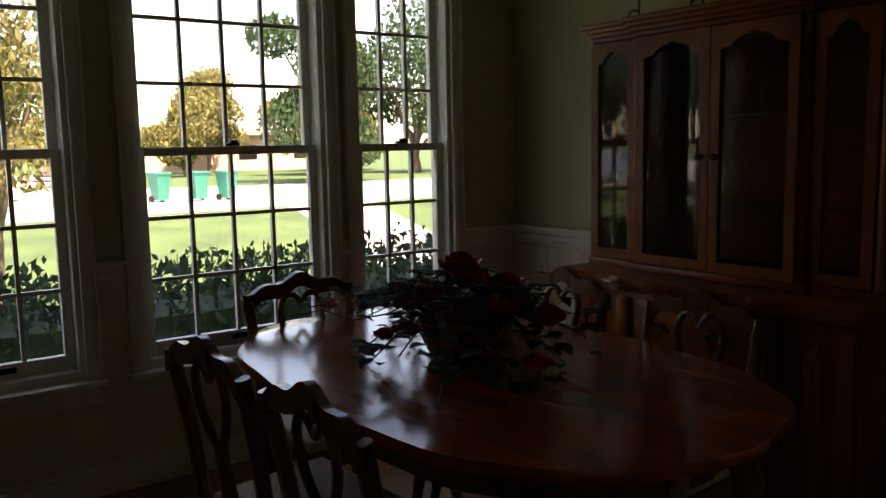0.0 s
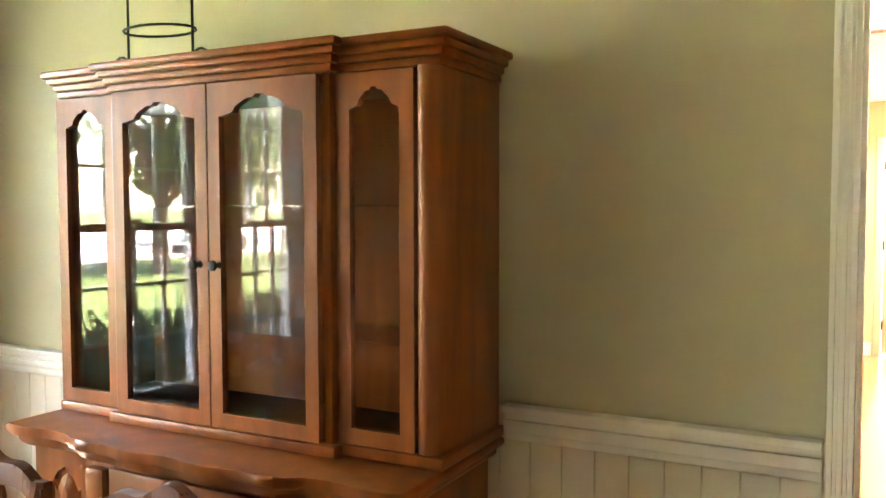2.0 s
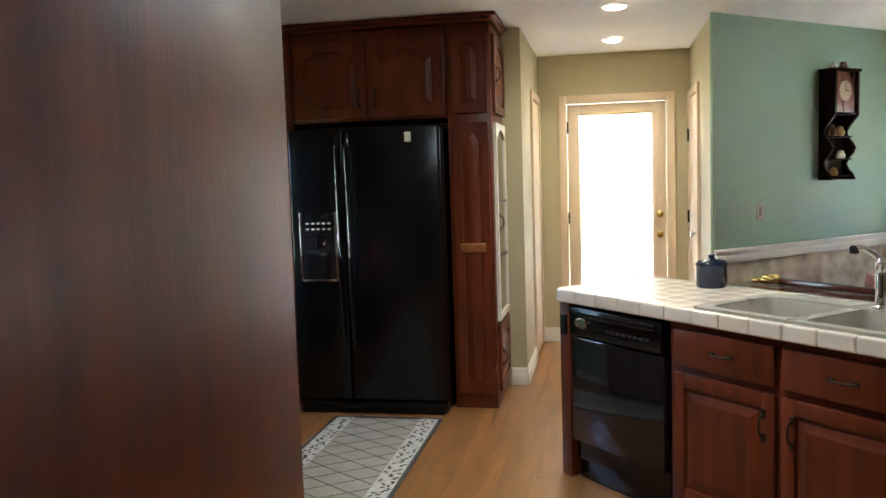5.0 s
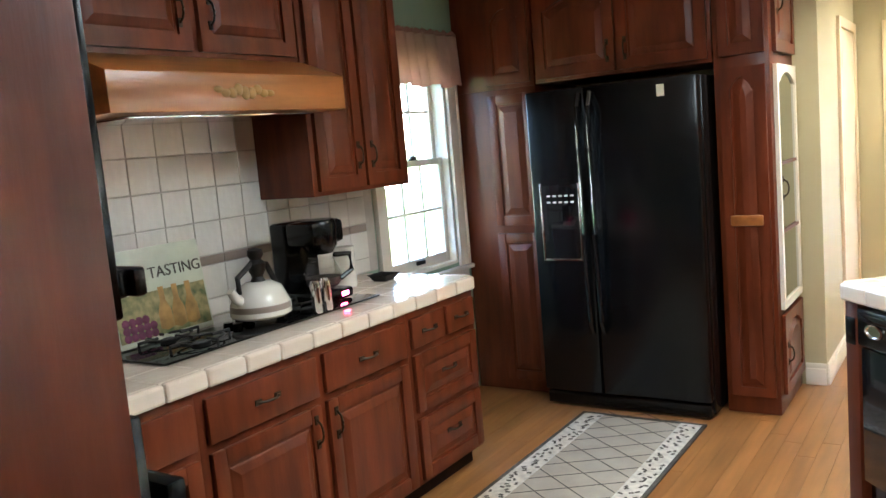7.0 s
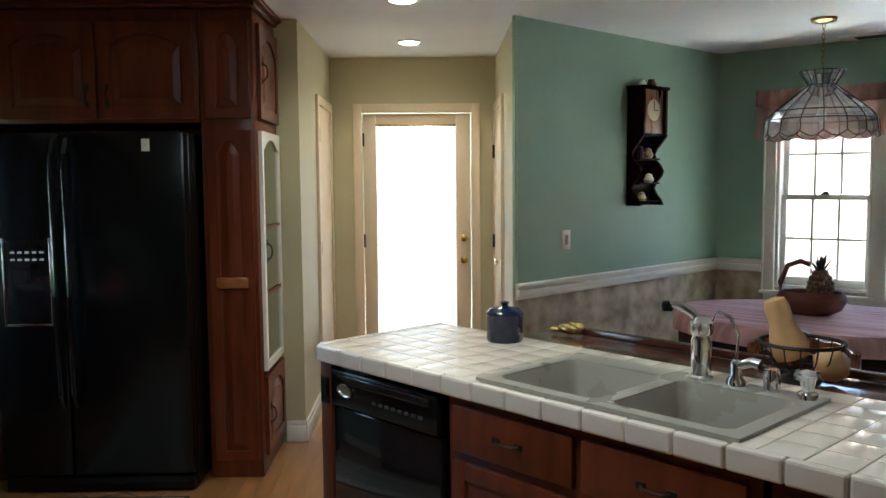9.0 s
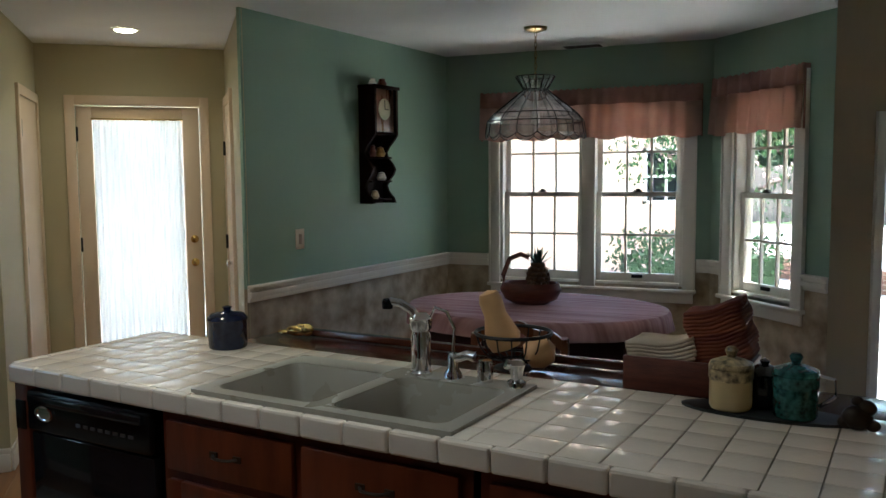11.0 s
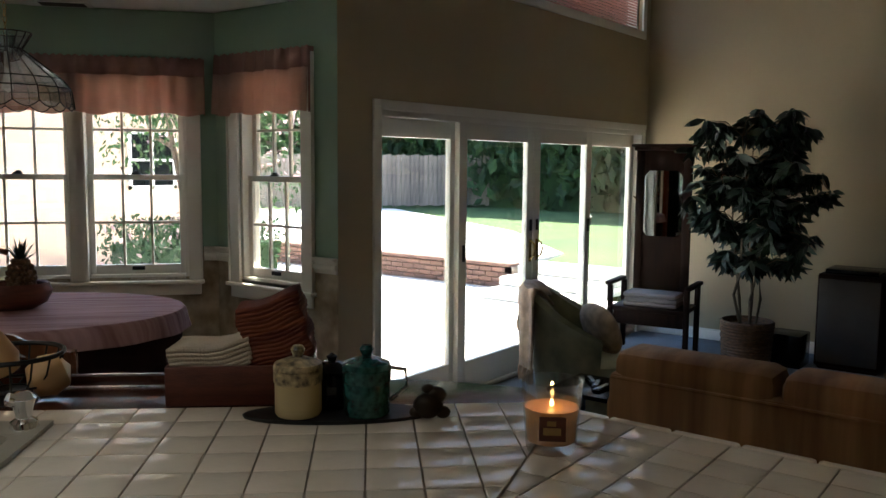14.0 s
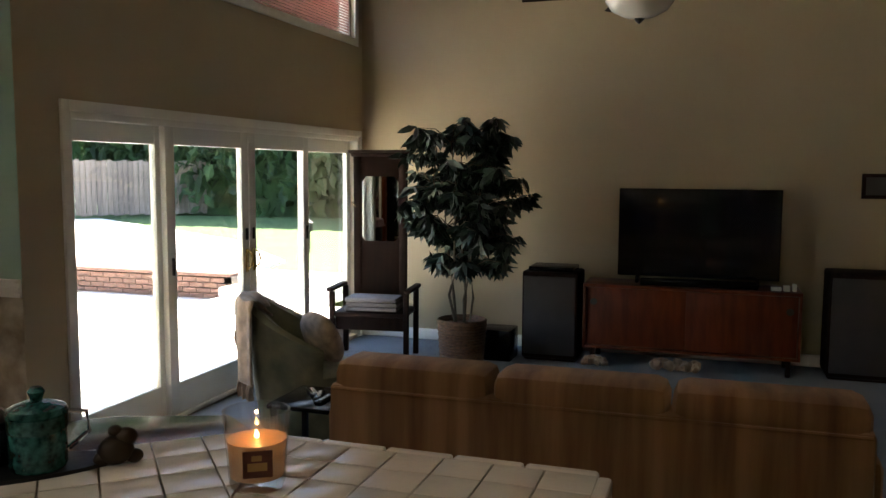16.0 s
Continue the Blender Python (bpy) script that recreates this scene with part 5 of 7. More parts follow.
base_cabinet(cook(5.30), 0.72, [(0.02, 0.70, 0.68, 0.83, 0.36, 0.755, False), (0.02, 0.35, 0.12, 0.65, 0.31, 0.56, True), (0.37, 0.70, 0.12, 0.65, 0.41, 0.56, True)], "cherry base cabinet with drawer and doors", 0.66)
cc = empty("countertop", pose(0, 0, 0), "white tiled countertop with cooktop", "countertop", "tiled countertops")
boxes("substrate", M_GROUT, [(-2.19, -1.515, 5.25, 7.69, 0.867, 0.911)], cc)
bt = bmesh.new()
add_box(bt, 0, 0.161, 0, 0.159, 0, 0.009, bevel=0.004)
tile_mesh = shape("tile", bt, M_TILE, cc)
tile_data = tile_mesh.data
tile_mesh.matrix_basis = pose(-1.70, 5.26, 0.911)
for i in range(15):
    for j in range(4):
        if (i, j) == (0, 0):
            continue
        y = 5.26 + 0.1618 * i
        if j in (1, 2, 0) and 6.02 < y + 0.08 < 7.06 and j != 0:
            continue
        ob = new("tile", tile_data)
        ob.parent = cc
        ob.matrix_basis = pose(-1.70 - 0.1635 * j, y, 0.911) @ Matrix.Diagonal((1, 1, 1, 1))
be = bmesh.new()
add_box(be, 0, 0.030, 0, 0.159, 0, 0.062, bevel=0.011)
edge = shape("edge_tile", be, M_TILE, cc)
edge_data = edge.data
edge.matrix_basis = pose(-1.535, 5.26, 0.860)
for i in range(1, 15):
    ob = new("edge_tile", edge_data)
    ob.parent = cc
    ob.matrix_basis = pose(-1.535, 5.26 + 0.1618 * i, 0.860)
for j in range(4):
    ob = new("edge_tile", edge_data)
    ob.parent = cc
    ob.matrix_basis = pose(-1.54 - 0.1618 * j, 7.686, 0.860, 0, 0, 90)

ck = empty("cooktop", pose(-1.93, 6.05, 0.9225), "black glass gas cooktop with iron grates", "cooktop")
boxes("glass", M_BLACKGLOSS, [(-0.20, 0.25, 0.0, 1.13, 0.0, 0.008)], ck, 0.003)
for y in (0.22, 0.77):
    bm = bmesh.new()
    for x in (0.0, 0.165):
        for a in range(4):
            add_tube(bm, [(x + 0.035 * math.cos(a * 1.571), y + 0.05 * math.sin(a * 1.571), 0.035), (x + 0.085 * math.cos(a * 1.571), y + 0.13 * math.sin(a * 1.571), 0.035), (x + 0.085 * math.cos(a * 1.571), y + 0.13 * math.sin(a * 1.571), 0.008)], 0.006, 6)
        add_tube(bm, [(x + 0.06 * math.cos(a), y + 0.09 * math.sin(a), 0.032) for a in (k * 0.3142 for k in range(21))], 0.005, 6)
    shape("grate", bm, M_IRON, ck, True)
for y in (0.22, 0.77):
    for x in (0.0, 0.165):
        lathe("burner", M_IRON, [(0.035, 0.008), (0.035, 0.02), (0.02, 0.026), (0, 0.026)], ck, 14, (x, y, 0))
for k in range(4):
    lathe("knob", M_BLACK, [(0.02, 0.008), (0.018, 0.03), (0, 0.032)], ck, 12, (0.05 + 0.05 * (k % 2), 0.45 + 0.06 * (k // 2), 0))

# backsplash
bs = boxes("wall_backsplash", M_WGROUT, [(-2.199, -2.192, 5.25, 7.84, 0.92, 1.78)])
tagged(bs, "white square tile backsplash with taupe border", "backsplash", kind="structure")
STEP = 0.1395
wall_tiles = {}
for height in (0.136, 0.068, 0.036):
    bt = bmesh.new()
    add_box(bt, 0, 0.006, 0, 0.136, 0, height, bevel=0.003)
    wall_tiles[height] = shape("tile" if height > 0.04 else "border_tile", bt, M_WTILE if height > 0.04 else M_TAUPE, bs)
rng = random.Random(17)
for z, height in ((0.925, 0.068), (0.9965, 0.136), (1.136, 0.036), (1.176, 0.136), (1.176 + STEP, 0.136), (1.176 + 2 * STEP, 0.136), (1.176 + 3 * STEP, 0.136)):
    for i in range(18):
        first = wall_tiles[height]
        ob = first if first.matrix_basis.translation.length < 0.1 else new(first.name.split(".")[0], first.data)
        ob.parent = bs
        ob.matrix_basis = pose(-2.192, 5.26 + STEP * i, z, rng.gauss(0, 0.15), rng.gauss(0, 0.3), rng.gauss(0, 0.3))


def upper_cabinet(m, width, z0, z1, depth, doors, label, arch=False, side=0):
    c = empty("wall_cabinet", m, label, "cabinet", "kitchen wall cabinets")
    boxes("carcass", M_CHERRY, [(0, width, 0, depth, z0, z1)], c, 0.003)
    for x0, x1, hx in doors:
        panel_front("door", c, x0, x1, z0 + 0.02, z1 - 0.03, 0.0, M_CHERRY, "arch" if arch else False, handle=(hx, z0 + 0.16, True))
    return c


upper_cabinet(pose(-1.87, 7.04, 0, 0, 0, 90), 0.70, 1.37, 2.40, 0.32, [(0.03, 0.34, 0.30), (0.36, 0.67, 0.40)], "tall cherry wall cabinet beside the hood", True)
upper_cabinet(pose(-1.87, 5.95, 0, 0, 0, 90), 1.08, 1.93, 2.40, 0.32, [(0.03, 0.52, 0.47), (0.56, 1.05, 0.61)], "cherry wall cabinet over the range hood", True)
upper_cabinet(pose(-1.87, 5.25, 0, 0, 0, 90), 0.69, 1.37, 2.40, 0.32, [(0.03, 0.34, 0.30), (0.36, 0.67, 0.40)], "cherry wall cabinet near the ovens")

hood = empty("range_hood", pose(-2.19, 5.95, 0), "honey wood range hood with carved ornament", "range hood")
bm = bmesh.new()
prof = [(0.0, 1.72), (0.54, 1.72), (0.54, 1.85), (0.33, 1.93), (0.0, 1.93)]
a = [bm.verts.new((x, 0.0, z)) for x, z in prof]
b = [bm.verts.new((x, 1.09, z)) for x, z in prof]
bm.faces.new(a)
bm.faces.new(list(reversed(b)))
for k in range(5):
    bm.faces.new((a[k], b[k], b[(k + 1) % 5], a[(k + 1) % 5]))
bmesh.ops.bevel(bm, geom=list(bm.edges), offset=0.005, segments=2, affect="EDGES", profile=0.5)
bmesh.ops.recalc_face_normals(bm, faces=bm.faces)
shape("body", bm, M_HOOD, hood, True)
boxes("vent", M_CHROME, [(0.15, 0.46, 0.12, 0.97, 1.708, 1.719)], hood, 0.003)
bm = bmesh.new()
for k in range(9):
    u = (k - 4) / 4
    bmesh.ops.create_uvsphere(bm, u_segments=8, v_segments=6, radius=1, matrix=Matrix.Translation((0.545, 0.545 + u * 0.12, 1.785 + 0.008 * math.cos(k * 2.1))) @ Matrix.Diagonal((0.008, 0.022, 0.024 - 0.012 * abs(u), 1)))
shape("ornament", bm, M_STRAW, hood, True)

# oven tower
tw = empty("oven_cabinet", pose(-0.18, 3.94, 0, 0, 0, 0), "tall cherry oven cabinet with black wall ovens", "oven cabinet")
boxes("carcass", M_CHERRY, [(-0.78, 0.0, 0.0, 0.93, 0.002, 2.40)], tw, 0.004)
boxes("oven", M_BLACKGLOSS, [(-0.74, -0.04, 0.93, 0.945, 0.45, 1.75)], tw, 0.004)
boxes("oven_door", M_BLACK, [(-0.74, -0.035, 0.945, 0.965, 0.47, 1.30), (-0.74, -0.035, 0.945, 0.962, 1.40, 1.74)], tw, 0.004)
boxes("handle", M_BLACK, [(-0.70, -0.03, 0.98, 1.005, 1.14, 1.22), (-0.70, -0.66, 0.965, 0.98, 1.16, 1.20), (-0.08, -0.04, 0.965, 0.98, 1.16, 1.20), (-0.70, -0.03, 0.975, 0.99, 1.42, 1.45), (-0.08, -0.04, 0.962, 0.975, 1.42, 1.45)], tw, 0.004)

# refrigerator wall
def pantry(m, width, depth, label, fronts, z0=0.0, z1=2.40, group="refrigerator wall cabinets"):
    c = empty("tall_cabinet", m, label, "cabinet", group)
    boxes("carcass", M_CHERRY, [(0, width, 0, depth, max(z0, 0.004), z1)], c, 0.003)
    for x0, x1, a, b, arch, handle in fronts:
        panel_front("door", c, x0, x1, a, b, 0.0, M_CHERRY, "arch" if arch else False, handle=handle)
    return c


pantry(pose(-2.19, 8.77, 0), 0.53, 0.58, "narrow dark cherry pantry cabinet", [(0.22, 0.51, 0.08, 0.98, False, None), (0.22, 0.51, 1.03, 1.80, False, (0.485, 0.98, True))])
pantry(pose(-1.655, 8.77, 0), 1.0, 0.58, "dark cherry cabinet over the refrigerator", [(0.02, 0.49, 1.86, 2.34, True, (0.45, 1.97, True)), (0.51, 0.98, 1.86, 2.34, True, (0.55, 1.97, True))], 1.84)
pantry(pose(-2.19, 8.765, 0), 0.53, 0.5, "dark cherry cabinet above the narrow pantry", [(0.22, 0.51, 1.86, 2.34, True, None)], 1.835, 2.405)
pc = pantry(pose(-0.65, 8.77, 0), 0.27, 0.58, "tall dark cherry pantry with glazed side", [(0.03, 0.25, 0.10, 1.80, True, None), (0.03, 0.25, 1.86, 2.34, True, None)])
boxes("cut_board", M_HOOD, [(0.06, 0.22, -0.035, -0.001, 1.0, 1.055)], pc, 0.008)
sd = pose(-0.38, 8.80, 0, 0, 0, 90)
side = empty("glazed_side_door", sd, "white-framed glazed doors on the pantry side", "cabinet door")
for z0, z1, gl in ((0.10, 0.52, False), (0.55, 1.80, True), (1.86, 2.34, False)):
    panel_front("door", side, 0.03, 0.52, z0, z1, -0.002, M_TRIM if gl else M_CHERRY, "arch", handle=(0.08, (z0 + z1) / 2, True), glass=M_MIRROR if gl else None)
boxes("glazing_bar", M_CHERRY, [(0.08, 0.47, -0.022, -0.016, z - 0.008, z + 0.008) for z in (0.95, 1.30)], side)
crown = boxes("cabinet_crown", M_CHERRY, [(-2.19, -0.36, 8.735, 9.34, 2.407, 2.43), (-2.19, -0.335, 8.71, 9.34, 2.43, 2.456)], None, 0.006)
tagged(crown, "dark cherry crown moulding on the tall cabinets", "moulding")

fr = empty("refrigerator", pose(-1.625, 8.60, 0), "black side-by-side refrigerator with ice dispenser", "refrigerator")
boxes("body", M_BLACK, [(0.0, 0.95, 0.03, 0.72, 0.02, 1.78), (0.03, 0.92, 0.05, 0.7, 0.002, 0.02)], fr, 0.006)
boxes("freezer_door", M_BLACK, [(0.003, 0.352, -0.045, 0.027, 0.10, 1.785)], fr, 0.015)
boxes("fridge_door", M_BLACK, [(0.360, 0.947, -0.045, 0.027, 0.10, 1.785)], fr, 0.015)
boxes("grille", M_BLACK, [(0.01, 0.94, -0.02, 0.028, 0.02, 0.09)], fr, 0.004)
for x in (0.325, 0.388):
    tube("handle", M_BLACKGLOSS, [(x, -0.05, 0.45), (x, -0.085, 0.52), (x, -0.095, 1.0), (x, -0.085, 1.68), (x, -0.05, 1.75)], 0.014, fr, 10)
disp = boxes("dispenser", M_BLACKGLOSS, [(0.07, 0.285, -0.052, -0.046, 0.86, 1.27)], fr, 0.004)
boxes("dispenser_frame", M_CHROME, [(0.058, 0.07, -0.054, -0.046, 0.85, 1.28), (0.285, 0.297, -0.054, -0.046, 0.85, 1.28), (0.07, 0.285, -0.054, -0.046, 0.85, 0.862)], disp, 0.002)
boxes("dispenser_keys", M_PLATE, [(0.10 + 0.035 * i, 0.12 + 0.035 * i, -0.0545, -0.052, 1.17 + 0.035 * j, 1.18 + 0.035 * j) for i in range(5) for j in range(2)], disp)
boxes("badge", M_PLATE, [(0.745, 0.785, -0.049, -0.045, 1.69, 1.75)], fr, 0.002)

# runner rug
rg = empty("runner_rug", pose(-1.03, 7.75, 0.004, 0, 0, 0), "beige runner rug with dark patterned border", "rug")
boxes("field", M_RUG, [(-0.21, 0.21, -1.5, 0.72, 0, 0.008)], rg)
boxes("edge", M_RUGDARK, [(-0.34, -0.32, -1.5, 0.75, 0, 0.0085), (0.32, 0.34, -1.5, 0.75, 0, 0.0085), (-0.32, 0.32, 0.73, 0.75, 0, 0.0085)], rg)
boxes("border", M_RUGPALE, [(-0.32, -0.21, -1.5, 0.73, 0, 0.0078), (0.21, 0.32, -1.5, 0.73, 0, 0.0078)], rg)
bm = bmesh.new()
rng = random.Random(9)
for s in (-1, 1):
    for k in range(120):
        cx, cy = s * rng.uniform(0.225, 0.305), -1.48 + k * 0.0183
        add_box(bm, -0.011, 0.011, -0.006, 0.006, 0.0075, 0.0092, turn=pose(cx, cy, 0, 0, 0, rng.uniform(0, 180)))
for k in range(-9, 6):
    for s in (-1, 1):
        add_box(bm, -0.26, 0.26, -0.0025, 0.0025, 0.008, 0.009, turn=pose(0, k * 0.17 + 0.3, 0, 0, 0, 35 * s) @ Matrix.Diagonal((0.97, 1, 1, 1)))
shape("pattern", bm, M_RUGDARK, rg)
tagged(rg.children[-1], kind="stuff")

# kitchen valance and small things on the counter
def valance(name, m, width, z0, z1, label, group, seed, dark=0.32):
    v = empty(name, m, label, "valance", group)
    n = int(width * 110)
    hb = z0 + (z1 - z0) * (1 - dark)
    for part_name, levels, material in (("ruffle", (z1, (z1 + hb) / 2, hb), M_PINKDARK), ("skirt", (hb, (hb + z0) / 2, z0), M_PINK)):
        bm = bmesh.new()
        grid = []
        for i, z in enumerate(levels):
            fall = (z1 - z) / (z1 - z0)
            grid.append([bm.verts.new((width * k / n, -0.045 - 0.022 * fall - (0.010 + 0.010 * fall) * math.sin(k * 0.55 + seed + 0.8 * math.sin(k * 0.13)),
                                       z + (0.010 * math.sin(k * 0.21 + seed) * fall) + (0.006 * math.sin(k * 1.3) if i == 0 and part_name == "ruffle" else 0))) for k in range(n + 1)])
        for r0, r1 in zip(grid, grid[1:]):
            for k in range(n):
                bm.faces.new((r1[k], r1[k + 1], r0[k + 1], r0[k]))
        ob = shape(part_name, bm, material, v, True)
        ob.modifiers.new("thick", "SOLIDIFY").thickness = 0.003
    for x in (0.0, width - 0.004):
        boxes("return", M_PINKDARK, [(x, x + 0.004, -0.045, -0.002, z0, z1)], v)
    return v


KW = between((-2.2, 3.92), (-2.2, 9.36))[0]
valance("window_valance", KW @ pose(3.93, 0, 0), 0.92, 1.88, 2.20, "gathered pale pink kitchen valance", "valances", 0.3, 0.08)
valance("window_valance", NK @ pose(0.30, 0, 0), 1.62, 1.80, 2.16, "gathered two-tone pink nook valance", "valances", 1.2)
valance("window_valance", between((4.18, 9.51), (4.18, 8.4))[0] @ pose(0.06, 0, 0), 0.86, 1.80, 2.18, "gathered two-tone pink nook valance", "valances", 2.2)

sg = empty("wine_sign", pose(-1.99, 6.10, 0.934, -8, 0, 90), "pale printed tasting board leaning on the backsplash", "sign")
boxes("board", M_SIGN, [(0.0, 0.42, -0.012, 0.0, 0.0, 0.34)], sg, 0.004)
boxes("landscape", M_SIGNGREEN, [(0.01, 0.41, -0.0145, -0.0122, 0.02, 0.18)], sg)
bm = bmesh.new()
for k in range(3):
    add_lathe(bm, [(0.0, 0.03), (0.03, 0.04), (0.028, 0.10), (0.012, 0.14), (0.012, 0.19), (0, 0.19)], 12, (0.21 + 0.06 * k, -0.016, 0), (1, 0.12))
shape("bottles", bm, M_STRAW, sg, True)
bm = bmesh.new()
for k in range(14):
    bmesh.ops.create_uvsphere(bm, u_segments=8, v_segments=6, radius=0.016, matrix=Matrix.Translation((0.04 + 0.028 * (k % 5), -0.015, 0.035 + 0.026 * (k // 5))) @ Matrix.Diagonal((1, 0.2, 1, 1)))
shape("grapes", bm, M_PURPLE, sg, True)
tx = bpy.data.curves.new("lettering", "FONT")
tx.body, tx.size, tx.extrude, tx.align_x = "WINE TASTING", 0.058, 0.001, "CENTER"
txo = new("lettering", tx)
txo.data.materials.append(M_INK)
txo.parent = sg
txo.matrix_basis = pose(0.21, -0.014, 0.225, 90)

kt = empty("kettle", pose(-1.78, 6.58, 0.966), "cream enamel stovetop kettle with brown handle", "kettle")
lathe("body", M_ENAMEL, [(0.10, 0.0), (0.115, 0.01), (0.112, 0.05), (0.085, 0.11), (0.05, 0.13), (0.0, 0.135)], kt, 24)
lathe("band", M_TAUPE, [(0.1155, 0.028), (0.114, 0.05), (0.112, 0.05)], kt, 24, cap=False)
lathe("lid_knob", M_IRON, [(0.03, 0.13), (0.02, 0.15), (0.03, 0.17), (0.035, 0.2), (0.02, 0.215), (0.03, 0.23), (0.028, 0.25), (0, 0.26)], kt, 14)
tube("handle", M_IRON, [(0.0, -0.10, 0.10), (0, -0.10, 0.16), (0, -0.03, 0.20), (0, 0.05, 0.19), (0, 0.095, 0.10)], 0.011, kt, 8)
tube("spout", M_ENAMEL, [(0, -0.08, 0.06), (0, -0.12, 0.09), (0, -0.14, 0.12)], 0.022, kt, 10, 0.7)

cf = empty("coffee_maker", pose(-1.93, 7.03, 0.932, 0, 0, 90), "black drip coffee maker with glass carafe", "coffee maker")
boxes("base", M_BLACK, [(-0.10, 0.10, -0.15, 0.12, 0.0, 0.045)], cf, 0.012)
boxes("tower", M_BLACK, [(-0.10, 0.10, 0.03, 0.12, 0.045, 0.34)], cf, 0.015)
boxes("head", M_BLACK, [(-0.10, 0.10, -0.13, 0.03, 0.24, 0.34)], cf, 0.02)
lathe("basket", M_BLACK, [(0.05, 0.20), (0.075, 0.235), (0.08, 0.33), (0.07, 0.345)], cf, 20, (0, -0.07, 0))
lathe("carafe", M_CLEAR, [(0.05, 0.05), (0.075, 0.07), (0.08, 0.12), (0.055, 0.17), (0.055, 0.19)], cf, 20, (0, -0.07, 0), cap=False)
lathe("coffee", M_INK, [(0.0, 0.052), (0.048, 0.053), (0.072, 0.07), (0.074, 0.10), (0.0, 0.10)], cf, 20, (0, -0.07, 0))
tube("carafe_handle", M_BLACK, [(0.06, -0.09, 0.185), (0.13, -0.12, 0.18), (0.135, -0.12, 0.11), (0.08, -0.10, 0.08)], 0.012, cf, 8)
boxes("led", M_RED_LED, [(0.02, 0.06, -0.153, -0.15, 0.015, 0.032)], cf)
for y in (6.80, 6.86):
    lathe("shaker", M_CHROME, [(0.022, 0.0), (0.024, 0.01), (0.02, 0.09), (0.023, 0.11), (0.015, 0.13), (0, 0.132)], None, 16, at=pose(-1.70, y, 0.931))
for o in [o for o in bpy.data.objects if o.name.startswith("shaker")]:
    tagged(o, "tall chrome shaker on the cooktop edge", "shaker", "shakers")
cn = lathe("canister", M_ENAMEL, [(0.048, 0.0), (0.05, 0.01), (0.05, 0.15), (0.05, 0.155), (0.05, 0.19), (0, 0.192)], None, 20, at=pose(-2.02, 7.37, 0.9205))
tagged(cn, "white lidded canister on the counter", "canister")
dish = lathe("tray", M_IRON, [(0.05, 0.0), (0.075, 0.03), (0.08, 0.032), (0.05, 0.008)], None, 4, at=pose(-1.93, 7.54, 0.9205, 0, 0, 45))
tagged(dish, "small black tray on the counter", "tray")

# ---------------------------------------------------------------- peninsula
def dg(v, u):
    p = DIAG @ Vector((v, u, 0))
    return p.x, p.y


base_cabinet(DIAG @ pose(-4.95, 5.205, 0), 1.05, [(0.03, 0.51, 0.68, 0.83, 0.27, 0.755, False), (0.54, 1.02, 0.68, 0.83, 0.78, 0.755, False), (0.03, 0.51, 0.12, 0.65, 0.465, 0.53, True), (0.54, 1.02, 0.12, 0.65, 0.585, 0.53, True)], "cherry sink base cabinet in the peninsula", 0.6, 0.735)
base_cabinet(DIAG @ pose(-3.88, 5.205, 0), 0.62, [(0.03, 0.59, 0.68, 0.83, 0.31, 0.755, False), (0.03, 0.59, 0.12, 0.65, 0.08, 0.53, True)], "cherry peninsula base cabinet", 0.6)
pnl = boxes("end_panel", M_CHERRY, [(-5.655, -5.585, 5.19, 5.82, 0.004, 0.865)], None, 0.003, DIAG.copy())
tagged(pnl, "dark cherry end panel of the peninsula", "cabinet panel")
boxes("outlet", M_BLACK, [(-5.645, -5.595, 5.182, 5.189, 0.70, 0.80)], pnl, 0.002)
leg = boxes("corner_cabinet", M_CHERRY, [(1.84, 2.40, 5.23, 5.62, 0.004, 0.865)], None, 0.003)
tagged(leg, "cherry cabinet under the counter's short leg", "cabinet")
dw = empty("dishwasher", DIAG @ pose(-5.57, 5.20, 0), "black built-in dishwasher under the tiled counter", "dishwasher")
boxes("body", M_BLACK, [(0.0, 0.60, 0.02, 0.58, 0.10, 0.86)], dw)
boxes("door", M_BLACKGLOSS, [(0.005, 0.595, -0.015, 0.019, 0.20, 0.70)], dw, 0.006)
boxes("control_panel", M_BLACK, [(0.005, 0.595, -0.03, 0.019, 0.71, 0.845)], dw, 0.01)
boxes("handle", M_BLACKGLOSS, [(0.03, 0.57, -0.045, -0.031, 0.805, 0.835)], dw, 0.005)
boxes("buttons", M_INK, [(0.26 + 0.035 * k, 0.282 + 0.035 * k, -0.033, -0.03, 0.755, 0.765) for k in range(8)], dw)
lathe("dial", M_CHROME, [(0.036, 0), (0.036, 0.004), (0.029, 0.005), (0.029, 0.001), (0, 0.001)], dw, 24, at=pose(0.10, -0.0305, 0.775, 90) @ Matrix.Diagonal((1.3, 0.7, 1, 1)))
boxes("kick", M_BLACK, [(0.005, 0.595, 0.03, 0.06, 0.004, 0.19)], dw, 0.003)

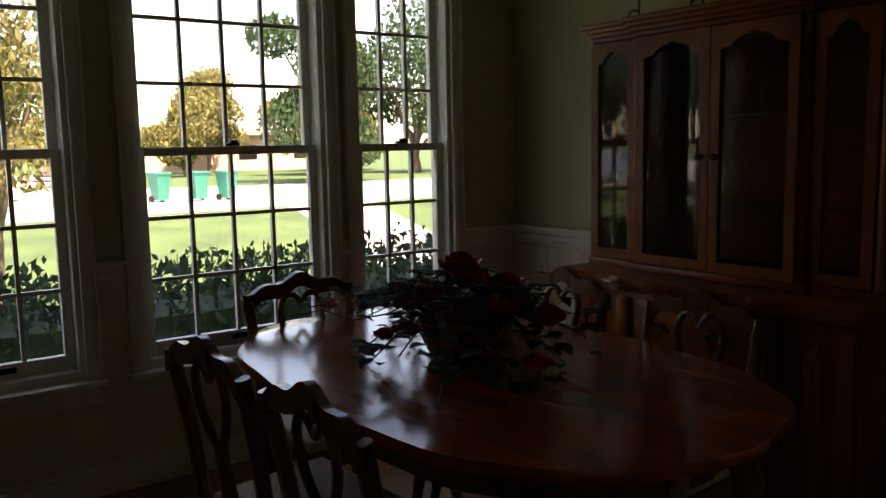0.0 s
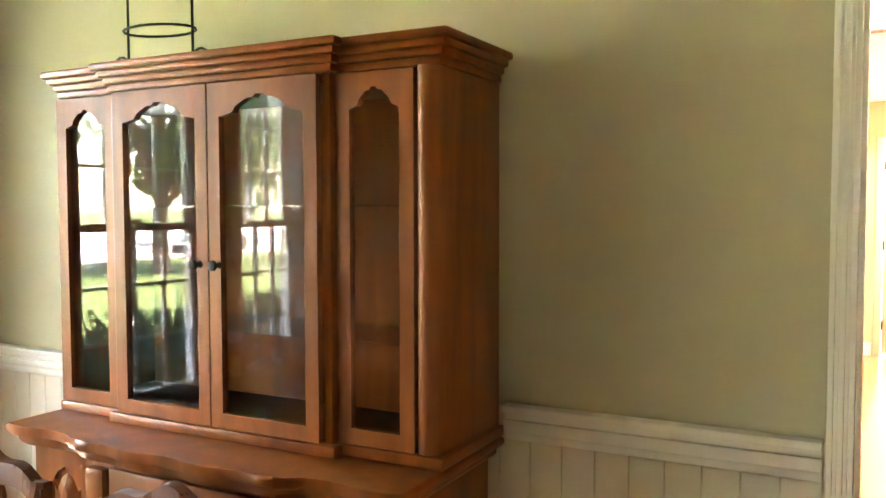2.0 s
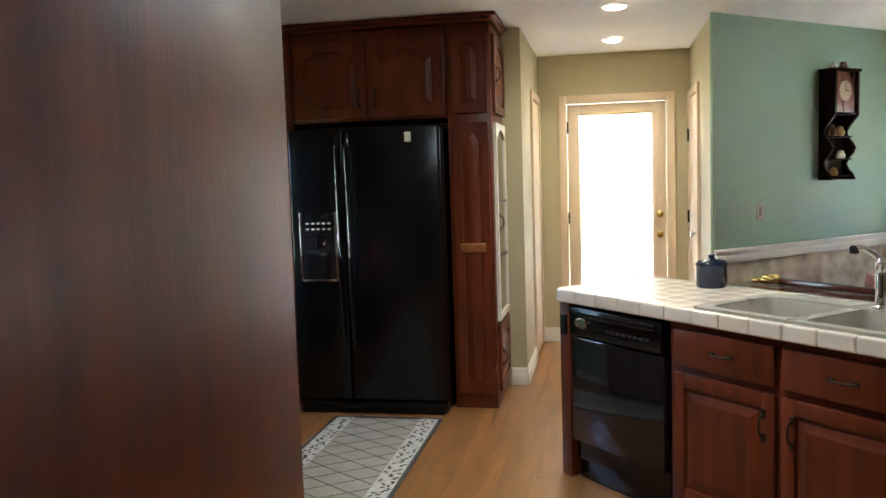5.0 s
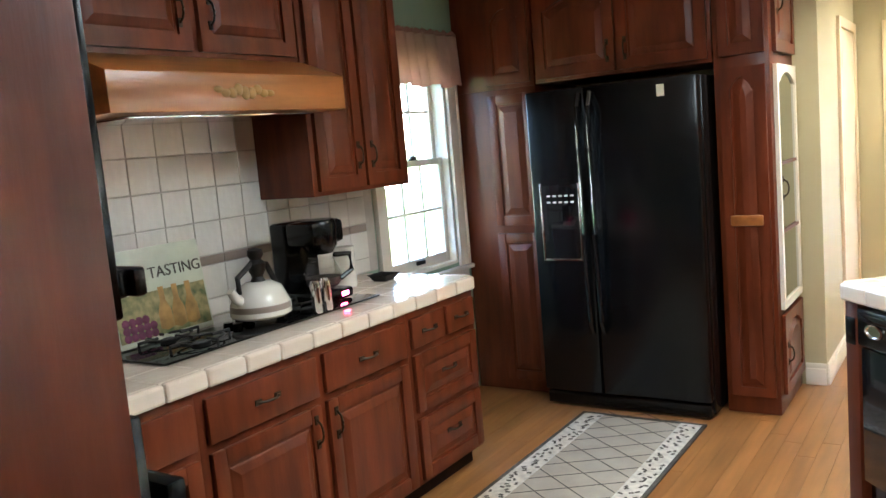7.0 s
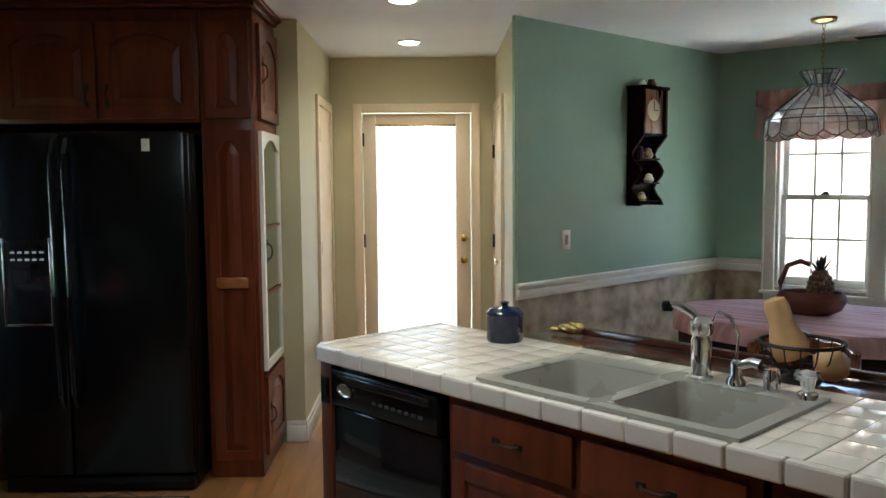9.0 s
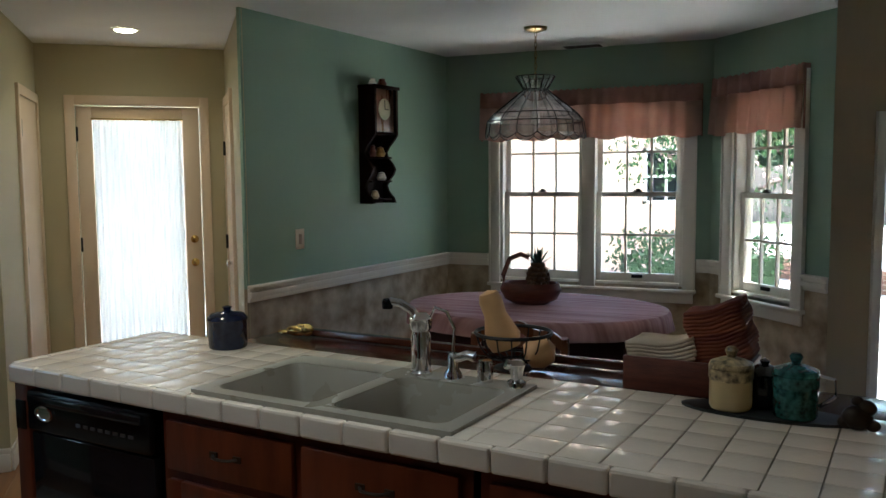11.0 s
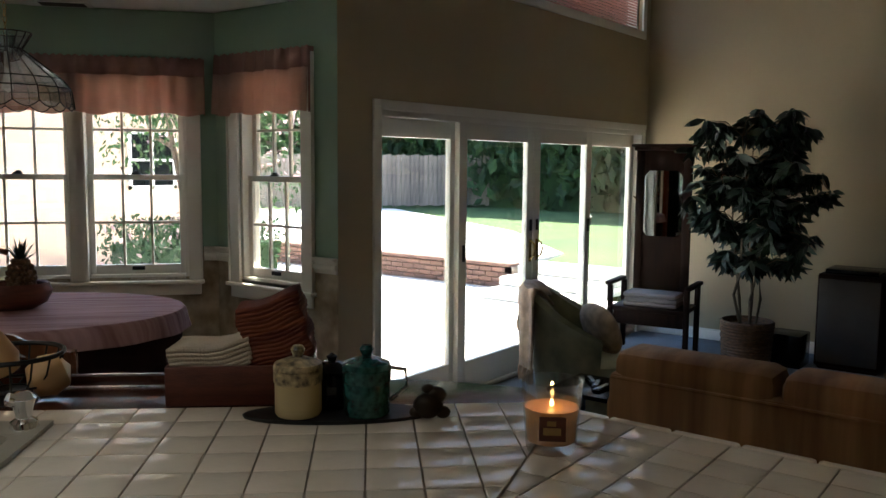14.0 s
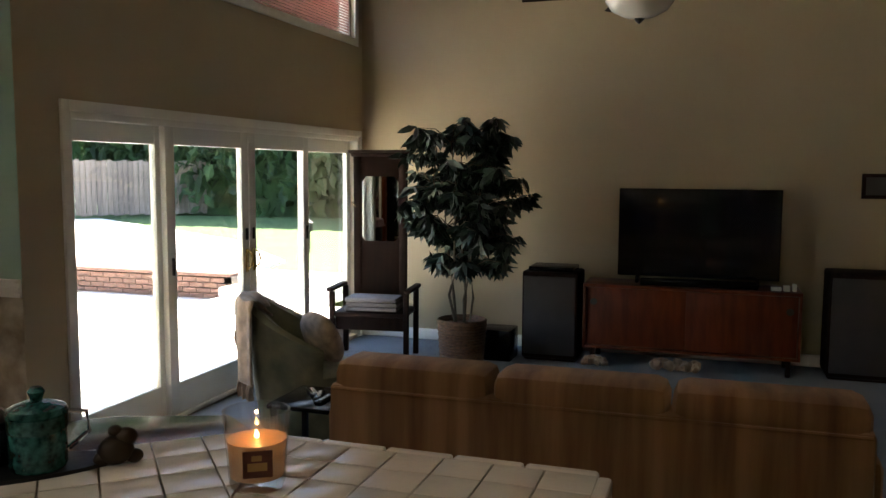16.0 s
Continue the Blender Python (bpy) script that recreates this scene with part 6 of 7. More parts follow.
pn = empty("countertop", pose(0, 0, 0), "white tiled peninsula countertop with bullnose edge", "countertop", "tiled countertops")
slab("substrate", M_GROUT, [dg(-5.655, 5.19), dg(-4.81, 5.19), dg(-4.81, 5.835), dg(-5.655, 5.835)], 0.867, 0.911, pn)
slab("substrate", M_GROUT, [dg(-4.81, 5.19), dg(-3.98, 5.19), dg(-3.98, 5.22), dg(-4.81, 5.22)], 0.867, 0.911, pn)
slab("substrate", M_GROUT, [dg(-4.81, 5.71), dg(-3.98, 5.71), dg(-3.98, 5.835), dg(-4.81, 5.835)], 0.867, 0.911, pn)
slab("substrate", M_GROUT, [dg(-3.98, 5.19), (1.815, 5.745), (1.815, 5.205), (2.42, 5.205), (2.42, 5.975), dg(-3.98, 5.835)], 0.867, 0.911, pn)


def clip(poly, n, c):
    out = []
    for i, p in enumerate(poly):
        q = poly[(i + 1) % len(poly)]
        a, b = p[0] * n[0] + p[1] * n[1] - c, q[0] * n[0] + q[1] * n[1] - c
        if a >= 0:
            out.append(p)
        if a * b < 0:
            t = a / (a - b)
            out.append((p[0] + (q[0] - p[0]) * t, p[1] + (q[1] - p[1]) * t))
    return out


def lay(quad, limits):
    full = quad
    for n, c in limits:
        quad = clip(quad, n, c)
        if len(quad) < 3:
            return
    area = 0.5 * abs(sum(a[0] * b[1] - a[1] * b[0] for a, b in zip(quad, quad[1:] + quad[:1])))
    if area > 0.0006:
        slab("tile", M_TILE, quad, 0.911, 0.9195, pn, 0.002)


SEAM = (-0.32, 1.0), 5.735 - 0.32 * 1.79
for i in range(29):
    for j in range(6):
        v, u = -5.648 + 0.1085 * i, 5.197 + 0.107 * j
        quad = [(v, u), (v + 0.1055, u), (v + 0.1055, u + 0.104), (v, u + 0.104)]
        parts = [quad]
        if v + 0.1055 > -4.815 and v < -3.975 and u < 5.70:
            parts = [clip(quad, (-1, 0), 4.815), clip(quad, (1, 0), -3.975)]
            if u + 0.104 > 5.715:
                parts.append(clip(clip(clip(quad, (1, 0), -4.815), (-1, 0), 3.975), (0, 1), 5.712))
        for part in parts:
            if len(part) >= 3:
                lay([dg(*p) for p in part], [(SEAM[0], SEAM[1] + 0.003), ((-1, 0), -2.415)])
for i in range(6):
    for j in range(8):
        x, y = 1.817 + 0.1005 * i, 5.207 + 0.107 * j
        lay([(x, y), (x + 0.0975, y), (x + 0.0975, y + 0.104), (x, y + 0.104)], [((0.32, -1.0), -(SEAM[1] - 0.003)), ((-1, 0), -2.415)])


be = bmesh.new()
add_box(be, 0, 0.030, 0, 0.1375, 0, 0.062, bevel=0.008)
nose = shape("edge_tile", be, M_TILE, pn)
nose.matrix_basis = DIAG @ pose(-5.65, 5.195, 0.860, 0, 0, -90)


def edge_tile(m):
    ob = new("edge_tile", nose.data)
    ob.parent = pn
    ob.matrix_basis = m


for i in range(1, 19):
    edge_tile(DIAG @ pose(-5.65 + 0.1395 * i, 5.195, 0.860, 0, 0, -90))
for j in range(5):
    edge_tile(DIAG @ pose(-5.652, 5.325 + 0.128 * j, 0.860, 0, 0, 180) @ Matrix.Diagonal((1, 0.92, 1, 1)))
for i in range(5):
    edge_tile(pose(2.413, 5.207 + 0.1525 * i, 0.860) @ Matrix.Diagonal((1, 1.09, 1, 1)))
for i in range(4):
    edge_tile(pose(1.82 + 0.149 * i, 5.208, 0.860, 0, 0, -90) @ Matrix.Diagonal((1, 1.06, 1, 1)))

# sink and taps
sk = empty("sink", DIAG @ pose(-4.83, 5.205, 0.0), "beige double-bowl kitchen sink", "sink")
bm = bmesh.new()
W2, D2 = 0.87, 0.515
rim = [(0, W2, 0, 0.045), (0, W2, 0.42, D2), (0, 0.045, 0.045, 0.42), (W2 - 0.045, W2, 0.045, 0.42), (0.415, 0.465, 0.045, 0.42)]
for x0, x1, y0, y1 in rim:
    add_box(bm, x0, x1, y0, y1, 0.912, 0.930)
bmesh.ops.remove_doubles(bm, verts=bm.verts, dist=1e-5)
shape("rim", bm, M_SINK, sk)
for x0, x1 in ((0.045, 0.415), (0.465, W2 - 0.045)):
    bm = bmesh.new()
    n = 8
    loops = []
    for inset, z in ((-0.003, 0.9295), (0.004, 0.918), (0.018, 0.78), (0.05, 0.752)):
        ring = []
        r = 0.05
        for cx, cy, a0 in ((x1 - r, 0.42 - r, 0), (x0 + r, 0.42 - r, 1), (x0 + r, 0.045 + r, 2), (x1 - r, 0.045 + r, 3)):
            for k in range(n + 1):
                a = (a0 + k / n) * math.pi / 2
                ring.append(bm.verts.new((cx + (r - inset) * math.cos(a), cy + (r - inset) * math.sin(a), z)))
        loops.append(ring)
    for a, b in zip(loops, loops[1:]):
        for k in range(len(a)):
            bm.faces.new((a[k], a[(k + 1) % len(a)], b[(k + 1) % len(a)], b[k]))
    bm.faces.new(loops[-1])
    # corner fillets between the square rim and the round bowl
    for cx, cy, a0 in ((x1, 0.42, 0), (x0, 0.42, 1), (x0, 0.045, 2), (x1, 0.045, 3)):
        c = bm.verts.new((cx, cy, 0.9295))
        seg = loops[0][a0 * (n + 1):(a0 + 1) * (n + 1)]
        for p, q in zip(seg, seg[1:]):
            bm.faces.new((c, q, p))
    shape("bowl", bm, M_SINK, sk, True)
    lathe("drain", M_CHROME, [(0.04, 0.753), (0.042, 0.757), (0.03, 0.755), (0, 0.754)], sk, 20, ((x0 + x1) / 2, 0.24, 0))

fc = empty("faucet", DIAG @ pose(-4.33, 5.675, 0.930), "chrome single-lever kitchen faucet", "faucet")
lathe("column", M_CHROME, [(0.036, 0), (0.036, 0.008), (0.03, 0.014), (0.031, 0.12), (0.026, 0.135), (0.034, 0.145), (0.036, 0.175), (0.02, 0.19), (0, 0.192)], fc, 22)
tube("spout", M_CHROME, [(0, 0, 0.16), (-0.025, -0.012, 0.20), (-0.055, -0.03, 0.222), (-0.085, -0.045, 0.228)], 0.014, fc, 10, 0.9)
lathe("spout_end", M_BLACK, [(0.016, 0), (0.018, 0.02), (0.013, 0.03)], fc, 12, (-0.09, -0.048, 0.205))
ft = empty("filter_tap", DIAG @ pose(-4.22, 5.68, 0.930), "slim chrome water filter tap", "faucet")
lathe("base", M_CHROME, [(0.03, 0), (0.028, 0.012), (0.016, 0.03), (0.018, 0.06), (0.01, 0.075), (0, 0.076)], ft, 18)
tube("neck", M_CHROME, [(0, 0.0, 0.06), (0.0, 0.01, 0.15), (-0.02, 0.0, 0.20), (-0.05, -0.02, 0.215), (-0.06, -0.03, 0.185)], 0.005, ft, 8)
tube("lever", M_CHROME, [(0.0, 0, 0.055), (0.05, 0.0, 0.075), (0.075, 0, 0.07)], 0.013, ft, 10, 1.2)
sp = lathe("soap_pump", M_CHROME, [(0.024, 0), (0.024, 0.05), (0.02, 0.065), (0, 0.068)], None, 18, at=DIAG @ pose(-4.11, 5.68, 0.930))
tagged(sp, "short chrome air gap cap on the sink", "sink fitting")
sy = empty("sprayer", DIAG @ pose(-4.005, 5.675, 0.930), "chrome side sprayer knob on the sink", "sprayer")
lathe("base", M_CHROME, [(0.03, 0), (0.028, 0.014), (0.016, 0.022), (0.022, 0.05), (0.028, 0.065), (0.015, 0.078), (0, 0.08)], sy, 18)
tube("nozzle", M_CHROME, [(0, 0, 0.055), (-0.025, -0.02, 0.068)], 0.015, sy, 10)

# dark wooden bar ledge behind the tiles
bar = empty("bar_ledge", DIAG.copy(), "dark polished wooden bar ledge behind the tiled counter", "bar")
slab("top", M_DARKWOOD, [(-5.30, 5.848), (-2.80, 5.848), (-2.84, 6.04), (-3.10, 6.14), (-5.30, 6.14)], 0.86, 0.902, bar, 0.008)
boxes("rail", M_DARKWOOD, [(-5.12, -3.25, 6.10, 6.135, 0.903, 0.932)], bar, 0.008)
boxes("support", M_DARKWOOD, [(-5.30, -3.0, 5.85, 5.90, 0.004, 0.86)], bar, 0.004)
dk = empty("brass_ornament", DIAG @ pose(-5.16, 6.08, 0.903), "antique brass duck head ornament on the ledge", "ornament")
bm = bmesh.new()
for x, y, z, a, b, c in ((0, 0, 0.022, 0.06, 0.022, 0.022), (0.05, 0, 0.03, 0.03, 0.02, 0.026), (-0.07, 0, 0.012, 0.035, 0.014, 0.010), (0.02, 0, 0.042, 0.025, 0.012, 0.012)):
    bmesh.ops.create_uvsphere(bm, u_segments=12, v_segments=8, radius=1, matrix=Matrix.Translation((x, y, z)) @ Matrix.Diagonal((a, b, c, 1)))
shape("body", bm, M_BRASS, dk, True)

# things on the counter
jar = empty("jar", DIAG @ pose(-5.20, 5.735, 0.9195), "navy enamel lidded jar", "jar")
lathe("pot", M_NAVY, [(0.066, 0.0), (0.07, 0.008), (0.07, 0.10), (0.074, 0.105), (0.07, 0.11)], jar, 28)
lathe("lid", M_NAVY, [(0.073, 0.11), (0.06, 0.125), (0.02, 0.132), (0.012, 0.14), (0.018, 0.15), (0.0, 0.156)], jar, 28)
bw = empty("fruit_bowl", DIAG @ pose(-4.16, 5.985, 0.903) @ Matrix.Diagonal((0.87, 0.87, 0.92, 1)), "black wire bowl with pale squashes", "bowl")
bm = bmesh.new()
for r, z in ((0.05, 0.03), (0.10, 0.045), (0.145, 0.13)):
    add_tube(bm, [(r * math.cos(k * 0.2618), r * math.sin(k * 0.2618), z) for k in range(25)], 0.004 if r < 0.14 else 0.007, 6)
for k in range(16):
    a = k * 0.3927
    add_tube(bm, [(r * math.cos(a), r * math.sin(a), z) for r, z in ((0.05, 0.03), (0.10, 0.045), (0.13, 0.08), (0.145, 0.13))], 0.003, 5)
add_lathe(bm, [(0.075, 0.0), (0.07, 0.006), (0.03, 0.02), (0.05, 0.03)], 16)
shape("wire", bm, M_IRON, bw, True)
def squash_fruit(name, m, prof, label):
    ob = lathe(name, M_SQUASH, prof, None, 18, at=m)
    tagged(ob, label, "squash")
squash_fruit("butternut_squash", DIAG @ pose(-4.19, 6.0, 0.955, 8, -16, 0), [(0.0, 0.0), (0.05, 0.012), (0.062, 0.05), (0.05, 0.09), (0.038, 0.13), (0.04, 0.18), (0.032, 0.205), (0.0, 0.215)], "pale butternut squash resting in the wire bowl")
squash_fruit("round_squash", DIAG @ pose(-4.115, 5.97, 0.945, 0, 70, 30), [(0.0, 0.0), (0.04, 0.012), (0.055, 0.05), (0.045, 0.09), (0.0, 0.11)], "pale round squash resting in the wire bowl")
bx = empty("napkin_box", DIAG @ pose(-3.76, 5.90, 0.903), "red-brown wooden box of folded napkins", "box")
boxes("box", M_BASKETWOOD, [(0, 0.36, 0.0, 0.012, 0, 0.10), (0, 0.36, 0.188, 0.2, 0, 0.10), (0, 0.012, 0.012, 0.188, 0, 0.10), (0.348, 0.36, 0.012, 0.188, 0, 0.10), (0.012, 0.348, 0.012, 0.188, 0, 0.01)], bx, 0.003)
def napkin_stack(name, material, m, n, w, d, label, lean):
    s = empty(name, m, label, "napkins")
    bm = bmesh.new()
    rng2 = random.Random(n)
    for k in range(n):
        z = k * 0.011
        grid = [[bm.verts.new((w * i / 6 + 0.004 * math.sin(k + j), d * j / 4, z + lean * (i / 6) ** 2 + 0.005 * math.sin(i * 1.1 + k * 0.15) + e)) for i in range(7)] for j in range(5) for e in (0.0,)]
        for a, b in zip(grid, grid[1:]):
            for i in range(6):
                bm.faces.new((a[i], a[i + 1], b[i + 1], b[i]))
    ob = shape("cloth", bm, material, s, True)
    ob.modifiers.new("thick", "SOLIDIFY").thickness = 0.0107
    return s
napkin_stack("napkin_stack", M_NAPKIN, DIAG @ pose(-3.755, 5.915, 0.985), 6, 0.20, 0.16, "folded cream cloth napkins in the box", 0.03)
napkin_stack("napkin_stack", M_REDNAP, DIAG @ pose(-3.555, 5.92, 0.985, 0, -14, 0), 15, 0.16, 0.16, "folded dark red striped napkins in the box", 0.01)
tr = empty("tray", DIAG @ pose(-3.33, 5.755, 0.9195), "dark round-ended serving tray under the canisters", "tray")
slab("plate", M_IRON, [(0.22 * math.cos(k * 0.2618), 0.075 * math.sin(k * 0.2618)) for k in range(24)], 0.0, 0.008, tr, 0.003)


def crock(name, m, body, lid, label, handle=False):
    c = empty(name, m @ Matrix.Diagonal((0.9, 0.9, 0.9, 1)), label, "canister")
    lathe("pot", body, [(0.055, 0.0), (0.06, 0.008), (0.06, 0.085), (0.056, 0.092), (0.0, 0.092)], c, 26)
    lathe("band", lid, [(0.0605, 0.085), (0.063, 0.09), (0.063, 0.118), (0.058, 0.122)], c, 26)
    lathe("lid", lid, [(0.064, 0.122), (0.06, 0.135), (0.03, 0.147), (0.012, 0.15), (0.014, 0.158), (0.019, 0.17), (0.012, 0.18), (0.0, 0.182)], c, 26)
    if handle:
        tube("handle", M_CHROME, [(0.062, 0, 0.12), (0.10, 0, 0.115), (0.105, 0, 0.07), (0.062, 0, 0.035)], 0.006, c, 8)
    return c


crock("stoneware_canister", DIAG @ pose(-3.42, 5.745, 0.928), M_CREAM, M_SPONGE, "cream stoneware canister with sponged lid")
crock("speckled_canister", DIAG @ pose(-3.262, 5.74, 0.928), M_TEAL, M_TEAL, "teal speckled canister with wire handle", True)
pt = empty("black_pot", DIAG @ pose(-3.345, 5.80, 0.928), "small black lidded pot between the canisters", "pot")
lathe("body", M_BLACKGLOSS, [(0.035, 0.0), (0.045, 0.012), (0.048, 0.06), (0.042, 0.085), (0.045, 0.09), (0.02, 0.11), (0.0, 0.112)], pt, 22)
lathe("knob", M_BLACKGLOSS, [(0.008, 0.11), (0.014, 0.122), (0.0, 0.132)], pt, 12)
gd = empty("metal_figurine", DIAG @ pose(-3.12, 5.72, 0.9195), "small dark metal and glass frog figurine", "figurine")
bm = bmesh.new()
for x, z, r in ((0, 0.03, 0.03), (0.02, 0.055, 0.02), (-0.025, 0.015, 0.016), (0.035, 0.014, 0.015), (0.0, 0.07, 0.012)):
    bmesh.ops.create_uvsphere(bm, u_segments=12, v_segments=8, radius=r, matrix=Matrix.Translation((x, 0, z)) @ Matrix.Diagonal((1.2, 0.8, 1, 1)))
shape("body", bm, M_PULL, gd, True)

cd = empty("candle", pose(2.155, 5.815, 0.9195) @ Matrix.Diagonal((1.22, 1.22, 1.26, 1)), "lit amber candle in a glass tumbler", "candle")
lathe("glass", M_TUMBLER, [(0.0, 0.001), (0.040, 0.001), (0.043, 0.01), (0.052, 0.118), (0.049, 0.118), (0.041, 0.018), (0.0, 0.018)], cd, 32)
lathe("wax", M_WAX, [(0.0, 0.0185), (0.0405, 0.0185), (0.0458, 0.074), (0.0, 0.071)], cd, 28)
boxes("label", M_BASKETWOOD, [(-0.022, 0.022, -0.0005, 0.0, 0.030, 0.070)], cd, at=pose(-0.042, -0.026, 0.0, 0, 0, -58))
boxes("label_print", M_STRAW, [(-0.015, 0.014, -0.0012, -0.0006, 0.040, 0.052), (-0.009, 0.006, -0.0012, -0.0006, 0.055, 0.063)], cd, at=pose(-0.042, -0.026, 0.0, 0, 0, -58))
lathe("flame", M_FLAME, [(0.0, 0.073), (0.0035, 0.076), (0.004, 0.080), (0.0, 0.088)], cd, 10)
glow = new("candle_glow", bpy.data.lights.new("candle_glow", "POINT"))
glow.data.energy, glow.data.color, glow.data.shadow_soft_size = 0.016, (1, 0.5, 0.15), 0.003
glow.matrix_basis = pose(2.155, 5.815, 1.040)

# ---------------------------------------------------------------- breakfast nook
nt = empty("breakfast_table", pose(2.66, 9.12, 0, 0, 0, -42), "oval table under a striped pink cloth", "table")
bm = bmesh.new()
rings = []
N = 96
for r, z in ((0.0, 0.762), (0.9, 0.762), (0.985, 0.760), (1.0, 0.745), (1.012, 0.70), (1.02, 0.655)):
    ring = []
    for k in range(N):
        a = 2 * math.pi * k / N
        wob = 1 + (0.035 * math.sin(a * 14) if z < 0.7 else 0) * (0.75 - z) / 0.35
        ring.append(bm.verts.new((0.80 * r * wob * math.cos(a), 0.58 * r * wob * math.sin(a), z)))
    rings.append(ring)
for a, b in zip(rings[1:], rings[2:]):
    for k in range(N):
        bm.faces.new((a[k], b[k], b[(k + 1) % N], a[(k + 1) % N]))
bm.faces.new(rings[1])
shape("cloth", bm, M_CLOTH, nt, True)
# added dark skirt: stands in for shade on the cloth's hanging side
lathe("under_cloth", M_CLOTHSHADE, [(0.975, 0.742), (0.985, 0.65), (0.98, 0.45), (0.985, 0.30)], nt, 48, squash=(0.79, 0.57), cap=False)
lathe("top", M_DARKWOOD, [(0.0, 0.72), (0.955, 0.72), (0.955, 0.752), (0.0, 0.752)], nt, 48, squash=(0.79, 0.57))
lathe("pedestal", M_DARKWOOD, [(0.28, 0.004), (0.26, 0.04), (0.08, 0.1), (0.06, 0.3), (0.09, 0.5), (0.06, 0.72)], nt, 20)
nc = copy_thing(ch, pose(2.18, 8.04, 0, 0, 0, -42))
nc["label"] = "dark wooden chair pulled up to the breakfast table"
nc["group"] = "chairs at the breakfast table"
pb = empty("pineapple_basket", pose(2.66, 9.18, 0.763, 0, 0, -35), "wicker basket holding a pineapple", "basket")
lathe("basket", M_BASKETWOOD, [(0.09, 0.0), (0.14, 0.03), (0.165, 0.09), (0.15, 0.13), (0.14, 0.125), (0.12, 0.04), (0, 0.03)], pb, 20, squash=(1.15, 0.8))
tube("handle", M_BASKETWOOD, [(-0.16, 0, 0.09), (-0.17, 0, 0.17), (-0.13, 0, 0.27), (-0.06, 0, 0.30), (-0.01, 0, 0.28)], 0.015, pb, 8)
pa = empty("pineapple", pose(2.70, 9.16, 0.80), "ripe pineapple with spiky green crown", "pineapple")
bm = bmesh.new()
for j in range(7):
    z = 0.03 + j * 0.028
    r = 0.058 * math.sin(0.45 + j * 0.36)
    for k in range(10):
        a = 2 * math.pi * (k + 0.5 * (j % 2)) / 10
        bmesh.ops.create_icosphere(bm, subdivisions=1, radius=0.019, matrix=Matrix.Translation((r * math.cos(a), r * math.sin(a), z)))
add_lathe(bm, [(0.03, 0.01), (0.055, 0.06), (0.05, 0.15), (0.03, 0.21)], 14)
shape("fruit", bm, M_WICKER, pa, True)
bm = bmesh.new()
rg2 = random.Random(4)
for k in range(36):
    a, tilt = k * 2.4, 0.15 + 0.9 * k / 36
    d = Vector((math.cos(a) * math.sin(tilt), math.sin(a) * math.sin(tilt), math.cos(tilt)))
    s = Vector((-math.sin(a), math.cos(a), 0)) * 0.009
    p0 = Vector((0, 0, 0.19))
    ln = rg2.uniform(0.09, 0.15)
    vs = [bm.verts.new(p0 - s), bm.verts.new(p0 + s), bm.verts.new(p0 + d * ln * 0.6 + s * 0.7), bm.verts.new(p0 + d * ln), bm.verts.new(p0 + d * ln * 0.6 - s * 0.7)]
    bm.faces.new(vs)
shape("crown", bm, M_LEAF, pa)


def shade_lamp():
    l_ = empty("pendant_lamp", pose(2.80, 9.42, 0), "leaded glass pendant lamp on a brass chain", "lamp")
    lathe("canopy", M_BRASS, [(0.075, H - 0.002), (0.07, H - 0.018), (0.03, H - 0.03), (0, H - 0.032)], l_, 24)
    bm = bmesh.new()
    for k in range(9):
        z = H - 0.045 - k * 0.032
        t = pose(0, 0, z, 0, 0, 90 * (k % 2))
        add_tube(bm, [t @ Vector((0.009 * math.cos(a), 0, 0.020 * math.sin(a))) for a in (j * 0.7854 for j in range(9))], 0.0022, 5)
    shape("chain", bm, M_BRASS, l_)
    n = 16
    levels = ((0.125, 2.155), (0.075, 2.075), (0.265, 1.925), (0.305, 1.875), (0.315, 1.80))
    gb, lb = bmesh.new(), bmesh.new()
    def at(r, z, k, dz=0.0):
        a = 2 * math.pi * k / n
        return Vector((r * math.cos(a), r * math.sin(a), z + dz))
    for (r0, z0), (r1, z1) in zip(levels, levels[1:]):
        for k in range(n):
            gb.faces.new([gb.verts.new(p) for p in (at(r0, z0, k), at(r1, z1, k), at(r1, z1, k + 1), at(r0, z0, k + 1))])
            add_tube(lb, [at(r0, z0, k), at(r1, z1, k)], 0.0032, 5)
    for r, z in levels[:-1]:
        for k in range(n):
            add_tube(lb, [at(r, z, k), at(r, z, k + 1)], 0.0032, 5)
    r, z = levels[-1]
    for k in range(n):
        pts = [at(r, z, k + u, -0.032 * math.sin(u * math.pi)) for u in (0, 0.25, 0.5, 0.75, 1)]
        gb.faces.new([gb.verts.new(p) for p in pts])
        add_tube(lb, pts, 0.0032, 5)
    shape("shade_glass", gb, M_SHADEGLASS, l_)
    shape("leading", lb, M_IRON, l_, True)
    lathe("bulb", M_ENAMEL, [(0.012, 2.06), (0.014, 1.95), (0.03, 1.9), (0.028, 1.87), (0, 1.85)], l_, 14)


shade_lamp()
vt = empty("ceiling_vent", pose(3.40, 10.0, H, 0, 0, -41), "dark slotted ceiling air vent", "vent")
boxes("frame", M_CEIL, [(-0.19, 0.19, -0.09, 0.09, -0.012, -0.002)], vt, 0.003)
boxes("slots", M_INK, [(-0.10, 0.16, -0.06 + 0.025 * k, -0.045 + 0.025 * k, -0.015, -0.012) for k in range(5)], vt)

